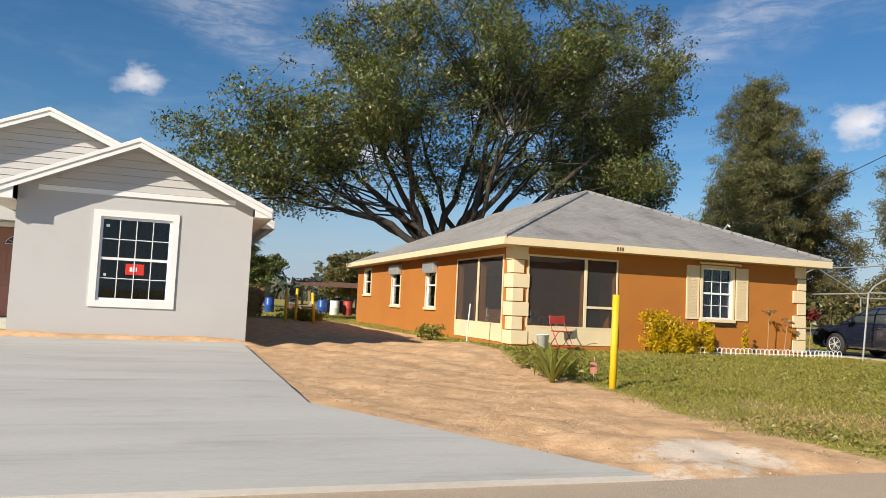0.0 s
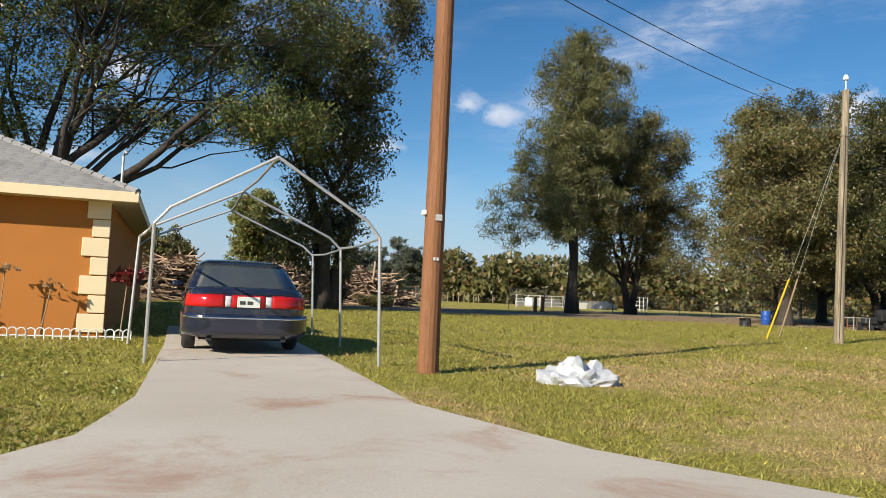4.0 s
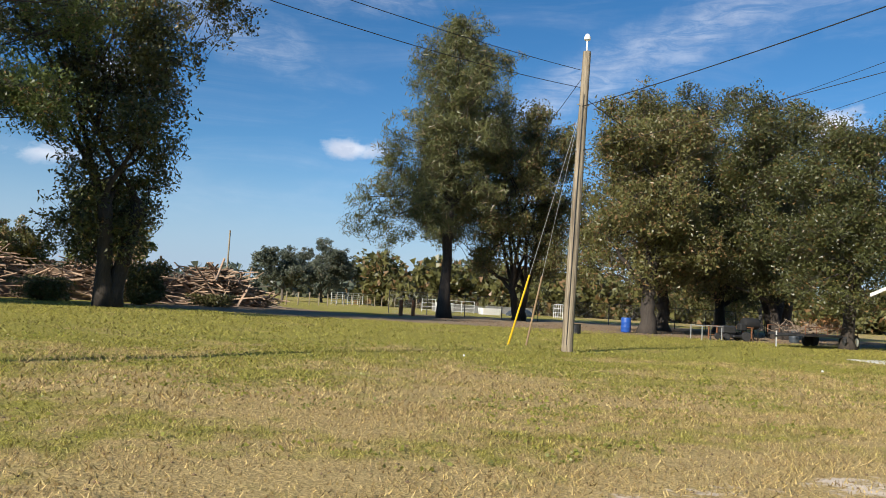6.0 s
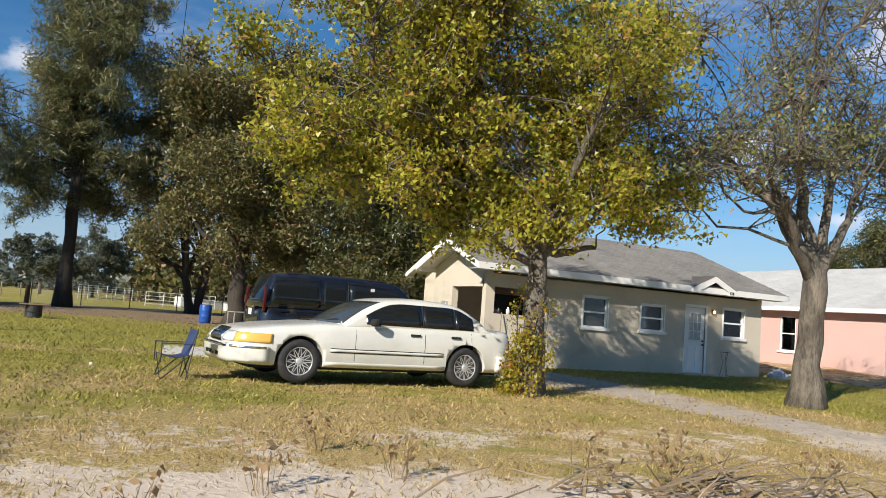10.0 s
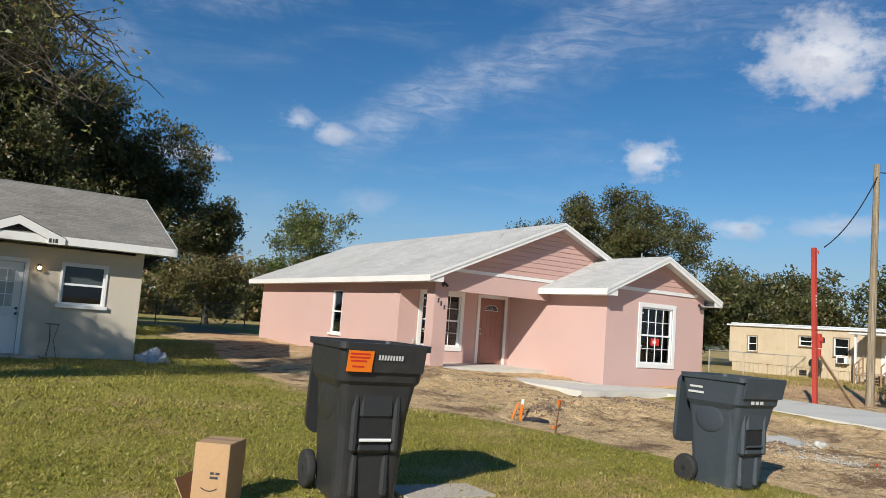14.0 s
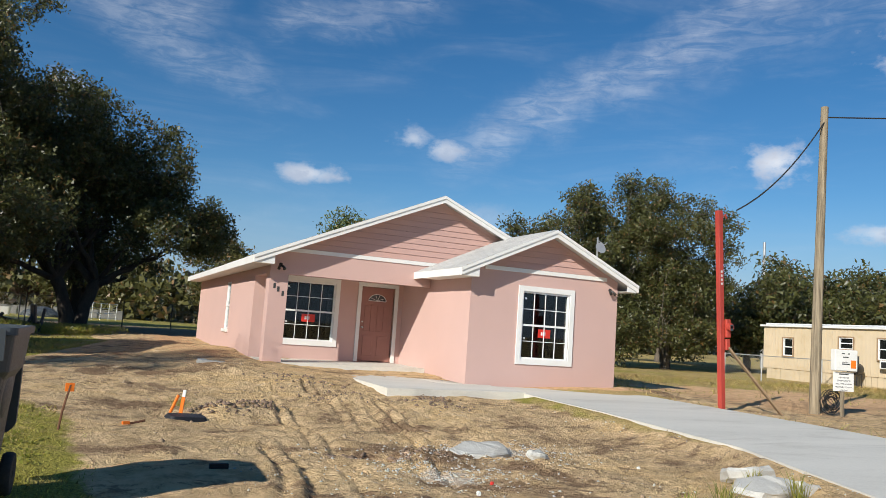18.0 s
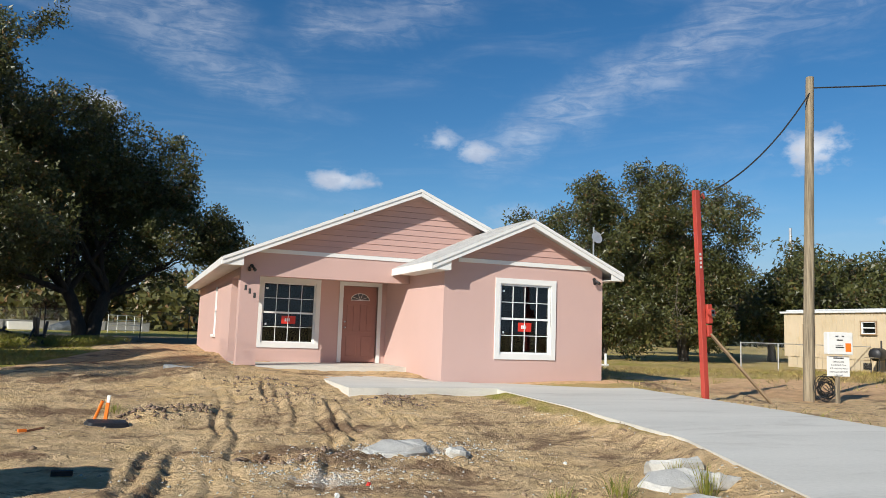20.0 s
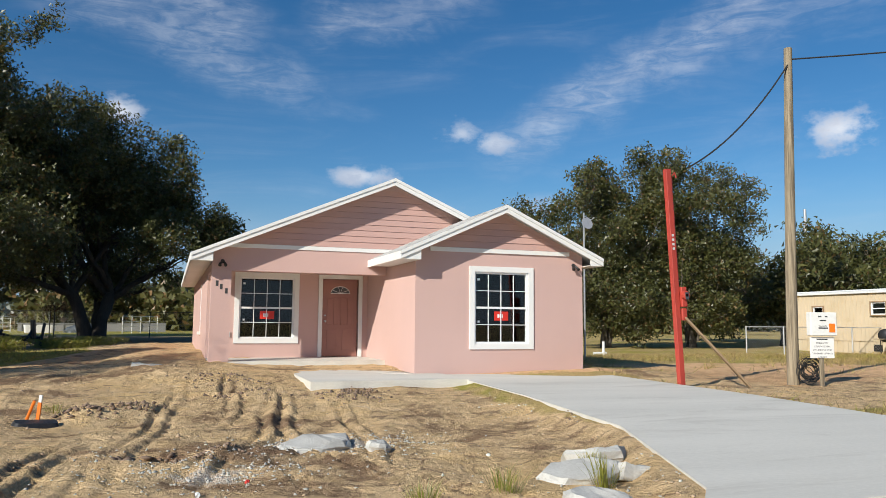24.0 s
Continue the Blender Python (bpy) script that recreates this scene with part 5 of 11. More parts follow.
    lathe(bm, [(0.026, 0), (0.026, 0.016), (0.01, 0.02)], 12, Matrix.Translation((0.09, 1.14, -0.055)))
    pieces("door_knob", bm, ALLOY, d, smooth=True)
    # small fittings
    bars(h, "number_bars", on_front(ml + 0.10, pf - 0.003, 0), [(0.0, 1.98, 0.06), (0.10, 1.90, 0.06), (0.22, 1.80, 0.06)], 0.13, INK)
    for x, y in ((ml + 0.24, pf), (wr - 0.25, 0.0))[:2 if seed == 21 else 1]:
        bm = bmesh.new()
        lathe(bm, [(0.05, 0), (0.05, 0.02), (0.02, 0.03)], 10, on_front(x, y, 2.58))
        for s in (-1, 1):
            tube(bm, [(x, y - 0.03, 2.58), (x + 0.05 * s, y - 0.08, 2.53), (x + 0.07 * s, y - 0.15, 2.47)], [0.02, 0.03, 0.042], 8)
        part("flood_light", bm, DARK_METAL, h)
    part("outlet_box", boxed((ml + 0.55, pb - 0.04, 0.72), (ml + 0.62, pb - 0.001, 0.86), 0.006), ALLOY, h)
    return h


new_house("pink_house", "newly built pink stucco house with white trim and pale shingles", (83.1, 15.07, 0.06), STUCCO_PINK, BOARD_PINK, WHITE_TRIM, DOOR_BROWN, SHINGLE_NEW, 21)
new_house("grey_house", "newly built light grey stucco house with white trim", (-0.80, 14.73, 0.0), STUCCO_GREY, BOARD_GREY, WHITE_TRIM, DOOR_BROWN, SHINGLE_NEW, 31)


def ochre_house():
    h = thing("ochre_house", "ochre stucco bungalow with cream quoins and hip roof", "house", (7.85, 15.75, 0.0))
    W, D, top = 9.10, 17.6, 2.50
    T = 0.2
    # front: screened porch opening, then a window; left side: screened opening and three windows
    wall("wall_front", "y", 0.0, T, 0.0, W, -0.3, top, [(0.42, 1.98, 0.56, 2.30), (2.06, 2.92, 0.56, 2.28), (5.60, 6.58, 0.92, 2.30)], STUCCO_OCHRE, h)
    lw = [(0.62, 2.25, 0.56, 2.30), (2.35, 4.0, 0.56, 2.30), (6.0, 7.0, 0.86, 2.30), (10.2, 11.4, 0.86, 2.34), (14.9, 16.2, 1.26, 2.36)]
    wall("wall_left", "x", 0.0, T, T, D, -0.3, top, lw, STUCCO_OCHRE, h)
    wall("wall_right", "x", W, -T, T, D, -0.3, top, [], STUCCO_OCHRE, h)
    wall("wall_rear", "y", D, -T, T, W - T, -0.3, top, [], STUCCO_OCHRE, h)
    wall("wall_porch", "y", 4.3, 0.15, T, W - T, 0.0, top, [(1.0, 2.0, 0.9, 2.1)], STUCCO_OCHRE, h)
    wall("wall_porch_side", "x", 3.4, 0.15, T, 4.3, 0.0, top, [(1.6, 2.5, 0.1, 2.1)], STUCCO_OCHRE, h)
    part("porch_floor", boxed((T, T, -0.3), (W - T, D - T, 0.08)), CONCRETE_OLD, h)
    part("room_ceiling", boxed((T, T, 2.44), (W - T, D - T, 2.49)), SOFFIT, h)
    # cream panels under the screens
    part("knee_panel", boxed((0.40, -0.02, 0.10), (3.02, -0.003, 0.56)), CREAM_TRIM, h)
    part("knee_panel", boxed((-0.02, 0.55, 0.10), (-0.003, 4.06, 0.56)), CREAM_TRIM, h)

    def screens(m, spans, z0, z1, mid):
        bm = bmesh.new()
        for a, b in spans:
            for p, q in (((a - 0.04, z0 - 0.04), (b + 0.04, z0)), ((a - 0.04, z1), (b + 0.04, z1 + 0.045)), ((a - 0.04, z0), (a, z1)), ((b, z0), (b + 0.04, z1))):
                box(bm, (p[0], p[1], -0.03), (q[0], q[1], 0.025), 0, m)
        for a, b, z in mid:
            box(bm, (a, z - 0.03, -0.02), (b, z + 0.03, 0.022), 0, m)
        part("screen_frame", bm, CREAM_TRIM, h)
        for a, b in spans:
            p = part("screen", boxed((a, z0, -0.012), (b, z1, -0.010), 0, m), SCREEN_MESH, h)
            p.visible_shadow = False

    screens(on_front(0, 0, 0), [(0.42, 1.98), (2.06, 2.92)], 0.56, 2.28, [(2.06, 2.92, 1.07)])
    screens(on_left(0, 4.6, 0), [(4.6 - 2.25, 4.6 - 0.62), (4.6 - 4.0, 4.6 - 2.35)], 0.56, 2.28, [])
    # quoins at the front corners, long and short by turns, each block a piece
    for x0, s in ((-0.025, 1), (W + 0.025, -1)):
        z = 0.08
        for i in range(7):
            hh = 0.36 if i % 2 == 0 else 0.34
            wd = (0.46 if i % 2 == 0 else 0.30) if i < 6 else 0.40
            zt = min(z + hh - 0.02, top - 0.004)
            a, b = sorted((x0, x0 + s * wd))
            part("quoin", boxed((a, -0.045, z), (b, 0.0 if s < 0 else -0.003, zt), 0.008), CREAM_TRIM, h)
            if s > 0:
                part("quoin", boxed((-0.045, -0.003, z), (-0.003, wd, zt), 0.008), CREAM_TRIM, h)
            z += hh
    # hip roof
    ov, ze, zr = 0.48, 2.66, 4.82
    x0, x1, y0, y1 = -ov, W + ov, -ov, D + ov
    xr, ya, yb = W / 2, y0 + (W / 2 + ov), y1 - (W / 2 + ov)
    A, B, C, Dd, R0, R1 = (x0, y0, ze), (x1, y0, ze), (x1, y1, ze), (x0, y1, ze), (xr, ya, zr), (xr, yb, zr)
    bm = bmesh.new()
    v = [bm.verts.new(p) for p in (A, B, C, Dd, R0, R1)]
    for q in ((0, 1, 4), (1, 2, 5, 4), (2, 3, 5), (3, 0, 4, 5), (3, 2, 1, 0)):
        bm.faces.new([v[i] for i in q])
    part("roof_deck", bm, SOFFIT_CREAM, h)
    up = Vector((0, 0, 0.01))
    sh = [tuple(Vector(p) + up) for p in (A, B, C, Dd, R0, R1)]
    shingles("shingles", sh[0], sh[1], sh[4], sh[4], SHINGLE_OLD, h, seed=41)
    shingles("shingles", sh[3], sh[0], sh[4], sh[5], SHINGLE_OLD, h, seed=42)
    shingles("shingles", sh[1], sh[2], sh[5], sh[4], SHINGLE_OLD, h, rise=0.3, tab=0.6, seed=43)
    bm = bmesh.new()
    for p, q in ((A, R0), (B, R0), (R0, R1)):
        p, q = Vector(p), Vector(q)
        n = int((q - p).length / 0.3)
        for i in range(n):
            a, b = p.lerp(q, i / n), p.lerp(q, (i + 0.94) / n)
            tube(bm, [a + Vector((0, 0, 0.022)), b + Vector((0, 0, 0.012))], [0.07, 0.07], 6)
    bmesh.ops.scale(bm, vec=(1, 1, 1), verts=bm.verts)
    hip = part("hip_cap", bm, SHINGLE_OLD, h)
    hip["kind"] = "stuff"
    for a, b in (((x0 - 0.02, y0 - 0.025, ze - 0.17), (x1 + 0.02, y0, ze + 0.015)), ((x0 - 0.025, y0, ze - 0.17), (x0, y1, ze + 0.015)), ((x1, y0, ze - 0.17), (x1 + 0.025, y1, ze + 0.015))):
        part("fascia", boxed(a, b, 0.004), CREAM_TRIM, h)
    part("soffit", boxed((x0 + 0.004, y0 + 0.004, ze - 0.165), (x1 - 0.004, -0.004, ze - 0.15)), SOFFIT_CREAM, h)
    part("soffit", boxed((x0 + 0.004, -0.004, ze - 0.165), (-0.006, y1, ze - 0.15)), SOFFIT_CREAM, h)
    part("soffit", boxed((W + 0.006, -0.004, ze - 0.165), (x1 - 0.004, y1, ze - 0.15)), SOFFIT_CREAM, h)
    bars(h, "number_bars", on_front(2.60, y0 - 0.028, 2.53), [(0, 0, 0.05), (0.075, 0, 0.05), (0.15, 0, 0.05)], 0.09, RUST)
    # front window with shutters
    grid_window(h, on_front(5.60, 0, 0.92), 0.98, 1.38, 3, 4, trim=0.07, sill=True, blinds=True, trim_mat=CREAM_TRIM)
    for x in (5.08, 6.70):
        m = on_front(x, 0, 0.90)
        sh_ = part("shutter", boxed((0, 0, 0.002), (0.40, 1.44, 0.02), 0.0, m), CREAM_TRIM, h)
        bm = bmesh.new()
        for i in range(34):
            y = 0.06 + i * 0.039
            box(bm, (0.045, y, 0.018), (0.355, y + 0.026, 0.032), 0, m)
        for a, b in (((0, 0, 0.02), (0.045, 1.44, 0.036)), ((0.355, 0, 0.02), (0.40, 1.44, 0.036)), ((0.045, 0, 0.02), (0.355, 0.05, 0.036)), ((0.045, 1.39, 0.02), (0.355, 1.44, 0.036))):
            box(bm, a, b, 0, m)
        pieces("louvre", bm, CREAM_TRIM, sh_)
    part("awning_rail", boxed((5.48, -0.06, 2.40), (6.86, -0.006, 2.455), 0.01), CREAM_TRIM, h)
    part("storm_rail", boxed((5.46, -0.05, 0.74), (6.70, -0.006, 0.78), 0.006), DARK_METAL, h)
    for ya_, yb_, za, zb in ((6.0, 7.0, 0.86, 2.30), (10.2, 11.4, 0.86, 2.34), (14.9, 16.2, 1.26, 2.36)):
        grid_window(h, on_left(0, yb_, za), yb_ - ya_, zb - za, 1, 2, trim=0.05, sill=True, trim_mat=CREAM_TRIM)
        if za < 1:
            part("window_awning", boxed((-0.16, ya_ - 0.08, zb - 0.32), (-0.006, yb_ + 0.08, zb + 0.02), 0.01), GALV, h)
    return h


def mesh_screen():
    m, k, b, o = shader("screen mesh")
    b.inputs["Base Color"].default_value = (0.035, 0.035, 0.036, 1)
    b.inputs["Roughness"].default_value = 0.8
    tr = k.add("ShaderNodeBsdfTransparent")
    mx = k.n.new("ShaderNodeMixShader")
    mx.inputs[0].default_value = 0.55
    k.l.new(tr.outputs[0], mx.inputs[1])
    k.l.new(b.outputs[0], mx.inputs[2])
    k.l.new(mx.outputs[0], o.inputs[0])
    return m


SCREEN_MESH = mesh_screen()
SOFFIT_CREAM = surf("cream soffit", (0.66, 0.54, 0.36), (0.6, 0.49, 0.32), 0.8, 30, 0.7, 0.1)
ochre_house()


def cream_house():
    h = thing("cream_house", "older cream stucco house with an open carport end", "house", (58.25, 18.87, 0.0))
    W, D, top = 10.70, 7.65, 2.52
    T = 0.2
    wall("wall_front", "y", 0.0, T, 0.0, W, -0.3, top, [(0.28, 2.05, 1.42, 2.16), (3.30, 4.20, 1.24, 2.14), (5.48, 6.40, 1.26, 2.06), (7.36, 8.16, 0.05, 2.12), (8.95, 9.88, 1.24, 2.17)], STUCCO_CREAM, h)
    cd, cx = 3.2, 1.75                        # the carport block: its depth, and where the main block begins
    wall("wall_left", "x", 0.0, T, T, cd, -0.3, top, [(0.14, 2.0, 0.06, 2.14)], STUCCO_CREAM, h)
    wall("wall_return", "y", cd, -T, T, cx, -0.3, top, [], STUCCO_CREAM, h)
    wall("wall_main_left", "x", cx, T, cd, D, -0.3, top, [], STUCCO_CREAM, h)
    wall("wall_right", "x", W, -T, T, D, -0.3, top, [], STUCCO_CREAM, h)
    wall("wall_rear", "y", D, -T, cx + T, W - T, -0.3, top, [], STUCCO_CREAM, h)
    wall("wall_carport", "x", 2.9, 0.15, T, D - T, 0.0, top, [], STUCCO_CREAM, h)
    part("carport_floor", boxed((T, T, -0.3), (2.9, cd - T, 0.05)), CONCRETE_OLD, h)
    part("room_floor", boxed((3.05, T, -0.3), (W - T, D - T, 0.05)), CONCRETE_OLD, h)
    part("room_ceiling", boxed((T, T, 2.46), (cx + T, cd - T, 2.51)), SOFFIT, h)
    part("room_ceiling", boxed((cx + T, T, 2.46), (W - T, D - T, 2.51)), SOFFIT, h)
    # main roof with its ridge along x, and the lower carport roof before it
    ov, ze, zr, yr = 0.57, 2.74, 4.42, D / 2
    cr = ze + (zr - ze) / (yr + ov) * (1.38 + ov)          # the carport ridge lies in the main roof's plane
    for xa, xb, eave, ridge, ym, yo, seed in ((1.20, W + 0.62, ze, zr, yr, D + ov, 51), (-0.62, cx - 0.01, ze, cr, 1.38, cd + 0.13, 52)):
        for ye, sgn in ((-ov, 1), (yo, -1)):
            bm = bmesh.new()
            v = [bm.verts.new(p) for p in ((xa, ye, eave), (xb, ye, eave), (xb, ym, ridge), (xa, ym, ridge), (xa, ye, eave - 0.05), (xb, ye, eave - 0.05), (xb, ym, ridge - 0.05), (xa, ym, ridge - 0.05))]
            for q in ((0, 1, 2, 3), (5, 4, 7, 6), (0, 4, 5, 1), (1, 5, 6, 2), (3, 2, 6, 7), (0, 3, 7, 4)):
                bm.faces.new([v[i] for i in q])
            part("roof_deck", bm, SOFFIT, h)
            lift = Vector((0, 0, 0.006))
            if seed == 51 and sgn == 1:
                runs = ((cx, -ov, eave, 1.38, cr), (xa, 1.38, cr, ym, ridge))
            else:
                runs = ((xa, ye, eave, ym, ridge),)
            for x0, ya, za, yc, zc in runs:
                shingles("shingles", *[tuple(Vector(p) + lift) for p in ((x0, ya, za), (xb, ya, za), (xb, yc, zc), (x0, yc, zc))], SHINGLE_GREY, h, seed=seed + sgn)
            xf = cx - 0.006 if seed == 51 and sgn == 1 else xa
            part("fascia", boxed((xf, min(ye, ye - 0.02 * sgn), eave - 0.17), (xb, max(ye, ye - 0.02 * sgn), eave + 0.012)), WHITE_TRIM, h)
        for x, s in ((xa, -1), (xb, 1)):
            bm = bmesh.new()
            v = []
            for xx in (x, x + 0.024 * s):
                ys_, zs_ = (1.38, cr) if seed == 51 and s == -1 else (-ov, eave)
                v.append([bm.verts.new(p) for p in ((xx, ys_, zs_ + 0.012), (xx, ym, ridge + 0.012), (xx, yo, eave + 0.012), (xx, yo, eave - 0.16), (xx, ym, ridge - 0.16), (xx, ys_, zs_ - 0.16))])
            bm.faces.new(v[0][::-1]), bm.faces.new(v[1])
            for i in range(6):
                bm.faces.new((v[0][i], v[0][(i + 1) % 6], v[1][(i + 1) % 6], v[1][i]))
            if not (seed == 52 and s == 1):
                part("rake_board", bm, WHITE_TRIM, h)
            else:
                bm.free()
    for x, t, y1, ym, eave, ridge, yo in ((0.0, T, cd, 1.38, ze, cr, cd + 0.13), (cx, T, D, yr, ze, zr, D + ov), (W, -T, D, yr, ze, zr, D + ov)):
        bm = bmesh.new()
        sa, sb = (ridge - eave) / (ym + ov), (ridge - eave) / (yo - ym)
        v = []
        for xx in (x, x + t):
            v.append([bm.verts.new(p) for p in ((xx, 0.002, 2.52), (xx, 0.002, eave + sa * ov - 0.06), (xx, ym, ridge - 0.06), (xx, y1, ridge - sb * (y1 - ym) - 0.06), (xx, y1, 2.52))])
        bm.faces.new(v[0][::-1]), bm.faces.new(v[1])
        for i in range(5):
            bm.faces.new((v[0][i], v[0][(i + 1) % 5], v[1][(i + 1) % 5], v[1][i]))
        part("gable", bm, STUCCO_CREAM, h)
    part("soffit", boxed((-0.58, -ov + 0.006, ze - 0.165), (1.23, -0.006, ze - 0.15)), SOFFIT, h)
    part("soffit", boxed((1.25, -ov + 0.006, ze - 0.165), (W + 0.58, -0.006, ze - 0.15)), SOFFIT, h)
    # small gable over the door
    p0, p1, pm = 6.95, 8.85, 7.9
    bm = bmesh.new()
    slab_xz(bm, [(p0, 2.70), (pm, 3.12), (p1, 2.70), (p1, 2.56), (p1 - 0.36, 2.56), (p1 - 0.36, 2.66), (pm, 2.93), (p0 + 0.36, 2.66), (p0 + 0.36, 2.56), (p0, 2.56)], -ov - 0.06, -ov - 0.025)
    part("door_gable", bm, WHITE_TRIM, h)
    bm = bmesh.new()
    for xe in (p0, p1):
        v = [bm.verts.new(p) for p in ((xe, -ov - 0.06, 2.715), (pm, -ov - 0.06, 3.135), (pm, 0.75, 3.135), (xe, 0.02, 2.715))]
        bm.faces.new(v if xe == p1 else v[::-1])
    g = bmesh.ops.solidify(bm, geom=bm.faces[:], thickness=0.03)
    part("door_gable_roof", bm, SHINGLE_GREY, h)
    bars(h, "number_bars", on_front(8.52, -ov - 0.063, 2.59), [(0, 0, 0.05), (0.075, 0, 0.03), (0.125, 0, 0.05)], 0.09, INK)
    for x, wd, z, ht in ((3.30, 0.90, 1.24, 0.90), (5.48, 0.92, 1.26, 0.80), (8.95, 0.93, 1.24, 0.93)):
        wn = grid_window(h, on_front(x, 0, z), wd, ht, 1, 2, trim=0.04, sill=True, trim_mat=WHITE_TRIM)
        part("roller_blind", boxed((0.05, ht * 0.5 if x > 8 else 0.05, -0.11), (wd - 0.05, ht - 0.05, -0.10)), CURTAIN if x > 8 else BLIND_CREAM, wn)
    d = thing("door", "", "")
    d.parent, d.matrix_local = h, on_front(7.36, 0, 0.05)
    d["label"] = "white panelled door with a nine-pane light"
    wd, ht = 0.80, 2.07
    bm = bmesh.new()
    for a, b in (((-0.09, 0, -0.02), (0, ht + 0.09, 0.02)), ((wd, 0, -0.02), (wd + 0.09, ht + 0.09, 0.02)), ((0, ht, -0.02), (wd, ht + 0.09, 0.02))):
        box(bm, a, b)
    part("casing", bm, WHITE_TRIM, d)
    part("door_leaf", boxed((0.005, 0.01, -0.08), (wd - 0.005, ht - 0.005, -0.035)), WHITE_TRIM, d)
    part("light", boxed((0.17, 1.05, -0.034), (wd - 0.17, 1.88, -0.026)), CURTAIN, d)
    bm = bmesh.new()
    for i in range(4):
        x = 0.16 + (wd - 0.32) * i / 3
        box(bm, (x - 0.01, 1.04, -0.03), (x + 0.01, 1.89, -0.012))
        y = 1.04 + 0.85 * i / 3
        box(bm, (0.15, y - 0.01, -0.03), (wd - 0.15, y + 0.01, -0.013))
    part("muntins", bm, WHITE_VINYL, d)
    bm = bmesh.new()
    for x0 in (0.13, 0.45):
        box(bm, (x0, 0.18, -0.04), (x0 + 0.22, 0.82, -0.028), 0.006)
    pieces("panel", bm, WHITE_TRIM, d)
    bm = bmesh.new()
    lathe(bm, [(0.028, 0), (0.03, 0.03), (0.012, 0.036)], 12, Matrix.Translation((0.73, 1.02, -0.036)))
    lathe(bm, [(0.026, 0), (0.012, 0.03), (0.03, 0.05), (0.01, 0.07)], 12, Matrix.Translation((0.73, 0.90, -0.036)))
    pieces("door_knob", bm, DARK_METAL, d, smooth=True)
    part("door_step", boxed((7.1, -0.75, -0.1), (8.6, -0.004, 0.035), 0.01), CONCRETE_OLD, h)
    lampm, k, b, o = shader("warm bulb")
    b.inputs["Emission Color"].default_value = (1.0, 0.62, 0.25, 1)
    b.inputs["Emission Strength"].default_value = 6.0
    bm = bmesh.new()
    bmesh.ops.create_uvsphere(bm, u_segments=12, v_segments=8, radius=0.045, matrix=Matrix.Translation((8.45, -0.09, 2.02)))
    lm = part("wall_lamp", boxed((8.41, -0.05, 1.96), (8.49, -0.003, 2.10), 0.01), DARK_METAL, h)
    part("bulb", bm, lampm, lm, "lit warm bulb", True)
    part("meter_box", boxed((-0.09, 2.2, 1.2), (-0.004, 2.5, 1.7), 0.01), GALV, h)
    return h


BLIND_CREAM = surf("cream roller blind", (0.50, 0.44, 0.36), (0.44, 0.385, 0.315), 1.5, 30, 0.8, 0.1)
cream_house()


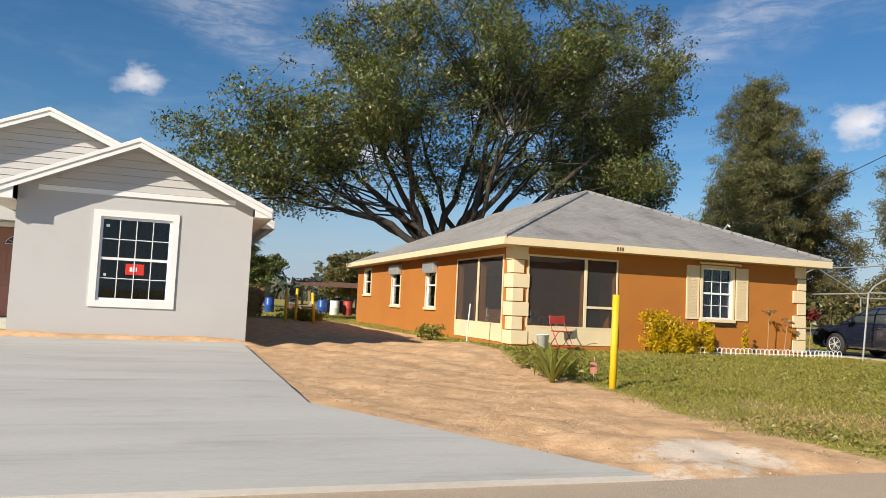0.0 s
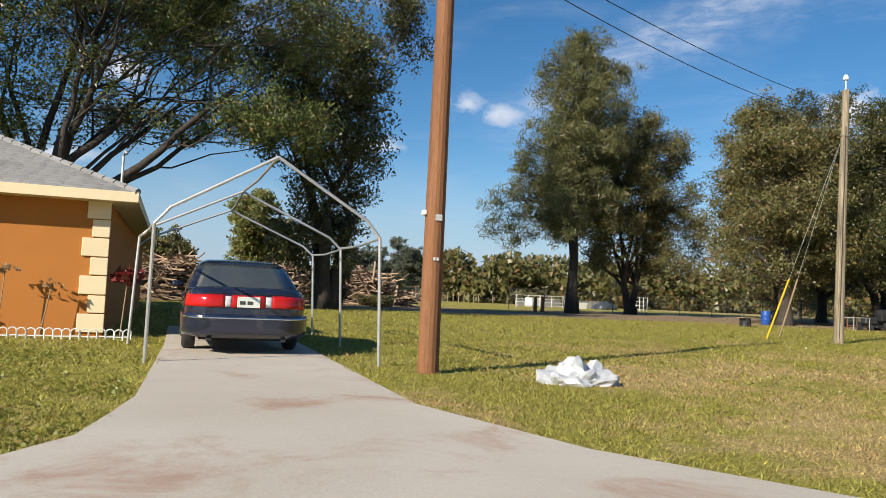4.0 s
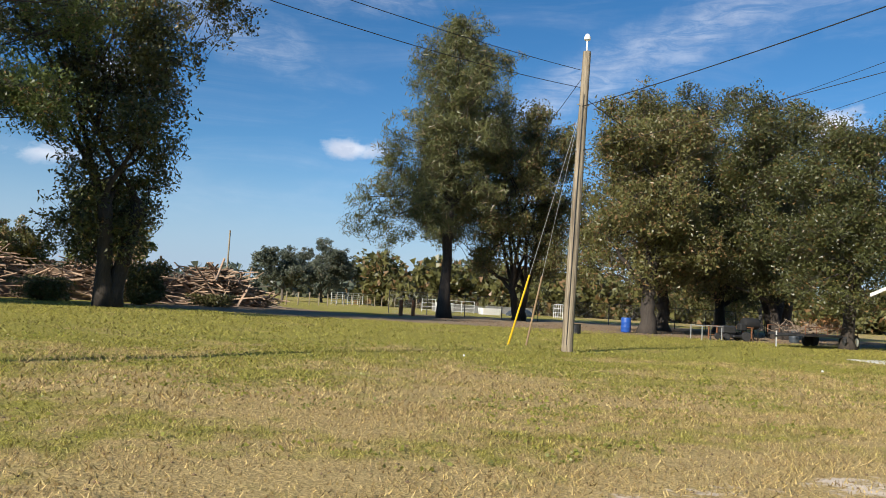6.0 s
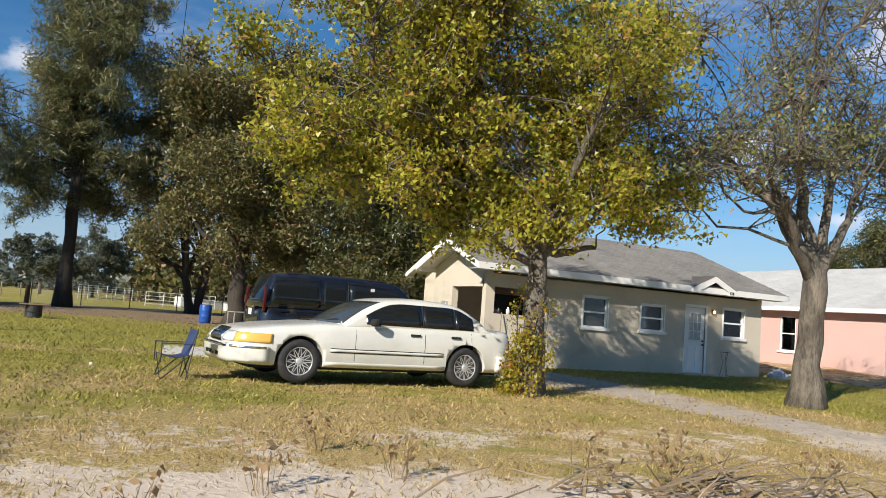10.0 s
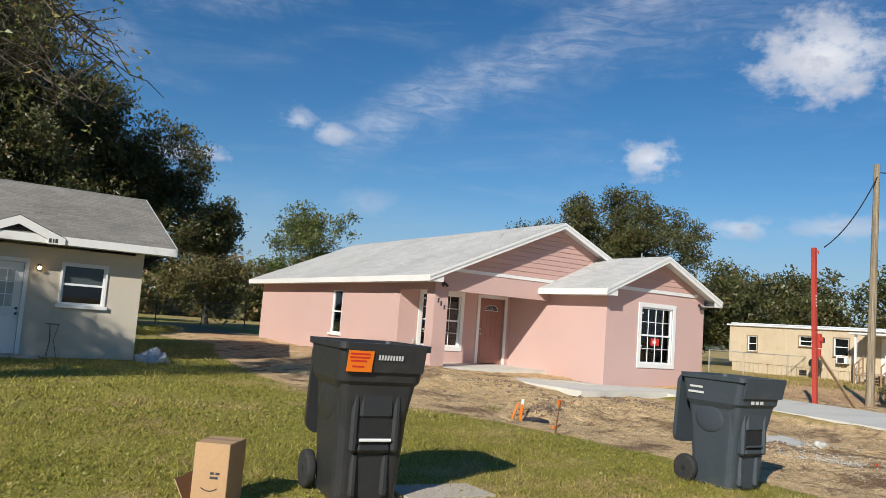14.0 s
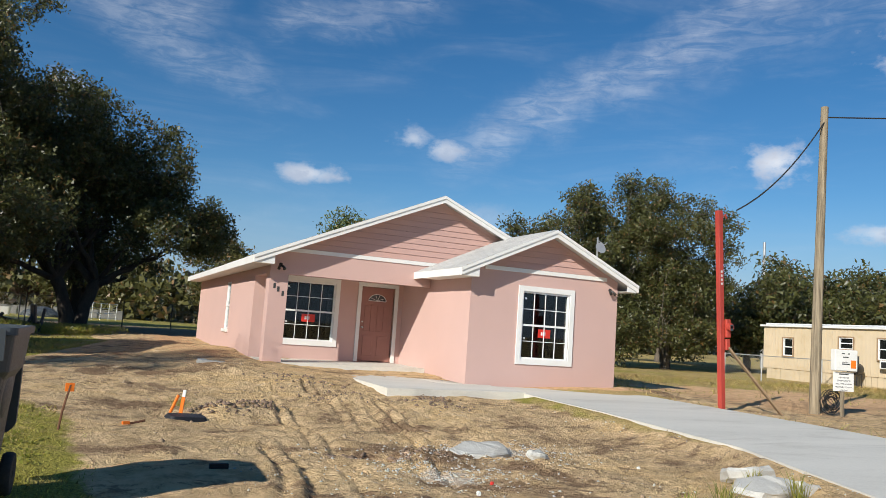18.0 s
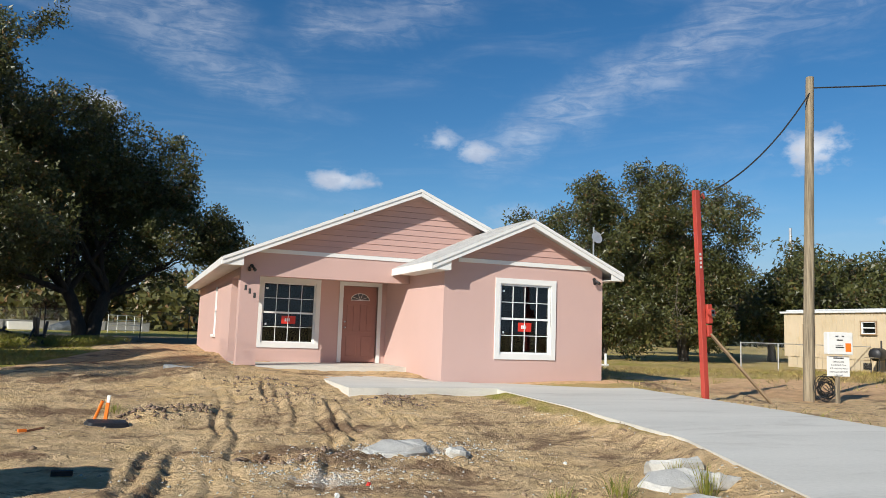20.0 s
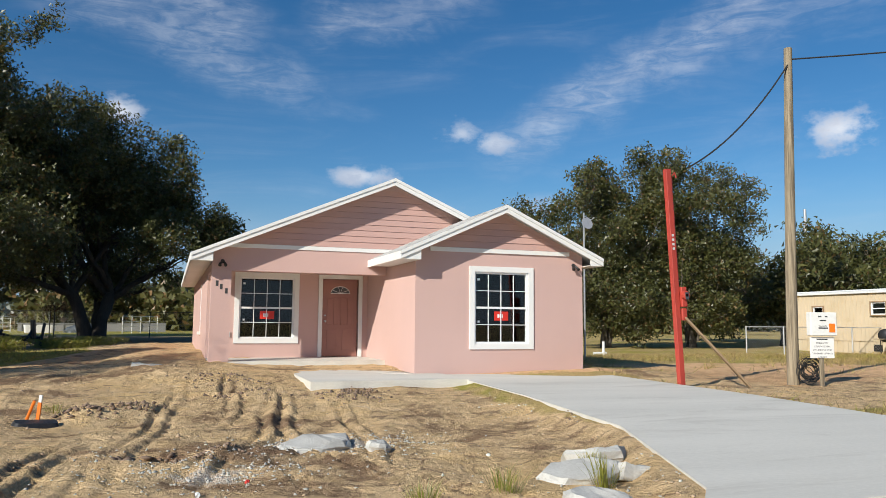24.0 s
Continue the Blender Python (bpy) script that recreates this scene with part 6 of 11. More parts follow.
def trailer_home():
    h = thing("trailer_home", "yellow metal trailer home with a white roof", "trailer home", (105.4, 28.6, 0.0))
    L, D, z0, z1 = 17.0, 4.2, 0.55, 2.72
    part("body", boxed((0.02, -L, z0), (D, 0, z1)), YELLOW_SIDING, h)
    bm = bmesh.new()
    for i in range(int(L / 0.2)):
        box(bm, (0.0, -L + 0.2 * i + 0.02, z0 + 0.01), (0.019, -L + 0.2 * i + 0.15, z1 - 0.01))
    p = part("siding_ribs", bm, YELLOW_SIDING, h)
    p["kind"] = "stuff"
    bm = bmesh.new()
    for i in range(int(L / 0.3)):
        box(bm, (0.05, -L + 0.3 * i + 0.01, -0.05), (0.07, -L + 0.3 * i + 0.29, z0))
    p = part("skirting", bm, YELLOW_SIDING, h)
    p["kind"] = "stuff"
    bm = bmesh.new()
    box(bm, (-0.12, -L - 0.15, z1), (D + 0.12, 0.15, z1 + 0.10), 0.01)
    box(bm, (0.2, -L - 0.1, z1 + 0.10), (D - 0.2, 0.1, z1 + 0.20), 0.05)
    part("roof", bm, WHITE_METAL, h)
    for y, wd, z, ht in ((-1.35, 0.6, 1.25, 0.9), (-4.6, 0.75, 1.75, 0.55), (-6.6, 0.8, 1.35, 0.95), (-11.2, 0.8, 1.35, 0.95)):
        wn = grid_window(h, on_left(-0.085, y, z), wd, ht, 1, 2, trim=0.05, trim_mat=WOOD_RAW)
        # dark board added over the siding, painting the unlit room behind the pane
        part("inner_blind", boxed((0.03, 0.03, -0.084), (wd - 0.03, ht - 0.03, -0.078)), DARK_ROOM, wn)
    ac = part("window_unit", boxed((-0.34, -6.9 + 0.05, 0.95), (0.0, -6.9 - 0.55, 1.33), 0.02), WHITE_PLASTIC, h, "boxy window air conditioner")
    part("grille", boxed((-0.355, -6.95, 1.0), (-0.341, -7.3, 1.26), 0.0), DARK_METAL, ac)
    part("vent", boxed((-0.01, -4.6, 0.12), (0.045, -5.0, 0.42)), DARK_METAL, h)
    # porch: roof on posts, deck, stairs with rails
    part("porch_deck", boxed((-1.6, -10.6, 0.42), (-0.01, -8.5, 0.5)), WOOD_RAW, h)
    for x, y in ((-1.55, -8.55), (-1.55, -10.5)):
        part("porch_post", boxed((x - 0.05, y - 0.05, -0.1), (x + 0.05, y + 0.05, 2.5)), WHITE_TRIM, h)
    part("porch_roof", boxed((-1.8, -10.8, 2.5), (-0.13, -8.3, 2.6), 0.01), WHITE_METAL, h)
    part("porch_door", boxed((-0.03, -9.9, 0.52), (-0.001, -9.05, 2.4)), WHITE_TRIM, h)
    for i in range(3):
        part("step", boxed((-1.6 - 0.28 * (i + 1), -10.2, 0.42 - 0.14 * (i + 1)), (-1.6 - 0.28 * i, -9.0, 0.46 - 0.14 * (i + 1))), WOOD_RAW, h)
    bm = bmesh.new()
    for y in (-10.25, -8.95):
        for x, z in ((-2.4, 0.0), (-2.0, 0.2), (-1.6, 0.4)):
            box(bm, (x - 0.03, y - 0.03, z - 0.05), (x + 0.03, y + 0.03, z + 0.95))
        tube(bm, [(-2.45, y, 0.95), (-1.55, y, 1.4)], 0.035, 6)
        tube(bm, [(-2.45, y, 0.5), (-1.55, y, 0.95)], 0.025, 6)
    pieces("stair_rail", bm, WOOD_RAW, h)
    return h


trailer_home()


# ---- trees ----
tree("oak_tree", "wide spreading live oak with many dark limbs behind the ochre house", (12.6, 34.0, 0), 0.62, 3.4,
     [(1.2, 0, 13.6, 8.6, 6.0, 4.9, 5), (-9.6, 0, 7.2, 4.2, 3.8, 2.7, 2.4), (-6.0, -1, 9.6, 4.8, 4.0, 3.2, 2.0), (9.4, 1, 12.2, 4.4, 4.0, 4.4, 2.2), (8.8, -1, 7.6, 3.6, 3, 2.5, 1.1), (-10.8, -1, 5.4, 4.2, 3, 2.0, 1.3), (-5, 1, 7.0, 5.0, 3, 1.2, 0.7), (6, 3, 8.4, 4, 2.5, 1.8, 0.6)],
     108, 5, 42, 0.14, OAK_LEAF, BARK_DARK, 101, spread=0.50, stems=5, sub=6, low=0.12, boughs=6, tight=0.75, fine=False)
tree("oak_tree", "tall dark tree with upright limbs and a shaggy base", (25.9, 40.6, 0), 0.55, 5.0,
     [(0.8, 0, 15.5, 4.6, 4.0, 6.4, 4), (0, 0, 8.5, 4.2, 3.6, 3.8, 2.5), (-0.3, 0, 4.0, 3.0, 2.6, 3.0, 2.2), (2.2, 0, 13.5, 2.5, 2.5, 3.4, 1.0), (-4.0, 0, 12.5, 3.4, 2.6, 5.0, 1.8)],
     60, 5, 30, 0.17, DARK_LEAF, BARK_DARK, 102, spread=0.5, stems=3, sub=6, low=0.8, tight=0.75, fine=False)
tree("she_oak", "tall feathery she-oak pine with drooping needles", (48.0, 53.0, 0), 0.42, 9.0,
     [(-2, 0, 7.2, 6.0, 4.5, 3.0, 3), (-1, 0, 11.0, 6.6, 4.6, 3.6, 3.8), (0.0, 0, 15.2, 5.2, 4.0, 3.4, 3.2), (0.4, 0, 19.0, 3.0, 2.6, 2.8, 1.8), (0.2, 0, 21.8, 1.1, 1.1, 1.7, 0.6)],
     80, 4, 34, 0.38, NEEDLE, BARK_DARK, 103, spread=0.46, sub=6, slim=0.11, droop=0.55, low=0.6, tight=0.8, lobes=2.4, reach=1.9, fine=False)
for at, h, r, n, seed, dx in (((55.6, 38.9, 0), 13.8, 5.6, 38, 104, 0.3), ((66.4, 39.4, 0), 16.4, 5.6, 42, 105, -0.4), ((71.5, 51.0, 0), 13.6, 5.0, 30, 106, -1.0), ((56.4, 57.6, 0), 19.0, 7.2, 58, 107, 0.0), ((62.5, 46.5, 0), 18.0, 6.0, 34, 108, 0.0)):
    q = np.random.default_rng(seed)
    lobes = [(dx, 0, h * 0.62, r * 0.86, r * 0.8, h * 0.36, 4), (dx - r * 0.55, -0.5, h * 0.34, r * 0.62, r * 0.6, h * 0.20, 1.9), (dx + r * 0.55, 0, h * 0.34, r * 0.6, r * 0.6, h * 0.20, 1.9), (dx, -1.5, h * 0.27, r * 0.8, r * 0.5, h * 0.10, 0.9)]
    lobes += [(dx + q.uniform(-0.6, 0.6) * r, q.uniform(-0.5, 0.5) * r, h * q.uniform(0.66, 0.9), r * q.uniform(0.26, 0.42), r * 0.36, h * q.uniform(0.10, 0.17), 0.8) for i in range(5)]
    tree("oak_tree", "dense dull-green oak standing in leaf litter", at, 0.48, 2.6, lobes,
         int(n * 1.45), 5, 36, 0.168, DARK_LEAF if at[0] > 65 else OAK_DULL, BARK_DARK, seed, spread=0.50, stems=2 if seed % 2 else 1, sub=7, low=0.75, group="oaks in the field", tight=0.85, lobes=2.2, fine=False)
tree("oak_tree", "dense dark oak close behind the cream house", (60.2, 28.9, 0), 0.34, 2.8,
     [(0, 0, 7.6, 3.3, 3.0, 3.6, 3), (-1.2, 0, 4.8, 2.8, 2.4, 1.6, 1.4), (1.6, 0.4, 5.6, 2.2, 2.0, 1.8, 1.0), (0.4, 0, 10.2, 1.9, 1.8, 1.2, 0.8), (-0.4, -0.2, 2.9, 2.6, 1.8, 1.0, 1.0)],
     52, 5, 34, 0.13, DARK_LEAF, BARK_DARK, 131, spread=0.44, stems=1, sub=7, low=0.7, tight=0.8, fine=False)
tree("oak_tree", "large dark oak beside the pasture fence", (71.6, 45.2, 0), 0.55, 2.7,
     [(-5.8, 2, 12.4, 5.7, 5.0, 6.4, 4.0), (-0.8, 0, 9.4, 4.2, 4.5, 4.4, 3.0), (3.5, 0, 8.8, 2.6, 2.6, 2.9, 1.4), (7.4, -1, 5.8, 2.1, 2.2, 1.8, 1.0), (4.6, -1, 5.4, 3.0, 2.8, 1.6, 0.9), (-6, -1, 5.2, 5, 4, 2.6, 1.5)],
     98, 5, 36, 0.165, DARK_LEAF, BARK_DARK, 110, spread=0.46, stems=2, sub=7, low=0.45, tight=0.8, fine=False)
tree("tree", "yard tree with yellowing leaves and mossy forked trunk", (55.35, 12.0, 0), 0.20, 2.55,
     [(-0.4, 0.2, 6.0, 3.3, 3.0, 2.5, 4), (-3.6, 0.3, 4.8, 2.3, 2.0, 1.9, 2.8), (1.6, -0.2, 5.2, 1.7, 1.6, 1.7, 1.0), (-2.3, 0.6, 3.6, 2.1, 1.4, 0.8, 1.5), (0.2, 0, 7.9, 2.2, 2.0, 0.9, 1.2), (-2.4, 0, 6.9, 1.6, 1.5, 1.3, 1.0), (1.6, 0, 6.8, 1.2, 1.3, 1.0, 0.7), (1.6, -0.3, 3.6, 1.2, 1.1, 0.7, 0.9), (-1.4, -0.2, 2.8, 1.5, 1.0, 0.6, 0.9), (-3.6, 0.8, 3.1, 1.3, 1.2, 0.8, 1.0), (2.1, -0.2, 2.9, 0.6, 0.6, 0.6, 0.3)],
     92, 5, 44, 0.068, LIME_LEAF, BARK_PALE, 111, bare=0.30, spread=0.26, sub=7, slim=0.8, low=0.6, sides=7, tri=True, tight=0.8, lobes=2.2, reach=1.8)
tree("tree", "nearly bare yard tree with thin twigs and few leaves", (61.4, 11.3, 0), 0.285, 2.75,
     [(0.3, 0, 6.4, 4.2, 3.2, 3.0, 3.4), (-2.6, 0, 4.5, 2.4, 1.8, 1.0, 2.0), (3.0, 0, 4.9, 2.4, 1.8, 1.4, 2.0), (0.2, 0, 8.6, 2.0, 2.0, 1.0, 1)],
     50, 5, 9, 0.075, SPARSE_LEAF, BARK_PALE, 112, spread=0.30, sub=9, slim=0.55, bare=0.35, low=0.5, sides=7, tri=True, lobes=2.6, reach=2.0, boughs=6)
for at, crown, seed in (((97.5, 33.5, 0), [(-1.8, 0, 5.4, 3.8, 3.0, 5.0, 3), (1.7, 0, 6.2, 3.4, 3, 4.8, 3), (0, -0.5, 2.6, 5.0, 3.0, 2.4, 2.4)], 113), ((102.6, 33.0, 0), [(0, 0, 6.7, 3.8, 3.2, 4.9, 3.4), (2, -0.5, 3.4, 3.8, 2.6, 3.0, 2.2), (-2, -0.5, 2.8, 3.4, 2.6, 2.4, 1.6)], 114)):
    tree("oak_tree", "bushy oak with foliage to the ground", at, 0.24, 1.8, crown, 52, 5, 40, 0.145, DARK_LEAF, BARK, seed, spread=0.42, stems=3, sub=6, low=0.9, tight=0.8, fine=False, group="oaks by the trailer home")
for at, h, r, mat, seed in (((96.0, 72.0, 0), 12.4, 6.0, OAK_LEAF, 115), ((112.0, 36.0, 0), 7.4, 4.6, DARK_LEAF, 116), ((119.0, 33.0, 0), 7.4, 4.5, DARK_LEAF, 117), ((114.0, 47.0, 0), 7.6, 5.0, DARK_LEAF, 118), ((123.0, 26.0, 0), 7.6, 4.5, DARK_LEAF, 119), ((128.0, 42.0, 0), 8.8, 6.0, DARK_LEAF, 120), ((84.0, 66.0, 0), 8.0, 5.0, OAK_DULL, 130)):
    tree("tree", "leafy tree behind the trailer home", at, 0.26, 2.0, [(0, 0, h * 0.58, r, r, h * 0.42, 3), (r * 0.4, -1, h * 0.35, r * 0.7, r * 0.6, h * 0.25, 1)], 26, 4, 34, 0.25, mat, BARK, seed, tight=0.95, spread=0.6, sub=6, low=0.9, group="trees beyond the yards", fine=False)
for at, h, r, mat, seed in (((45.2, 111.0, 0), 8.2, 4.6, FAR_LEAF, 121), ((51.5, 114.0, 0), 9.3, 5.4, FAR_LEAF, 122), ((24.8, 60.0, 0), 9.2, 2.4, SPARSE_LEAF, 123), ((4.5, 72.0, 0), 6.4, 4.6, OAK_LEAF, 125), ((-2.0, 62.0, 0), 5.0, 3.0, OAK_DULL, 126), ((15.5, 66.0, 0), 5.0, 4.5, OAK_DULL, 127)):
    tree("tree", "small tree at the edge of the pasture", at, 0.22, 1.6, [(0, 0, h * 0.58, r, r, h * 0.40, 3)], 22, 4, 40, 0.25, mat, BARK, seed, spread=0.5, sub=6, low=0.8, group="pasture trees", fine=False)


def far_woods():
    """A belt of trees along the horizon, haze painted in the leaf colour: clumps of leaves, past counting."""
    rng = np.random.default_rng(140)
    C, S = [], []
    for i in range(900):
        a = radians(rng.uniform(-75, 85))
        d = rng.uniform(210, 420)
        x, y = 45 + d * math.sin(a), d * math.cos(a)
        h = rng.uniform(4, 10) * (1 + 0.3 * math.sin(a * 9))
        for j in range(3):
            C.append((x + rng.normal(0, 3), y + rng.normal(0, 3), h * rng.uniform(0.15, 0.9)))
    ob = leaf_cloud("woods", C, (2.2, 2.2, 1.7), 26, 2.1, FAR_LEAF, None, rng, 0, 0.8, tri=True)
    tagged(ob, "haze-tinted belt of distant woods", "woods", kind="stuff")


far_woods()


def near_woods():
    """A thicket beyond the fenced yard, past counting."""
    rng = np.random.default_rng(141)
    C = []
    for i in range(260):
        x = rng.uniform(58, 150)
        y = 112 + rng.normal(0, 5) - 0.35 * max(x - 90, 0)
        h = rng.uniform(4, 8.5)
        C += [(x + rng.normal(0, 1.2), y + rng.normal(0, 1.2), h * q) for q in (0.18, 0.4, 0.62, 0.85)]
    ob = leaf_cloud("woods", C, (1.3, 1.3, 1.0), 44, 0.75, OAK_DULL, None, rng, 0, 0.8, tri=True)
    tagged(ob, "dull green thicket beyond the pasture", "woods", kind="stuff")


near_woods()


def palm(at, high):
    root = thing("cabbage_palm", "cabbage palm with a hanging skirt of dead fronds", "palm tree", at)
    bm = bmesh.new()
    tube(bm, [(0.02 * i, 0, -0.1 + high * i / 8) for i in range(9)], [0.40, 0.34, 0.31, 0.30, 0.31, 0.30, 0.31, 0.33, 0.30], 12)
    for i in range(26):
        z = 0.3 + (high - 0.4) * i / 26
        a = i * 2.4
        p = Vector((math.cos(a) * 0.31, math.sin(a) * 0.31, z))
        tube(bm, [p, p * 1.25 + Vector((0, 0, 0.14))], [0.05, 0.02], 4)
    part("trunk", bm, PALM_BARK, root)
    rng = np.random.default_rng(8)
    for i in range(44):
        a, up = i * 2.39996, 1.25 - 2.5 * (i / 43) ** 0.9
        d = Vector((math.cos(a) * math.cos(up), math.sin(a) * math.cos(up), math.sin(up)))
        base = Vector((0.16, 0, high))
        tip = base + d * 1.35
        bm = bmesh.new()
        tube(bm, [base, base.lerp(tip, 0.6) + Vector((0, 0, 0.05)), tip], [0.02, 0.015, 0.01], 4)
        side = d.cross(Vector((0, 0, 1))).normalized()
        for j in range(-7, 8):
            b = radians(11.5 * j)
            e = (d * math.cos(b) + side * math.sin(b)) * rng.uniform(1.0, 1.3) + Vector((0, 0, -0.34 * abs(j) / 7 - 0.18))
            q = (side * math.cos(b) - d * math.sin(b)) * 0.085
            v = [bm.verts.new(p) for p in (tip, tip + e * 0.5 + q, tip + e, tip + e * 0.5 - q)]
            bm.faces.new(v)
        part("frond", bm, PALM_LEAF if i < 36 else STRAW, root)["kind"] = "stuff"
    return root


palm((2.8, 49.8, 0), 5.3)


# ---- vehicles ----
def boolean_cut(body, cutters):
    """Cuts the given meshes out of the body and leaves plain mesh data."""
    for c in cutters:
        mod = body.modifiers.new("cut", "BOOLEAN")
        mod.operation, mod.object, mod.solver = "DIFFERENCE", c, "EXACT"
    bpy.context.view_layer.update()
    dg = bpy.context.evaluated_depsgraph_get()
    me = bpy.data.meshes.new_from_object(body.evaluated_get(dg))
    old = body.data
    body.modifiers.clear()
    body.data = me
    bpy.data.meshes.remove(old)
    for c in cutters:
        d = c.data
        bpy.data.objects.remove(c)
        bpy.data.meshes.remove(d)


def wheel(car, at, r, wide, rim_mat, style, side):
    """side: -1 for the car's right (local -y), 1 for its left."""
    m = Matrix.Translation(at) @ Matrix.Rotation(radians(90 if side < 0 else -90), 4, "X")
    wh = new("wheel")
    wh.parent, wh.matrix_local = car, m
    h = wide / 2
    bm = bmesh.new()
    lathe(bm, [(r * 0.62, -h), (r * 0.86, -h), (r * 0.97, -h * 0.75), (r, -h * 0.4), (r, h * 0.4), (r * 0.97, h * 0.75), (r * 0.86, h), (r * 0.66, h * 0.96), (r * 0.62, h * 0.8)], 32)
    part("tyre", bm, RUBBER, wh, smooth=True)
    bm = bmesh.new()
    lathe(bm, [(r * 0.61, -h * 0.9), (r * 0.63, h * 0.82), (r * 0.655, h * 0.9), (r * 0.60, h * 0.9), (r * 0.57, h * 0.35)], 32)
    rim = part("rim", bm, rim_mat, wh, smooth=True)
    # black disc added behind the spokes, the shade of their gaps as colour
    bm = bmesh.new()
    lathe(bm, [(r * 0.58, h * 0.30), (r * 0.05, h * 0.22)], 32)
    part("brake_disc", bm, BLACK, rim)
    bm = bmesh.new()
    if style == "mesh":
        for i in range(12):
            for tw in (-0.30, 0.30):
                a = 2 * math.pi * i / 12
                p0 = Vector((math.cos(a) * r * 0.16, math.sin(a) * r * 0.16, h * 0.75))
                p1 = Vector((math.cos(a + tw * 1.6) * r * 0.59, math.sin(a + tw * 1.6) * r * 0.59, h * 0.78))
                tube(bm, [p0, p1], r * 0.022, 4)
    else:
        n = 5 if style == "five" else 10
        for i in range(n):
            a = 2 * math.pi * i / n
            for tw in ((-0.10, 0.10) if style == "five" else (0,)):
                p0 = Vector((math.cos(a + tw) * r * 0.12, math.sin(a + tw) * r * 0.12, h * 0.72))
                p1 = Vector((math.cos(a + tw * 1.8) * r * 0.60, math.sin(a + tw * 1.8) * r * 0.60, h * 0.72))
                tube(bm, [p0, p1], [r * 0.05, r * 0.035], 5)
    part("spokes", bm, CHROME if style == "ten" else rim_mat, rim)
    bm = bmesh.new()
    lathe(bm, [(r * 0.17, h * 0.3), (r * 0.17, h * 0.78), (r * 0.12, h * 0.88), (r * 0.03, h * 0.9)], 16)
    part("hub_cap", bm, rim_mat, rim, smooth=True)
    return wh


def patch(target, parent, name, rays, material, out=0.003, thick=0.008, label=""):
    """A panel that lies on the target's surface where a grid of rays (origin, way) meets it."""
    bm = bmesh.new()
    front, back = [], []
    for row in rays:
        f, b = [], []
        for o, d in row:
            d = Vector(d).normalized()
            hit, p, n, _ = target.ray_cast(Vector(o), d)
            if not hit:
                p, n = Vector(o) + d * 5, -d
            n = n if n.dot(d) < 0 else -n
            f.append(bm.verts.new(p + n * (out + thick)))
            b.append(bm.verts.new(p + n * out * 0.2))
        front.append(f)
        back.append(b)
    R, C = len(front), len(front[0])
    for i in range(R - 1):
        for j in range(C - 1):
            bm.faces.new((front[i][j], front[i][j + 1], front[i + 1][j + 1], front[i + 1][j]))
            bm.faces.new((back[i + 1][j], back[i + 1][j + 1], back[i][j + 1], back[i][j]))
    for i in range(R - 1):
        for j in (0, C - 1):
            bm.faces.new((front[i][j], front[i + 1][j], back[i + 1][j], back[i][j]))
    for j in range(C - 1):
        for i in (0, R - 1):
            bm.faces.new((front[i][j], back[i][j], back[i][j + 1], front[i][j + 1]))
    return part(name, bm, material, parent, label, smooth=R * C > 12)


def round_end(pivot, a0, a1, z0, z1, n=12, m=3, tail=False):
    """Rays that come in on a car's end from the angle a0 to a1 about a pivot on its axis."""
    s = -1 if tail else 1
    rows = []
    for i in range(m + 1):
        z = z0 + (z1 - z0) * i / m
        rows.append([((s * (pivot + 4 * math.cos(radians(a0 + (a1 - a0) * j / n))), 4 * math.sin(radians(a0 + (a1 - a0) * j / n)), z),
                      (-s * math.cos(radians(a0 + (a1 - a0) * j / n)), -math.sin(radians(a0 + (a1 - a0) * j / n)), 0)) for j in range(n + 1)])
    return rows


def flank(side, x0, x1, z0, z1, n=16, m=1):
    return [[((x0 + (x1 - x0) * j / n, side * 4, z0 + (z1 - z0) * i / m), (0, -side, 0)) for j in range(n + 1)] for i in range(m + 1)]


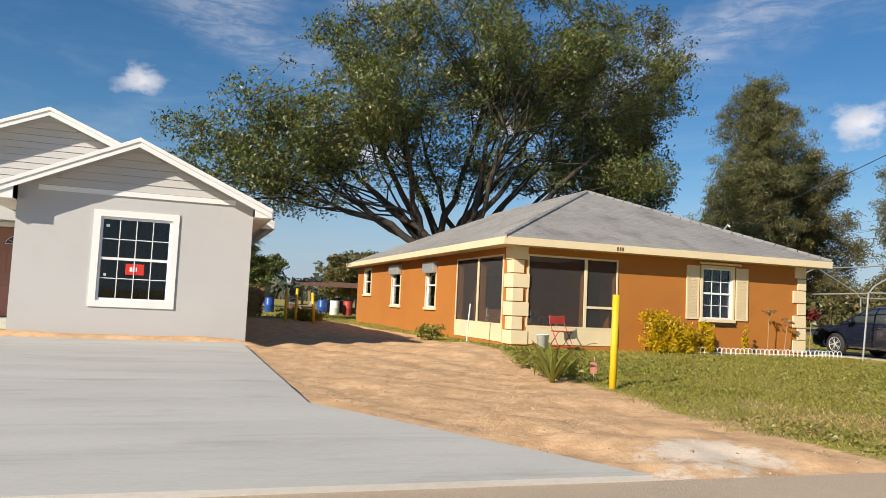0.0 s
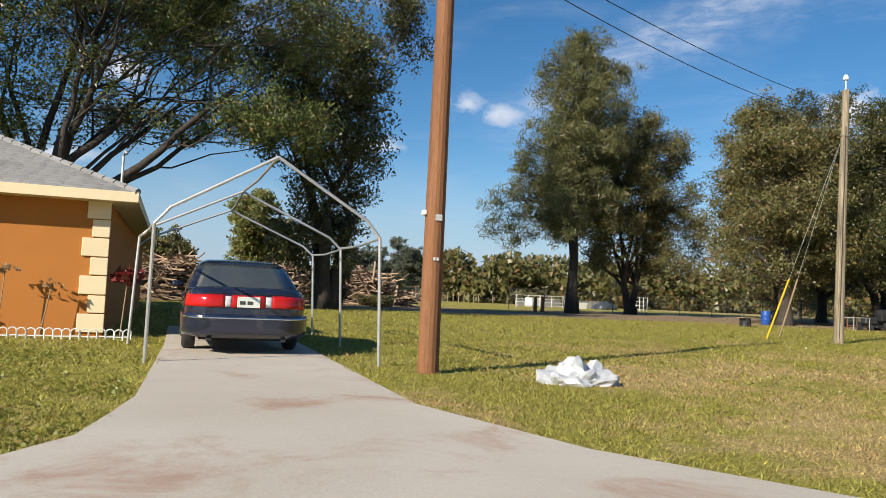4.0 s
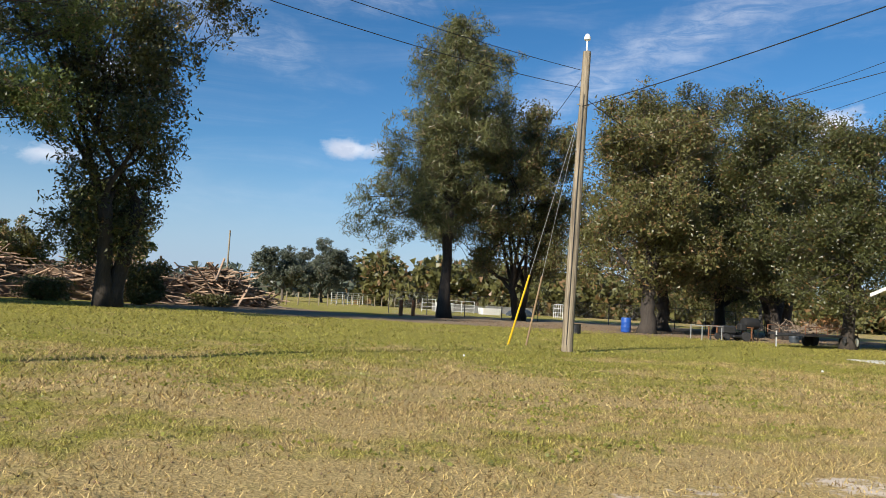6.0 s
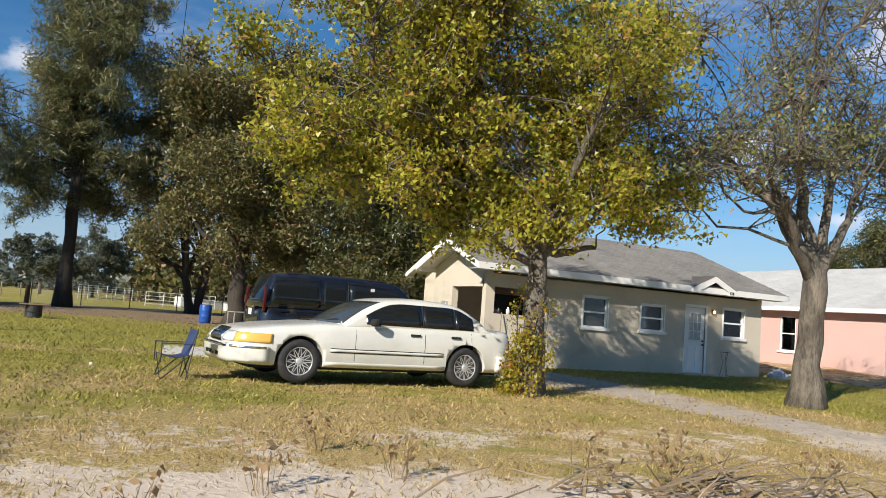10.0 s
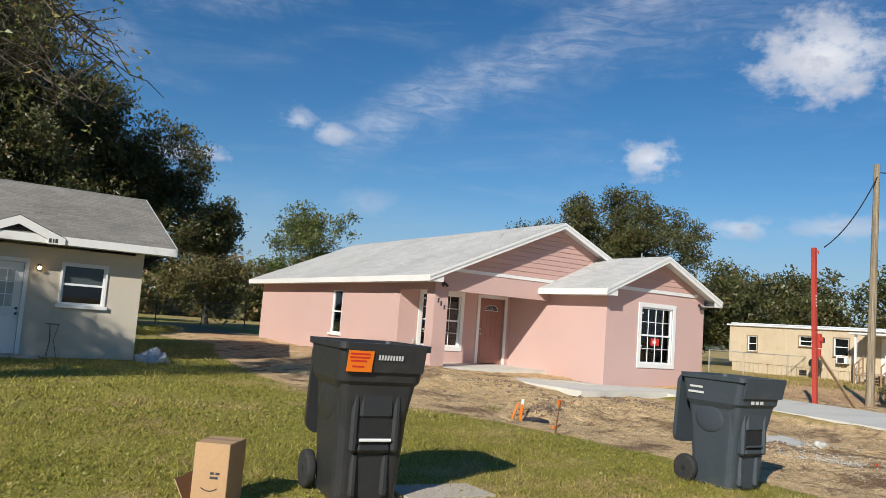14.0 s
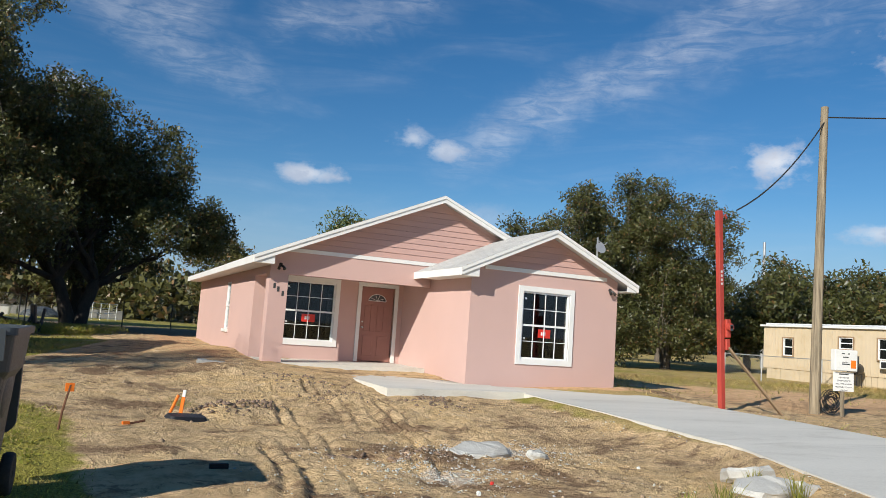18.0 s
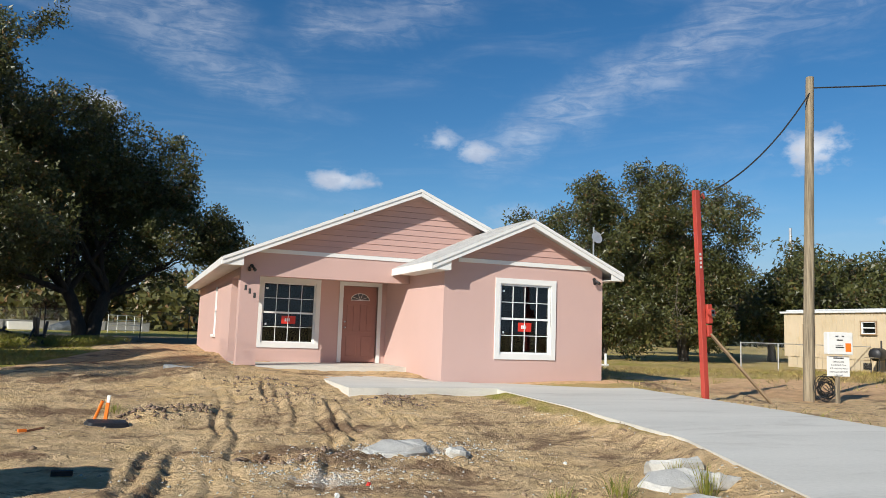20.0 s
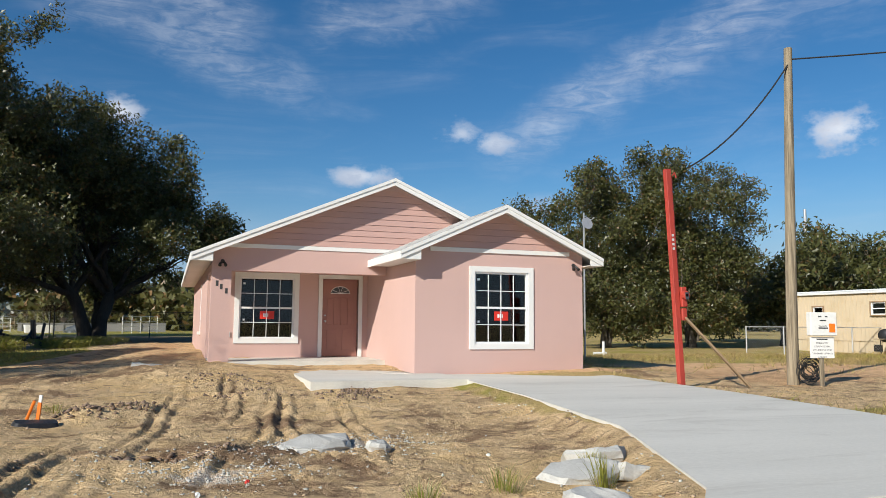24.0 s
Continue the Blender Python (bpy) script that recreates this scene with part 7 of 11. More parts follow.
def car(name, label, at, turn, paint, L, W, zb, deck, cabin, wheels, r, style, rim_mat, tint, nose=0.55, tail=0.45, boxy=0.0):
    """A car along local +x. deck: (x, height) of the body's upper line; cabin: x of rear base, rear roof, front roof, front base, belt height and roof height."""
    c = thing(name, label, "car", at, turn)
    hw = W / 2
    dx, dz = zip(*deck)
    rings = []
    stations = list(np.linspace(-L / 2, L / 2, 57))
    for x in stations:
        u = max((x - (L / 2 - nose)) / nose, ((-x) - (L / 2 - tail)) / tail, 0.0)
        w_ = hw * (1 - (0.26 - 0.12 * boxy) * u ** 2.6) * (1 - 0.03 * (abs(x) / (L / 2)) ** 2)
        drop = 0.075 * max(u - 0.72, 0) ** 2 / 0.0784
        top = float(np.interp(x, dx, dz)) - drop
        b = zb + 0.05 * u ** 3
        mid = b + (top - b) * 0.56
        half = [(w_ * 0.80, b), (w_ * 0.935, b + 0.025), (w_ * 0.98, b + 0.10), (w_ * 0.995, mid - 0.08), (w_, mid), (w_ * 0.995, mid + 0.07), (w_ * 0.975, top - 0.115), (w_ * 0.955, top - 0.065), (w_ * 0.92, top - 0.025), (w_ * 0.86, top - 0.003), (w_ * 0.6, top + 0.014), (w_ * 0.3, top + 0.021)]
        rings.append([(x, y, z) for y, z in half] + [(x, -y, z) for y, z in reversed(half)])
    # rounded caps on both ends
    for end, sgn in ((rings[0], -1), (rings[-1], 1)):
        cz = sum(p[2] for p in end) / len(end)
        caps = [[(p[0] + sgn * g, p[1] * k, cz + (p[2] - cz) * k) for p in end] for g, k in ((0.02, 0.965), (0.034, 0.90), (0.04, 0.80))]
        rings = caps[::-1] + rings if sgn < 0 else rings + caps
    body = part("body", loft(bmesh.new(), rings), paint, c, smooth=True)
    cut = []
    for x in wheels:
        b2 = bmesh.new()
        lathe(b2, [(r * 1.15, -hw - 0.3), (r * 1.15, hw + 0.3)], 40, Matrix.Translation((x, 0, r)) @ Matrix.Rotation(radians(90), 4, "X"))
        q = part("cutter", b2, BLACK)
        q.matrix_world = c.matrix_world
        cut.append(q)
    boolean_cut(body, cut)
    part("underside", boxed((-L / 2 + 0.3, -hw + 0.25, zb - 0.04), (L / 2 - 0.3, hw - 0.25, zb + 0.12)), BLACK, c)
    for x in wheels:
        part("wheel_well", boxed((x - r * 1.16, -hw + 0.27, zb), (x + r * 1.16, hw - 0.27, zb + r * 1.6)), BLACK, c)
    x0, x1, x2, x3, belt, roof = cabin
    yb_, yr_ = hw * 0.925, hw * (0.72 + 0.06 * boxy)
    prof = []
    n = 9
    for i in range(n + 1):
        t = i / n
        prof.append((x0 + (x1 - x0) * t, belt - 0.05 + (roof - belt + 0.05) * (1 - (1 - t) ** 1.5), 1 - t, -1))
    for i in range(1, 8):
        t = i / 8
        prof.append((x1 + (x2 - x1) * t, roof + 0.035 * math.sin(math.pi * t), 0.0, 1))
    for i in range(n + 1):
        t = i / n
        prof.append((x2 + (x3 - x2) * t, belt - 0.05 + (roof - belt + 0.05) * (1 - t ** 1.5), t, 1))
    rings = []
    for x, z, bow, sgn in prof:
        half = []
        for fz, fy in ((0.0, 1.0), (0.30, 1.0), (0.62, 1.0), (0.84, 0.995), (0.94, 0.965), (0.985, 0.90), (1.0, 0.80), (1.0, 0.5), (1.0, 0.2)):
            zz = belt - 0.06 + (z - belt + 0.06) * fz
            f = max((zz - belt) / (roof - belt), 0)
            y = (yb_ + (yr_ - yb_) * f ** 1.15) * fy
            lift = 0.022 * (1 - fy ** 2) if fz == 1.0 else 0.0
            half.append((x + sgn * 0.13 * bow * (1 - (y / yb_) ** 2), y, zz + lift))
        rings.append(half + [(px, -py, pz) for px, py, pz in reversed(half)])
    cab = part("cabin", loft(bmesh.new(), rings), paint, c, smooth=True)
    bpy.context.view_layer.update()
    px_, pz_ = [p[0] for p in prof], [p[1] for p in prof]

    def roof_z(x):
        return float(np.interp(x, px_, pz_))

    def across(sgn, z_lo, z_hi):
        rows = []
        for i in range(9):
            z = z_lo + (z_hi - z_lo) * i / 8
            f = max((z - belt) / (roof - belt), 0)
            y = (yb_ + (yr_ - yb_) * f) * 0.87
            rows.append([((sgn * 5, y * q, z), (-sgn, 0, 0)) for q in (-1, -0.75, -0.5, -0.25, 0, 0.25, 0.5, 0.75, 1)])
        return rows

    for nm, sgn in (("rear_window", -1), ("windscreen", 1)):
        gl = patch(cab, c, nm, across(sgn, belt + (0.06 if boxy else 0.0), roof - 0.055), tint if boxy else CLEAR_DARK, 0.002, 0.006)
        for s in (-1, 1):
            if sgn > 0:
                bm = bmesh.new()
                tube(bm, [(x3 + 0.10 - 0.05, 0.30 * s - 0.25, belt + 0.02), (x3 - 0.02, 0.30 * s + 0.28, belt + 0.085)], 0.008, 4)
                part("wiper", bm, BLACK, gl)
    # side windows, with dark pillars between
    mid = (x1 + x2) / 2 + 0.06
    rear_lo = x0 + (0.16 if boxy else 0.42)
    spans = [(rear_lo, x1 + (0.10 if boxy else -0.02)), (x1 + (0.14 if boxy else 0.01), mid - 0.02), (mid + 0.02, x3 - 0.42)]
    if boxy:
        spans = [(rear_lo, x0 + 1.32), (x0 + 1.40, mid + 0.16), (mid + 0.24, x3 - 0.36)]
        mid = mid + 0.20
    for s in (-1, 1):
        for xa, xb in spans:
            lo_, hi_ = [], []
            for i in range(11):
                x = xa + (xb - xa) * i / 10
                zt = max(min(roof_z(x) - 0.075, roof - 0.062), belt + 0.05)
                lo_.append(x), hi_.append(zt)
            rays = [[((lo_[i], s * 5, belt + 0.02 + (hi_[i] - belt - 0.02) * q), (0, -s, 0)) for i in range(11)] for q in (0, 0.33, 0.66, 1)]
            patch(cab, c, "side_window", rays, tint, 0.002, 0.005)
        patch(cab, c, "door_pillar", flank(s, mid - 0.022, mid + 0.022, belt + 0.02, roof - 0.06, 2, 4), BLACK, 0.002, 0.004)
        if style == "mesh":
            patch(cab, c, "door_pillar", flank(s, spans[1][0] - 0.032, spans[1][0] + 0.002, belt + 0.02, roof - 0.08, 2, 4), BLACK, 0.002, 0.004)
        bm = bmesh.new()
        hx, mz = x3 - 0.52, belt + 0.055
        loft(bm, [[(hx + q, s * (yb_ + 0.02 + y), mz + z) for q, z in ((-0.05 * k, -0.045 * k), (0.06 * k, -0.05 * k), (0.09 * k, 0.0), (0.05 * k, 0.055 * k), (-0.05 * k, 0.06 * k))] for y, k in ((0.0, 0.45), (0.05, 0.85), (0.10, 1.15), (0.19, 1.15), (0.215, 0.9))])
        part("mirror", bm, BLACK if style == "mesh" else paint, c, smooth=True)
        for x in (mid + 0.10, x1 + (0.10 if boxy else -0.06)):
            patch(body, c, "door_handle", flank(s, x, x + 0.18, belt - 0.135, belt - 0.10, 4, 1), BLACK if paint is PAINT_WHITE_CAR else paint, 0.004, 0.022)
        for x in (mid, x3 - 0.22, x1 - 0.30 if not boxy else x0 + 1.36):
            patch(body, c, "door_gap", flank(s, x - 0.004, x + 0.004, zb + 0.13, belt - 0.03, 1, 8), BLACK, 0.0004, 0.0012)
        for x in wheels:
            wheel(c, (x, s * (hw - 0.125), r), r, 0.20, rim_mat, style, s)
        patch(body, c, "sill", flank(s, wheels[0] + r * 1.2, wheels[1] - r * 1.2, zb + 0.04, zb + 0.10, 10, 2), BLACK if boxy else paint, 0.002, 0.006)
    bpy.context.view_layer.update()
    return c


def shell_of(c):
    return next(o for o in c.children if o.name.split(".")[0] == "body")


def at_end(c, name, x, y0, y1, z0, z1, material, depth=0.05, bev=0.012, label=""):
    return part(name, boxed((x - depth, y0, z0), (x + depth, y1, z1), bev), material, c, label)


# the navy saloon under the tent frame, its back to the road
navy = car("sedan_car", "dark navy saloon car parked under a bare tent frame", (19.2, 14.55, 0.03), 90, PAINT_NAVY, 4.98, 1.84, 0.24,
           [(-2.49, 0.95), (-2.3, 0.985), (-1.75, 0.99), (-1.3, 0.99), (0.9, 0.95), (1.4, 0.90), (2.49, 0.70)], (-1.78, -0.92, 0.28, 1.28, 0.955, 1.42), (-1.36, 1.43), 0.325, "five", ALLOY, CLEAR_DARK)
nb = shell_of(navy)
for s in (-1, 1):
    patch(nb, navy, "tail_light", round_end(1.35, s * 16, s * 47, 0.70, 0.875, 12, 4, True), LAMP_RED, 0.003, 0.016)
    patch(nb, navy, "reversing_light", round_end(1.35, s * 12, s * 16, 0.71, 0.865, 3, 3, True), LAMP_CLEAR, 0.003, 0.014)
    at_end(navy, "exhaust", -2.44, 0.5 * s, 0.58 * s, 0.20, 0.26, DARK_METAL, 0.08)
    patch(nb, navy, "headlight", round_end(1.35, s * 24, s * 52, 0.56, 0.66, 8, 3), LAMP_CLEAR, 0.003, 0.012)
    patch(nb, navy, "bumper_strip", flank(s, -1.02, 1.05, 0.50, 0.53, 10, 1), PAINT_NAVY, 0.002, 0.014)
patch(nb, navy, "tail_centre", round_end(1.35, -12, 12, 0.70, 0.875, 8, 4, True), LAMP_RED, 0.003, 0.012)
patch(nb, navy, "bumper", round_end(1.35, -52, 52, 0.30, 0.60, 24, 6, True), PAINT_NAVY, 0.004, 0.055)
patch(nb, navy, "bumper_strip", round_end(1.35, -50, 50, 0.535, 0.56, 24, 1, True), CHROME, 0.05, 0.016)
patch(nb, navy, "boot_gap", round_end(1.35, -40, 40, 0.905, 0.912, 20, 1, True), BLACK, 0.001, 0.003)
at_end(navy, "number_plate", -2.555, -0.165, 0.165, 0.705, 0.865, PLATE, 0.006, 0.003)
bars(navy, "plate_bars", Matrix.Translation((-2.563, 0.12, 0.75)) @ Matrix.Rotation(radians(90), 4, "X") @ Matrix.Rotation(radians(-90), 4, "Y"), [(-0.01, 0, 0.08), (0.10, 0, 0.08)], 0.05, INK)

# the white saloon on the grass, nose to the west
white = car("sedan_car", "old cream-white saloon car parked on the grass", (52.85, 13.58, 0.03), 183, PAINT_WHITE_CAR, 5.14, 1.94, 0.25,
            [(-2.57, 0.975), (-2.4, 1.0), (-1.5, 1.0), (0.6, 0.965), (1.2, 0.94), (1.9, 0.87), (2.4, 0.79), (2.57, 0.745)], (-2.08, -1.30, -0.14, 0.84, 0.965, 1.42), (-1.50, 1.53), 0.345, "mesh", ALLOY, TINTED, 0.62, 0.40)
wb = shell_of(white)
for s in (-1, 1):
    patch(wb, white, "headlight", round_end(1.45, s * 19, s * 34, 0.60, 0.745, 8, 4), LAMP_CLEAR, 0.003, 0.014)
    patch(wb, white, "corner_light", round_end(1.45, s * 34.4, s * 60, 0.60, 0.74, 12, 4), LAMP_AMBER, 0.003, 0.012)
    patch(wb, white, "tail_light", round_end(1.5, s * 16, s * 36, 0.64, 0.84, 10, 4, True), LAMP_RED, 0.003, 0.014)
    for z in (0.505, 0.560):
        patch(wb, white, "side_strip", flank(s, -1.02, 1.04, z, z + 0.013, 16, 1), BLACK, 0.002, 0.008)
    patch(wb, white, "rub_strip", flank(s, -1.02, 1.04, 0.518, 0.560, 16, 1), PAINT_WHITE_CAR, 0.002, 0.016)
gs = patch(wb, white, "grille_surround", round_end(1.45, -16.5, 16.5, 0.585, 0.775, 12, 4), CHROME, 0.003, 0.022)
gr = patch(wb, white, "grille", round_end(1.45, -15, 15, 0.605, 0.757, 12, 3), DARK_METAL, 0.022, 0.006)
for i in range(15):
    a_ = -14 + 2 * i
    patch(wb, gr, "grille_bar", round_end(1.45, a_ - 0.35, a_ + 0.35, 0.607, 0.755, 1, 3), CHROME, 0.027, 0.006)
patch(wb, white, "bumper", round_end(1.45, -58, 58, 0.32, 0.545, 26, 6), PAINT_WHITE_CAR, 0.004, 0.060)
patch(wb, white, "bumper_strip", round_end(1.45, -56, 56, 0.515, 0.545, 26, 1), CHROME, 0.056, 0.012)
patch(wb, white, "air_intake", round_end(1.45, -22, 22, 0.36, 0.42, 10, 1), BLACK, 0.06, 0.004)
patch(wb, white, "bumper", round_end(1.45, -54, 54, 0.32, 0.56, 26, 6, True), PAINT_WHITE_CAR, 0.004, 0.060)

# the black sport utility car
suv = car("suv_car", "black sport utility car with tinted windows and chrome wheels", (54.55, 18.85, 0.04), 0, PAINT_BLUEBLACK, 5.15, 2.0, 0.34,
          [(-2.57, 1.10), (-2.4, 1.14), (1.2, 1.13), (1.7, 1.10), (2.57, 1.00)], (-2.54, -2.26, 0.66, 1.42, 1.15, 1.88), (-1.50, 1.52), 0.42, "ten", CHROME, TINTED, 0.40, 0.22, 1.0)
for s in (-1, 1):
    at_end(suv, "tail_light", -2.53, 0.875 * s, 0.965 * s, 1.0, 1.58, LAMP_DARK, 0.03, 0.012)
    patch(shell_of(suv), suv, "headlight", round_end(1.6, s * 26, s * 50, 0.78, 0.95, 8, 3), LAMP_CLEAR, 0.003, 0.014)
    part("roof_rail", boxed((-2.0, 0.62 * s - 0.02, 1.90), (0.5, 0.62 * s + 0.02, 1.94), 0.01), BLACK, suv)
    part("running_board", boxed((-0.95, s * 0.92, 0.36), (0.95, s * 1.06, 0.41), 0.015), BLACK, suv)
patch(shell_of(suv), suv, "bumper", round_end(1.4, -46, 46, 0.40, 0.70, 24, 6, True), PAINT_BLUEBLACK, 0.004, 0.06)
at_end(suv, "plate_panel", -2.615, -0.36, 0.36, 0.86, 1.10, BLACK, 0.012, 0.006)
at_end(suv, "tailgate_trim", -2.63, -0.36, 0.36, 1.08, 1.13, CHROME, 0.012, 0.004)
at_end(suv, "number_plate", -2.632, -0.16, 0.16, 0.90, 1.05, PLATE, 0.006, 0.003)
at_end(suv, "tow_hitch", -2.62, -0.06, 0.06, 0.36, 0.46, DARK_METAL, 0.06, 0.01)
part("window_sticker", boxed((-2.50, 0.10, 1.38), (-2.47, 0.22, 1.52)), PALE_INK, suv)
# pale strip painting a bright reflection on the door pillar
part("pillar_film", boxed((0.02, -0.80, 1.38), (0.12, -0.835, 1.72)), PALE_INK, suv)


# ---- wheeled bins ----
def bin_cart(label, at, turn, plastic, sticker):
    b = thing("trash_bin", label, "trash bin", at, turn, group="wheeled bins at the kerb")
    # local +x is the front
    rings = []
    for z, hx, hy, cx, r in ((0.0, 0.235, 0.235, 0.02, 0.07), (0.02, 0.25, 0.25, 0.02, 0.08), (0.55, 0.295, 0.275, 0.03, 0.09), (0.80, 0.32, 0.29, 0.035, 0.09), (0.86, 0.365, 0.325, 0.05, 0.09), (1.00, 0.385, 0.335, 0.06, 0.08), (1.08, 0.39, 0.34, 0.065, 0.07), (1.085, 0.415, 0.36, 0.07, 0.06), (1.13, 0.415, 0.36, 0.07, 0.06), (1.13, 0.375, 0.325, 0.07, 0.05), (0.4, 0.27, 0.24, 0.03, 0.07), (0.05, 0.22, 0.22, 0.02, 0.06)):
        rings.append(rounded(hx, hy, r, z, 5, cx))
    body = part("body", loft(bmesh.new(), rings, close=False), plastic, b, smooth=False)
    part("floor_plate", boxed((-0.19, -0.2, 0.03), (0.23, 0.2, 0.055)), plastic, b)
    # front pocket with its catch bar, and the channel under it
    part("pocket", boxed((0.30, -0.13, 0.42), (0.352, 0.13, 0.60), 0.0), BLACK, body)
    bm = bmesh.new()
    for a, c in (((0.26, -0.19, 0.36), (0.372, -0.13, 0.80)), ((0.26, 0.13, 0.36), (0.372, 0.19, 0.80)), ((0.26, -0.13, 0.60), (0.372, 0.13, 0.80)), ((0.26, -0.13, 0.36), (0.362, 0.13, 0.42)), ((0.24, -0.15, 0.04), (0.315, -0.09, 0.36)), ((0.24, 0.09, 0.04), (0.315, 0.15, 0.36))):
        box(bm, a, c, 0.02)
    part("front_ribs", bm, plastic, body)
    bm = bmesh.new()
    tube(bm, [(0.368, -0.12, 0.45), (0.368, 0.12, 0.45)], 0.012, 8)
    part("catch_bar", bm, WHITE_PLASTIC if sticker else plastic, body)
    # ribbed spill lip at the front
    bm = bmesh.new()
    slab_xz(bm, [(0.46, 1.09), (0.50, 1.12), (0.455, 0.93), (0.44, 0.93)], -0.30, 0.30)
    for i in range(8):
        y = -0.2 + i * 0.057
        slab_xz(bm, [(0.455, 0.94), (0.492, 1.07), (0.475, 1.08), (0.45, 0.95)], y - 0.006, y + 0.006)
    part("front_lip", bm, plastic, body)
    # side swells
    for s in (-1, 1):
        bm = bmesh.new()
        bmesh.ops.create_uvsphere(bm, u_segments=16, v_segments=8, radius=1.0, matrix=Matrix.Translation((0.02, s * 0.272, 0.70)) @ Matrix.Diagonal((0.20, 0.030, 0.16, 1)))
        part("side_swell", bm, plastic, body, smooth=True)
    # lid thrown back, hanging behind
    bm = bmesh.new()
    rings = [rounded(0.36, 0.30 - 0.02 * i * (i == 3), 0.09, z, 5) for i, z in enumerate((0.0, 0.025, 0.05, 0.062))]
    loft(bm, rings)
    m = Matrix.Translation((-0.385, 0, 0.74)) @ Matrix.Rotation(radians(-86), 4, "Y")
    bmesh.ops.transform(bm, matrix=m, verts=bm.verts)
    lid = part("lid", bm, plastic, b, "lid thrown open, hanging at the back")
    bm = bmesh.new()
    tube(bm, [(-0.37, -0.27, 1.09), (-0.37, 0.27, 1.09)], 0.022, 8)
    for y in (-0.24, 0.24):
        box(bm, (-0.40, y - 0.03, 1.02), (-0.30, y + 0.03, 1.11), 0.01)
    part("hinge_bar", bm, plastic, b)
    # axle and wheels
    bm = bmesh.new()
    tube(bm, [(-0.25, -0.30, 0.14), (-0.25, 0.30, 0.14)], 0.012, 8)
    part("axle", bm, DARK_METAL, b)
    for s in (-1, 1):
        wh = new("wheel")
        wh.parent = b
        wh.matrix_local = Matrix.Translation((-0.25, s * 0.305, 0.14)) @ Matrix.Rotation(radians(90 if s < 0 else -90), 4, "X")
        bm = bmesh.new()
        lathe(bm, [(0.115, -0.035), (0.135, -0.035), (0.142, -0.015), (0.142, 0.015), (0.135, 0.035), (0.115, 0.035)], 28)
        part("tyre", bm, RUBBER, wh, smooth=True)
        bm = bmesh.new()
        lathe(bm, [(0.03, -0.03), (0.03, 0.036), (0.012, 0.04)], 14)
        for i in range(12):
            a = 2 * math.pi * i / 12
            box(bm, (0.025, -0.006, 0.0), (0.118, 0.006, 0.028), 0, Matrix.Rotation(a, 4, "Z"))
        lathe(bm, [(0.02, 0.0), (0.12, 0.0), (0.12, 0.004), (0.02, 0.004)], 20)
        part("wheel_disc", bm, BLACK, wh)
    # marks
    side = Matrix.Translation((0, -0.337, 0)) @ FRONT
    if sticker:
        front = Matrix.Translation((0.452, 0, 0)) @ Matrix(((0, 0, 1, 0), (1, 0, 0, 0), (0, 1, 0, 0), (0, 0, 0, 1)))
        front = Matrix.Translation((0.464, 0, 0.93)) @ Matrix.Rotation(radians(13.5), 4, "Y") @ Matrix.Translation((-0.452, 0, 0)) @ front
        lb = part("label", boxed((-0.30, 0.0, 0.0), (-0.11, 0.15, 0.003), 0, front), ORANGE_LABEL, body, "orange paper label")
        bars(lb, "label_bars", Matrix.Translation((0.0035, 0, 0)) @ front, [(-0.285, 0.12, 0.15), (-0.285, 0.095, 0.15), (-0.275, 0.07, 0.12), (-0.26, 0.03, 0.09)], 0.013, RED_LABEL, thick=0.001)
        bars(body, "serial_bars", front, [(-0.07 + 0.022 * i, 0.09, 0.014) for i in range(9)], 0.035, PALE_INK, thick=0.001)
    else:
        bars(body, "print_bars", Matrix.Translation((0, -0.006, 0)) @ side, [(-0.20, 0.985, 0.17), (-0.22, 0.93, 0.21)], 0.022, PALE_INK, thick=0.001)
        front = Matrix.Translation((0.4235, 0, 0.025)) @ Matrix(((0, 0, 1, 0), (1, 0, 0, 0), (0, 1, 0, 0), (0, 0, 0, 1)))
        bars(body, "chalk_bars", front, [(-0.15, 0.845, 0.05), (-0.08, 0.845, 0.05), (-0.01, 0.845, 0.05)], 0.06, PALE_INK, thick=0.001)
    return b


bin_cart("black wheeled bin with an orange label and open lid", (67.95, 4.95, 0.0), -98, BIN_BLACK, True).scale = (1.09, 1.06, 1.09)
bin_cart("dark grey wheeled bin with its lid hanging open", (72.12, 4.52, -0.05), -93, BIN_GREY, False).scale = (1.0, 1.0, 1.02)


def carton():
    b = thing("cardboard_box", "tall cardboard box standing open on the lawn", "box", (66.85, 5.0, 0.0), -38)
    bm = bmesh.new()
    box(bm, (-0.13, -0.17, 0.0), (0.13, 0.17, 0.44), 0.004)
    part("body", bm, CARD, b)
    part("flap", boxed((-0.135, -0.17, 0.0), (-0.128, 0.17, 0.26), 0, Matrix.Translation((-0.02, 0, 0)) @ Matrix.Rotation(radians(-28), 4, "Y")), CARD, b)
    part("tape", boxed((-0.131, -0.03, 0.4405), (0.131, 0.03, 0.4425)), CARD_DARK, b)
    bars(b, "print_bars", Matrix.Translation((0, -0.1705, 0)) @ FRONT, [(0.0, 0.22, 0.03), (0.04, 0.22, 0.03), (0.0, 0.19, 0.06)], 0.018, INK, thick=0.001)
    bm = bmesh.new()
    tube(bm, [(-0.06 + 0.012 * i, -0.172, 0.125 - 0.02 * math.sin(math.pi * i / 10)) for i in range(11)], 0.004, 4)
    part("printed_curve", bm, INK, b)


carton()


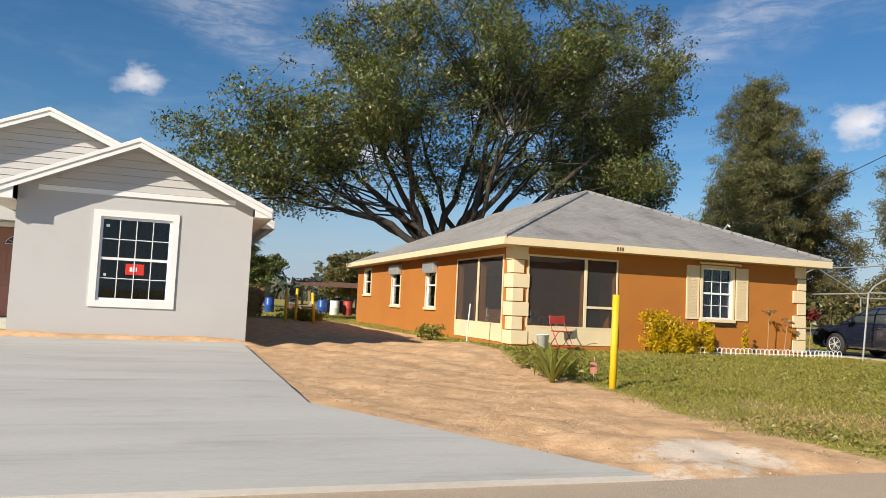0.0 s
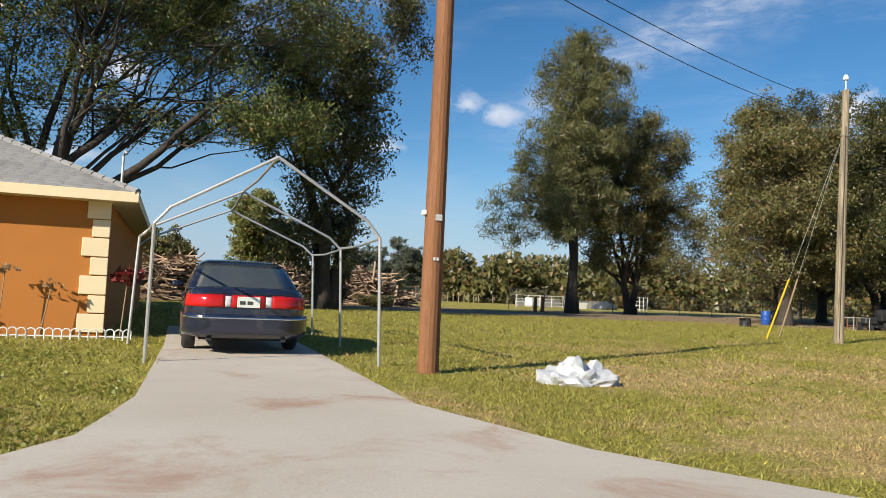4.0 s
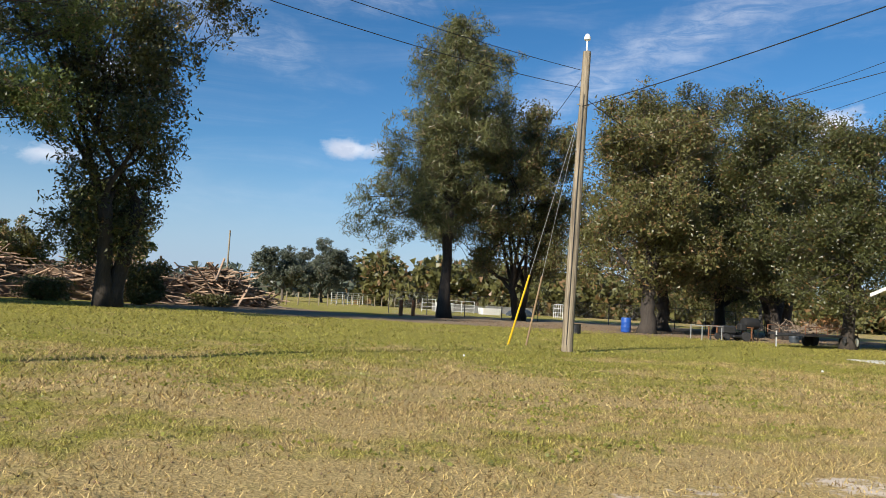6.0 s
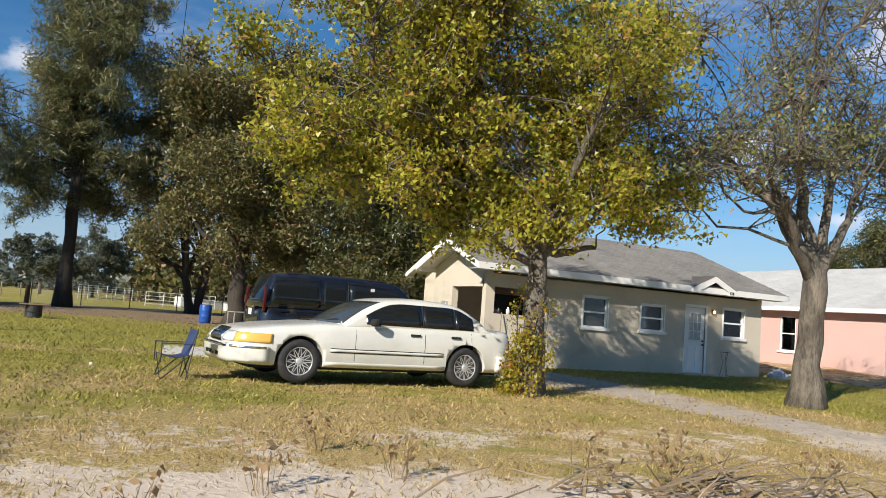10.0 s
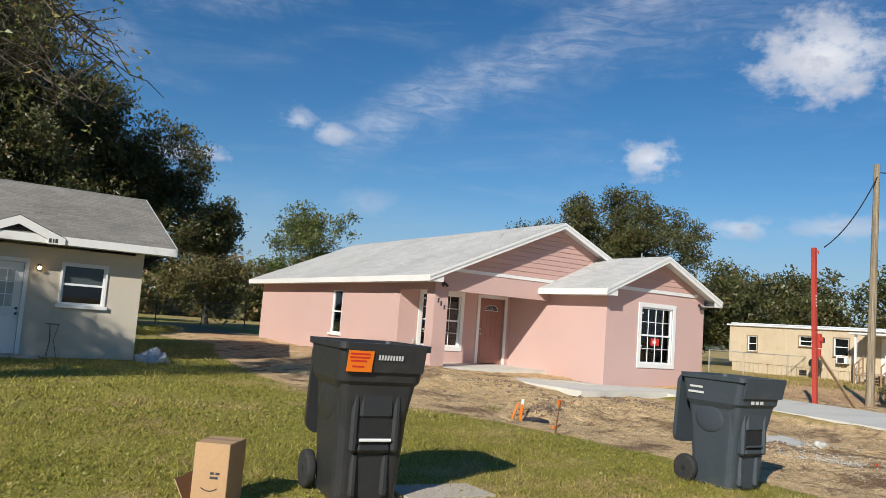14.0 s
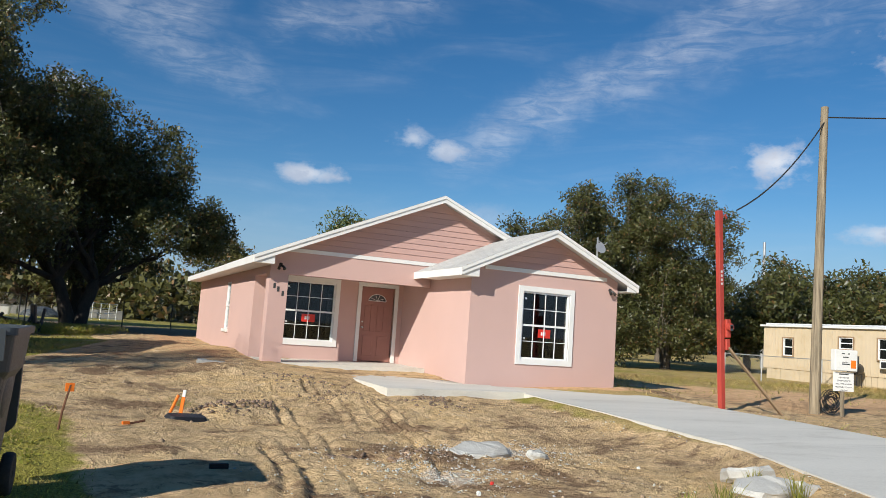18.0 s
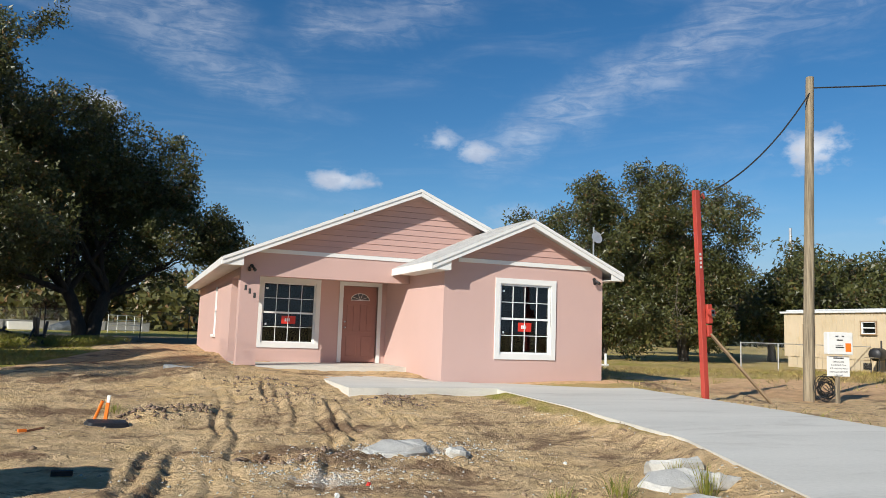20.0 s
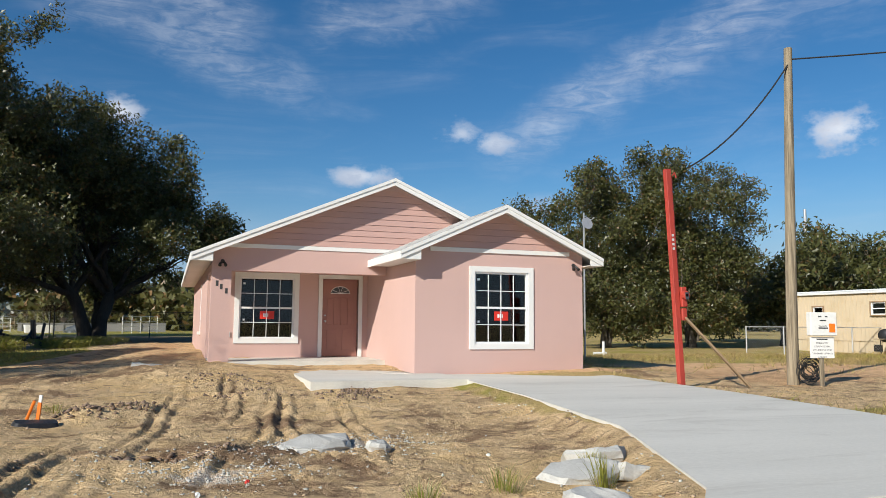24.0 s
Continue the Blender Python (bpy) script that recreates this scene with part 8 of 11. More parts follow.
# ---- poles and wires ----
def pole(name, label, at, high, r0, r1, material, lean=(0, 0)):
    p = thing(name, label, "utility pole", at)
    bm = bmesh.new()
    n = 10
    tube(bm, [(lean[0] * (i / n) ** 1.2, lean[1] * (i / n) ** 1.2, -0.3 + (high + 0.3) * i / n) for i in range(n + 1)], [r0 + (r1 - r0) * i / n for i in range(n + 1)], 16)
    part("shaft", bm, material, p, smooth=False)
    return p


brown = pole("utility_pole", "reddish brown wooden utility pole", (21.35, 9.95, 0.05), 9.0, 0.145, 0.10, WOOD_BROWN, (0.05, 0))
part("cable_guard", boxed((-0.17, -0.05, 2.05), (-0.12, 0.05, 2.12), 0.01), WHITE_PLASTIC, brown)
part("pole_tag", boxed((-0.03, -0.15, 1.98), (0.06, -0.136, 2.06)), ALLOY, brown)
bars(brown, "tag_bars", on_front(-0.04, -0.146, 1.45), [(0, 0, 0.03), (0.045, 0, 0.03)], 0.04, PALE_INK)
grey = pole("utility_pole", "weathered grey wooden utility pole with guy wires", (38.72, 19.3, 0), 8.45, 0.16, 0.112, WOOD_GREY, (0.20, 0.0))
bm = bmesh.new()
tube(bm, [(0.19, 0, 8.3), (0.19, 0, 8.8)], 0.025, 8)
lathe(bm, [(0.03, 8.76), (0.09, 8.8), (0.09, 8.88), (0.05, 8.96), (0.01, 8.98)], 14, Matrix.Translation((0.19, 0, 0)))
part("cap_light", bm, WHITE_PLASTIC, grey)
for z in (6.9, 5.6):
    bm = bmesh.new()
    tube(bm, [(-0.05, -0.02, z), (0.33, -0.02, z + 0.02)], 0.016, 6)
    part("bracket", bm, GALV, grey)
bm = bmesh.new()
tube(bm, [(-0.1, -0.13, 0.2), (-0.02, -0.14, 4), (0.09, -0.12, 7.2)], 0.012, 5)
part("down_lead", bm, WIRE, grey)
for x, y, col, zt in ((-0.55, 2.6, YELLOW_PAINT, 2.1), (0.15, 2.75, WOOD_RAW, 2.1)):
    g = thing("guy_wire", "guy wire with a long guard sleeve" if col is YELLOW_PAINT else "guy wire with a pale guard sleeve", "guy wire", (38.72, 19.3, 0))
    foot, top = Vector((x, y, -0.1)), Vector((0.14, 0.1, 6.8))
    bm = bmesh.new()
    tube(bm, [foot, top], 0.006, 5)
    part("strand", bm, GALV, g)
    bm = bmesh.new()
    tube(bm, [foot.lerp(top, 0.01), foot.lerp(top, 0.32)], 0.032, 8)
    part("sleeve", bm, col, g)
street = pole("utility_pole", "grey wooden service pole with a coil of wire at its foot", (88.15, 11.25, -0.05), 7.35, 0.125, 0.085, WOOD_GREY, (0.20, 0))
bm = bmesh.new()
tube(bm, [(0.12, -0.06, 0.1), (0.11, -0.05, 3), (0.12, -0.04, 5.2), (0.09, -0.03, 5.6)], 0.014, 6)
part("conduit", bm, DARK_METAL, street)
bm = bmesh.new()
rng = random.Random(4)
for i in range(16):
    r, cx, cz = rng.uniform(0.16, 0.30), rng.uniform(-0.08, 0.1), rng.uniform(0.25, 0.42)
    ax = rng.uniform(-0.6, 0.6)
    pts = [(cx + r * math.cos(a), -0.2 + rng.uniform(-0.02, 0.02) + r * 0.5 * math.sin(a) * math.sin(ax), cz + r * 0.85 * math.sin(a) * math.cos(ax)) for a in (2 * math.pi * j / 14 for j in range(15))]
    tube(bm, pts, 0.008, 4, False)
coil = part("wire_coil", bm, WIRE)
coil.location = (88.25, 11.1, -0.05)
tagged(coil, "tangled coil of black cable against the pole", "cable")

red = thing("meter_post", "red painted temporary power post with a wooden brace", "power post", (85.37, 11.3, 0.0))
m = Matrix.Rotation(radians(-3.2), 4, "Y")
part("post", boxed((-0.058, -0.058, -0.3), (0.058, 0.058, 4.35), 0.006, m), RED_PAINT, red)
bm = bmesh.new()
box(bm, (0.075, -0.11, 1.55), (0.20, 0.11, 1.95), 0.012, m)
lathe(bm, [(0.085, 0), (0.085, 0.07), (0.03, 0.09)], 16, m @ Matrix.Translation((0.13, -0.11, 1.78)) @ Matrix.Rotation(radians(90), 4, "X"))
part("meter_box", bm, RED_PAINT, red)
part("meter_window", boxed((0.09, -0.20, 1.70), (0.17, -0.198, 1.84), 0, m), CLEAR_DARK, red)
part("breaker_box", boxed((0.075, -0.09, 1.28), (0.19, 0.09, 1.52), 0.012, m), RED_PAINT, red)
bm = bmesh.new()
tube(bm, [(0.09, 0, 1.95), (0.09, 0, 3.9), (0.10, 0, 4.2), (0.17, -0.02, 4.28), (0.2, -0.02, 4.18)], 0.018, 6)
bmesh.ops.transform(bm, matrix=m, verts=bm.verts)
part("conduit", bm, RED_PAINT, red)
bars(red, "post_bars", m @ on_front(-0.03, -0.0595, 2.7), [(0, 0.0, 0.05), (0, 0.09, 0.05), (0, 0.18, 0.05), (0, 0.27, 0.05)], 0.05, PALE_INK)
bm = bmesh.new()
box(bm, (-0.02, -0.045, 0), (0.02, 0.045, 1.95), 0.003, Matrix.Translation((1.40, -0.35, -0.05)) @ (Vector((-1.36, 0.28, 1.42))).to_track_quat("Z", "X").to_matrix().to_4x4())
part("brace", bm, WOOD_RAW, red)

sign = thing("permit_sign", "white permit box and notice board on a stake", "sign", (88.43, 10.75, -0.12), -14)
part("stake", boxed((-0.045, -0.02, -0.2), (0.045, 0.02, 1.0), 0.004), WOOD_GREY, sign)
pb_ = part("permit_box", boxed((-0.29, -0.13, 1.12), (0.29, 0.03, 1.60), 0.015), WHITE_PLASTIC, sign, "white plastic permit box")
part("logo_patch", boxed((0.11, -0.134, 1.19), (0.24, -0.131, 1.37)), ORANGE_LABEL, pb_)
bars(pb_, "print_bars", on_front(0, -0.131, 0), [(-0.12, 1.50, 0.07), (0.03, 1.50, 0.05), (-0.09, 1.42, 0.14), (-0.12, 1.265, 0.2)], 0.025, INK)
nb = part("notice_board", boxed((-0.26, -0.045, 0.66), (0.26, -0.025, 1.09), 0.003), WHITE_TRIM, sign, "white notice board")
bars(nb, "print_bars", on_front(0, -0.046, 0), [(-0.12, 1.035, 0.24)], 0.026, INK)


def cable(label, a, b, sag, r=0.011, n=18):
    a, b = Vector(a), Vector(b)
    bm = bmesh.new()
    tube(bm, [a.lerp(b, i / n) - Vector((0, 0, sag * 4 * (i / n) * (1 - i / n))) for i in range(n + 1)], r, 5)
    return solo("overhead_wire", bm, WIRE, label, "wire", group="overhead wires")


cable("black service cable looping down to the red post", (88.32, 11.2, 6.95), (85.65, 11.3, 4.42), 0.28, 0.018)
cable("black twisted cable running from the service pole", (88.35, 11.25, 7.05), (106, 0.5, 9.2), 0.5, 0.018)
cable("thin overhead wire crossing the road", (38.8, 19.25, 6.85), (37.6, -12, 6.3), 0.55, 0.012)
cable("thin overhead wire crossing the road", (38.85, 19.25, 5.6), (45.5, -14, 8.2), 0.4, 0.008)
cable("thin overhead wire between two poles", (21.4, 9.95, 6.3), (38.75, 19.3, 7.9), 0.3, 0.009)
cable("thin overhead wire between two poles", (21.4, 9.95, 6.0), (38.75, 19.3, 7.4), 0.4, 0.009)
cable("black service cable to the ochre house", (21.4, 9.95, 8.6), (16.95, 19.1, 3.95), 0.25, 0.012)
cable("thin wire running to the back of the field", (38.75, 19.3, 7.6), (52, 60, 8.5), 0.6, 0.009)
cable("thin wire running to the cream house", (38.75, 19.3, 7.2), (59.0, 26.0, 3.4), 0.5, 0.009)
for i, (x0, x1) in enumerate(((46.0, 47.5), (46.8, 50.0), (48.0, 53.5))):
    cable("thin overhead wire above the field", (x0, -12, 10.5 - 0.4 * i), (x1 + 4, 62, 9.2 - 0.3 * i), 0.8, 0.009)
bm = bmesh.new()
tube(bm, [(16.9, 19.1, 3.0), (16.9, 19.1, 3.9), (16.95, 19.02, 4.02), (16.98, 18.95, 3.94)], [0.03, 0.03, 0.035, 0.03], 8)
solo("service_mast", bm, GALV, "grey metal service mast above the roof", "mast")
for at, h in (((38.15, 121.9, 0), 10.3), ((125.4, 47.1, 0), 11.0)):
    p = pole("utility_pole", "slim distant pole beyond the field", at, h, 0.16, 0.11, WOOD_GREY if at[0] < 100 else GALV)
ant = thing("antenna", "small grey aerial on a mast beside the pink house roof", "antenna", (88.9, 21.0, 0))
bm = bmesh.new()
tube(bm, [(0, 0, 0), (0, 0, 5.0)], 0.03, 6)
part("mast", bm, GALV, ant)
bm = bmesh.new()
tube(bm, [(0, 0, 4.9), (0.25, -0.05, 4.75), (0.38, -0.05, 4.85)], 0.02, 5)
lathe(bm, [(0.01, 0), (0.12, 0.02), (0.2, 0.06), (0.21, 0.062)], 14, Matrix.Translation((0.05, -0.08, 4.6)) @ Matrix.Rotation(radians(70), 4, "X"))
part("dish", bm, GALV, ant)


# ---- round the ochre house ----
def tent_frame():
    t = thing("tent_frame", "bare white tube frame of a tent carport", "carport frame", (0, 0, 0))
    bents = ((10.65, 17.85, 20.8, 19.35, 2.80), (14.15, 17.55, 21.0, 19.2, 2.72), (17.6, 17.4, 21.1, 19.25, 2.70))
    for y, xl, xr, xm, zm in bents:
        for x, foot in ((xl, xl - 0.08 if y > 11 else xl - 0.02), (xr, xr + 0.1)):
            zt = 1.80
            bm = bmesh.new()
            tube(bm, [(foot, y + (0.35 if y < 11 and x == xl else 0.1), -0.05), (x, y, zt)], 0.024, 8)
            part("post", bm, GALV, t)
            bm = bmesh.new()
            tube(bm, [(x, y, zt), (x + (xm - x) * 0.12, y, zt + (zm - zt) * 0.22), (xm, y, zm)], 0.022, 8)
            part("rafter", bm, GALV, t)
    for a, b in zip(bents, bents[1:]):
        for i in (1, 2):
            bm = bmesh.new()
            tube(bm, [(a[i], a[0], 1.80), ((a[i] + b[i]) / 2, (a[0] + b[0]) / 2, 1.77), (b[i], b[0], 1.82)], 0.020, 8)
            part("rail", bm, GALV, t)
        bm = bmesh.new()
        tube(bm, [(a[3], a[0], a[4]), ((a[3] + b[3]) / 2, (a[0] + b[0]) / 2, (a[4] + b[4]) / 2 - 0.05), (b[3], b[0], b[4])], 0.020, 8)
        part("ridge_tube", bm, GALV, t)
    return t


tent_frame()
shrub("croton_bush", "bright golden croton bush against the wall", (11.75, 15.1, 0), 0.72, 1.10, 90, 0.085, CROTON, 201, stems=16, group="golden bushes")
shrub("croton_bush", "golden croton bush with a wide base", (12.35, 15.05, 0), 0.55, 0.80, 80, 0.085, CROTON, 202, stems=10, group="golden bushes")
shrub("croton_bush", "small golden croton bush under the window", (13.05, 15.1, 0), 0.36, 0.88, 55, 0.10, CROTON, 203, stems=9, group="golden bushes")
shrub("croton_bush", "thin young golden croton", (14.52, 15.3, 0), 0.16, 0.72, 16, 0.10, CROTON, 204, stems=5, group="golden bushes")


def stalk(at, high, leafm, size, seed, name="potted_stalk", label="bare stalk with a few brown leaves", n=20, lean=0.05):
    rng = np.random.default_rng(seed)
    p = thing(name, label, "plant", at)
    bm = bmesh.new()
    tube(bm, [(0, 0, -0.05), (lean, 0.02, high * 0.6), (lean * 1.5, 0.02, high)], [0.014, 0.012, 0.007], 6)
    for i in range(4):
        a = i * 1.7
        tube(bm, [(lean * 1.4, 0.02, high * 0.93), (lean * 1.4 + 0.14 * math.cos(a), 0.02 + 0.1 * math.sin(a), high + 0.03)], [0.006, 0.003], 4)
    part("stem", bm, WOOD_RAW, p)
    leaf_cloud("leaves", [(lean * 1.4 + 0.12 * math.cos(a), 0.02 + 0.1 * math.sin(a), high) for a in (0, 1.7, 3.4, 5.1)], (0.07, 0.07, 0.05), n, size, leafm, p, rng)
    return p


stalk((15.3, 15.35, 0), 1.18, DRY_LEAF, 0.13, 205, n=5)
stalk((15.95, 15.45, 0), 0.95, DRY_LEAF, 0.13, 206, n=4, lean=0.1)
stalk((17.25, 15.85, 0), 1.15, TI_LEAF, 0.30, 207, "ti_plant", "red-leaved ti plant by the corner", 24)


def edging():
    e = thing("garden_edging", "low white hooped garden edging", "garden edging", (11.9, 14.95, 0.02))
    bm = bmesh.new()
    pts = [(0.065 * math.cos(a), 0, 0.11 + 0.06 * math.sin(a)) for a in (math.pi * j / 8 for j in range(9))]
    tube(bm, [(0.065, 0, -0.05)] + pts + [(-0.065, 0, -0.05)], 0.011, 5)
    box(bm, (-0.068, -0.006, 0.03), (0.068, 0.006, 0.05))
    first = part("hoop", bm, WHITE_PLASTIC, e)
    for i in range(1, 41):
        o = first.copy()
        scene.collection.objects.link(o)
        o.location = (0.138 * i, 0.02 * math.sin(i * 0.7), 0.004 * math.sin(i * 1.9))
        o.rotation_euler = (0.06 * math.sin(i * 2.3), 0.04 * math.sin(i * 1.3), 0)


edging()


def folding_chair(at, turn):
    c = thing("folding_chair", "red metal folding chair on the lawn", "chair", at, turn)
    m = RED_PAINT
    part("seat", boxed((-0.20, -0.19, 0.42), (0.20, 0.19, 0.445), 0.01), m, c)
    part("backrest", boxed((-0.21, 0.20, 0.60), (0.21, 0.225, 0.80), 0.01), m, c)
    for s in (-1, 1):
        bm = bmesh.new()
        tube(bm, [(0.215 * s, -0.24, 0), (0.215 * s, 0.20, 0.62), (0.215 * s, 0.22, 0.82)], 0.012, 6)
        part("leg", bm, m, c)
        bm = bmesh.new()
        tube(bm, [(0.195 * s, 0.26, 0), (0.195 * s, -0.16, 0.44)], 0.012, 6)
        part("leg", bm, m, c)
    for y, z in ((-0.20, 0.06), (0.22, 0.06)):
        bm = bmesh.new()
        tube(bm, [(-0.2, y, z), (0.2, y, z)], 0.010, 6)
        part("stretcher", bm, m, c)
    return c


folding_chair((8.92, 15.15, 0.02), 8)
b = thing("bucket", "white plastic bucket by the red chair", "bucket", (8.42, 15.15, 0.0))
bm = bmesh.new()
lathe(bm, [(0.125, 0), (0.15, 0.35), (0.16, 0.352), (0.16, 0.37), (0.14, 0.37), (0.12, 0.02)], 20)
part("body", bm, WHITE_PLASTIC, b, smooth=True)
bm = bmesh.new()
tube(bm, [(0.155 * math.cos(a), -0.02 - 0.1 * math.sin(a), 0.34 - 0.08 * math.sin(a)) for a in (math.pi * j / 8 for j in range(9))], 0.004, 4)
part("bail", bm, GALV, b)


def plastic_chair(at, turn):
    c = thing("garden_chair", "white plastic garden chair on the screened porch", "chair", at, turn, group="porch furniture")
    part("seat", boxed((-0.22, -0.22, 0.40), (0.22, 0.22, 0.43), 0.01), WHITE_PLASTIC, c)
    for i in range(5):
        part("back_slat", boxed((-0.19 + 0.085 * i, 0.20, 0.43), (-0.14 + 0.085 * i, 0.225, 0.86 - 0.02 * abs(i - 2)), 0.006), WHITE_PLASTIC, c)
    for x in (-1, 1):
        for y in (-1, 1):
            part("leg", boxed((0.2 * x - 0.02, 0.2 * y - 0.02, 0), (0.2 * x + 0.02, 0.2 * y + 0.02, 0.41), 0.005), WHITE_PLASTIC, c)
        part("armrest", boxed((0.22 * x - 0.025, -0.2, 0.62), (0.22 * x + 0.025, 0.22, 0.645), 0.008), WHITE_PLASTIC, c)
    return c


pc = plastic_chair((9.15, 17.3, 0.08), 150)
copy_thing(pc, pose(8.6, 18.6, 0.08, 0, 0, 60))
t_ = thing("porch_table", "white plastic table on the screened porch", "table", (9.0, 16.6, 0.08))
part("tabletop", boxed((-0.55, -0.35, 0.68), (0.45, 0.35, 0.71), 0.01), WHITE_PLASTIC, t_)
for x in (-0.45, 0.38):
    for y in (-0.28, 0.28):
        part("leg", boxed((x - 0.02, y - 0.02, 0), (x + 0.02, y + 0.02, 0.68)), WHITE_PLASTIC, t_)

p = thing("bollard", "yellow painted steel post at the edge of the dirt", "post", (5.6, 7.45, -0.08))
bm = bmesh.new()
tube(bm, [(0, 0, -0.2), (0.01, 0, 0.6), (0.02, 0, 1.29)], 0.048, 14)
part("shaft", bm, YELLOW_PAINT, p, smooth=True)
for i, (x, y, h, lx) in enumerate(((4.3, 31.0, 1.3, 0.0), (4.75, 31.2, 1.35, 0.02), (5.45, 30.6, 1.2, -0.12))):
    p = thing("bollard", "leaning yellow post near the junk" if lx < 0 else "yellow steel post near the junk", "post", (x, y, 0), group="yellow posts behind the houses")
    bm = bmesh.new()
    tube(bm, [(0, 0, -0.2), (lx, 0, h)], 0.06, 12)
    part("shaft", bm, YELLOW_PAINT, p, smooth=True)


def palmetto(at, seed, n=9, long=0.75, name="palmetto", label="green strap-leaved plant with arching blades"):
    rng = np.random.default_rng(seed)
    root = thing(name, label, "plant", at)
    for i in range(n):
        a = i * 2.4 + rng.uniform(-0.3, 0.3)
        up = rng.uniform(0.8, 1.4)
        d = Vector((math.cos(a) * math.cos(up), math.sin(a) * math.cos(up), math.sin(up)))
        flat = Vector((math.cos(a), math.sin(a), 0))
        reach_ = long * rng.uniform(0.75, 1.15)
        pts = bezier((0, 0, -0.02), tuple(d * reach_ * 0.75), tuple(flat * reach_ * 0.62 + Vector((0, 0, reach_ * rng.uniform(0.15, 0.6)))), 8)
        side = Vector((-math.sin(a), math.cos(a), 0))
        bm = bmesh.new()
        edge_ = []
        for j, p in enumerate(pts):
            wd = 0.026 * (1 - (j / 8) ** 2) + 0.003
            edge_.append([bm.verts.new(p - side * wd), bm.verts.new(p - Vector((0, 0, 0.008))), bm.verts.new(p + side * wd)])
        for p, q in zip(edge_, edge_[1:]):
            bm.faces.new((p[0], p[1], q[1], q[0])), bm.faces.new((p[1], p[2], q[2], q[1]))
        part("frond", bm, WEED, root)
    return root


palmetto((5.05, 8.1, 0.0), 21, 20, 0.95)
palmetto((5.35, 8.5, 0.0), 22, 12, 0.7)
shrub("weeds", "leafy green weeds along the edge of the sand", (5.6, 9.2, 0), 0.6, 0.32, 34, 0.07, WEED, 38, "weeds", 14)
shrub("weeds", "leafy green weeds along the edge of the sand", (6.1, 10.6, 0), 0.7, 0.3, 34, 0.07, WEED, 39, "weeds", 14)
f_ = thing("marker_flag", "faded pink marker flag in the grass", "marker", (5.75, 8.2, 0.0))
bm = bmesh.new()
tube(bm, [(0, 0, -0.05), (0.01, 0, 0.33)], 0.004, 5)
part("stem", bm, GALV, f_)
part("pennant", boxed((-0.05, -0.003, 0.10), (0.05, 0.003, 0.26), 0.0), surf("faded pink flag", (0.75, 0.28, 0.2), None, 5, 30, 0.8, 0.2), f_)
bm = bmesh.new()
tube(bm, [(7.02, 16.6, -0.1), (7.03, 16.58, 0.5), (7.06, 16.55, 1.02)], 0.018, 8)
solo("stub_pipe", bm, WHITE_PLASTIC, "thin white pipe standing beside the porch", "pipe")
shrub("weeds", "low dark weeds at the foot of the wall", (6.7, 18.6, 0), 0.45, 0.4, 40, 0.09, WEED, 31, "weeds", 8)


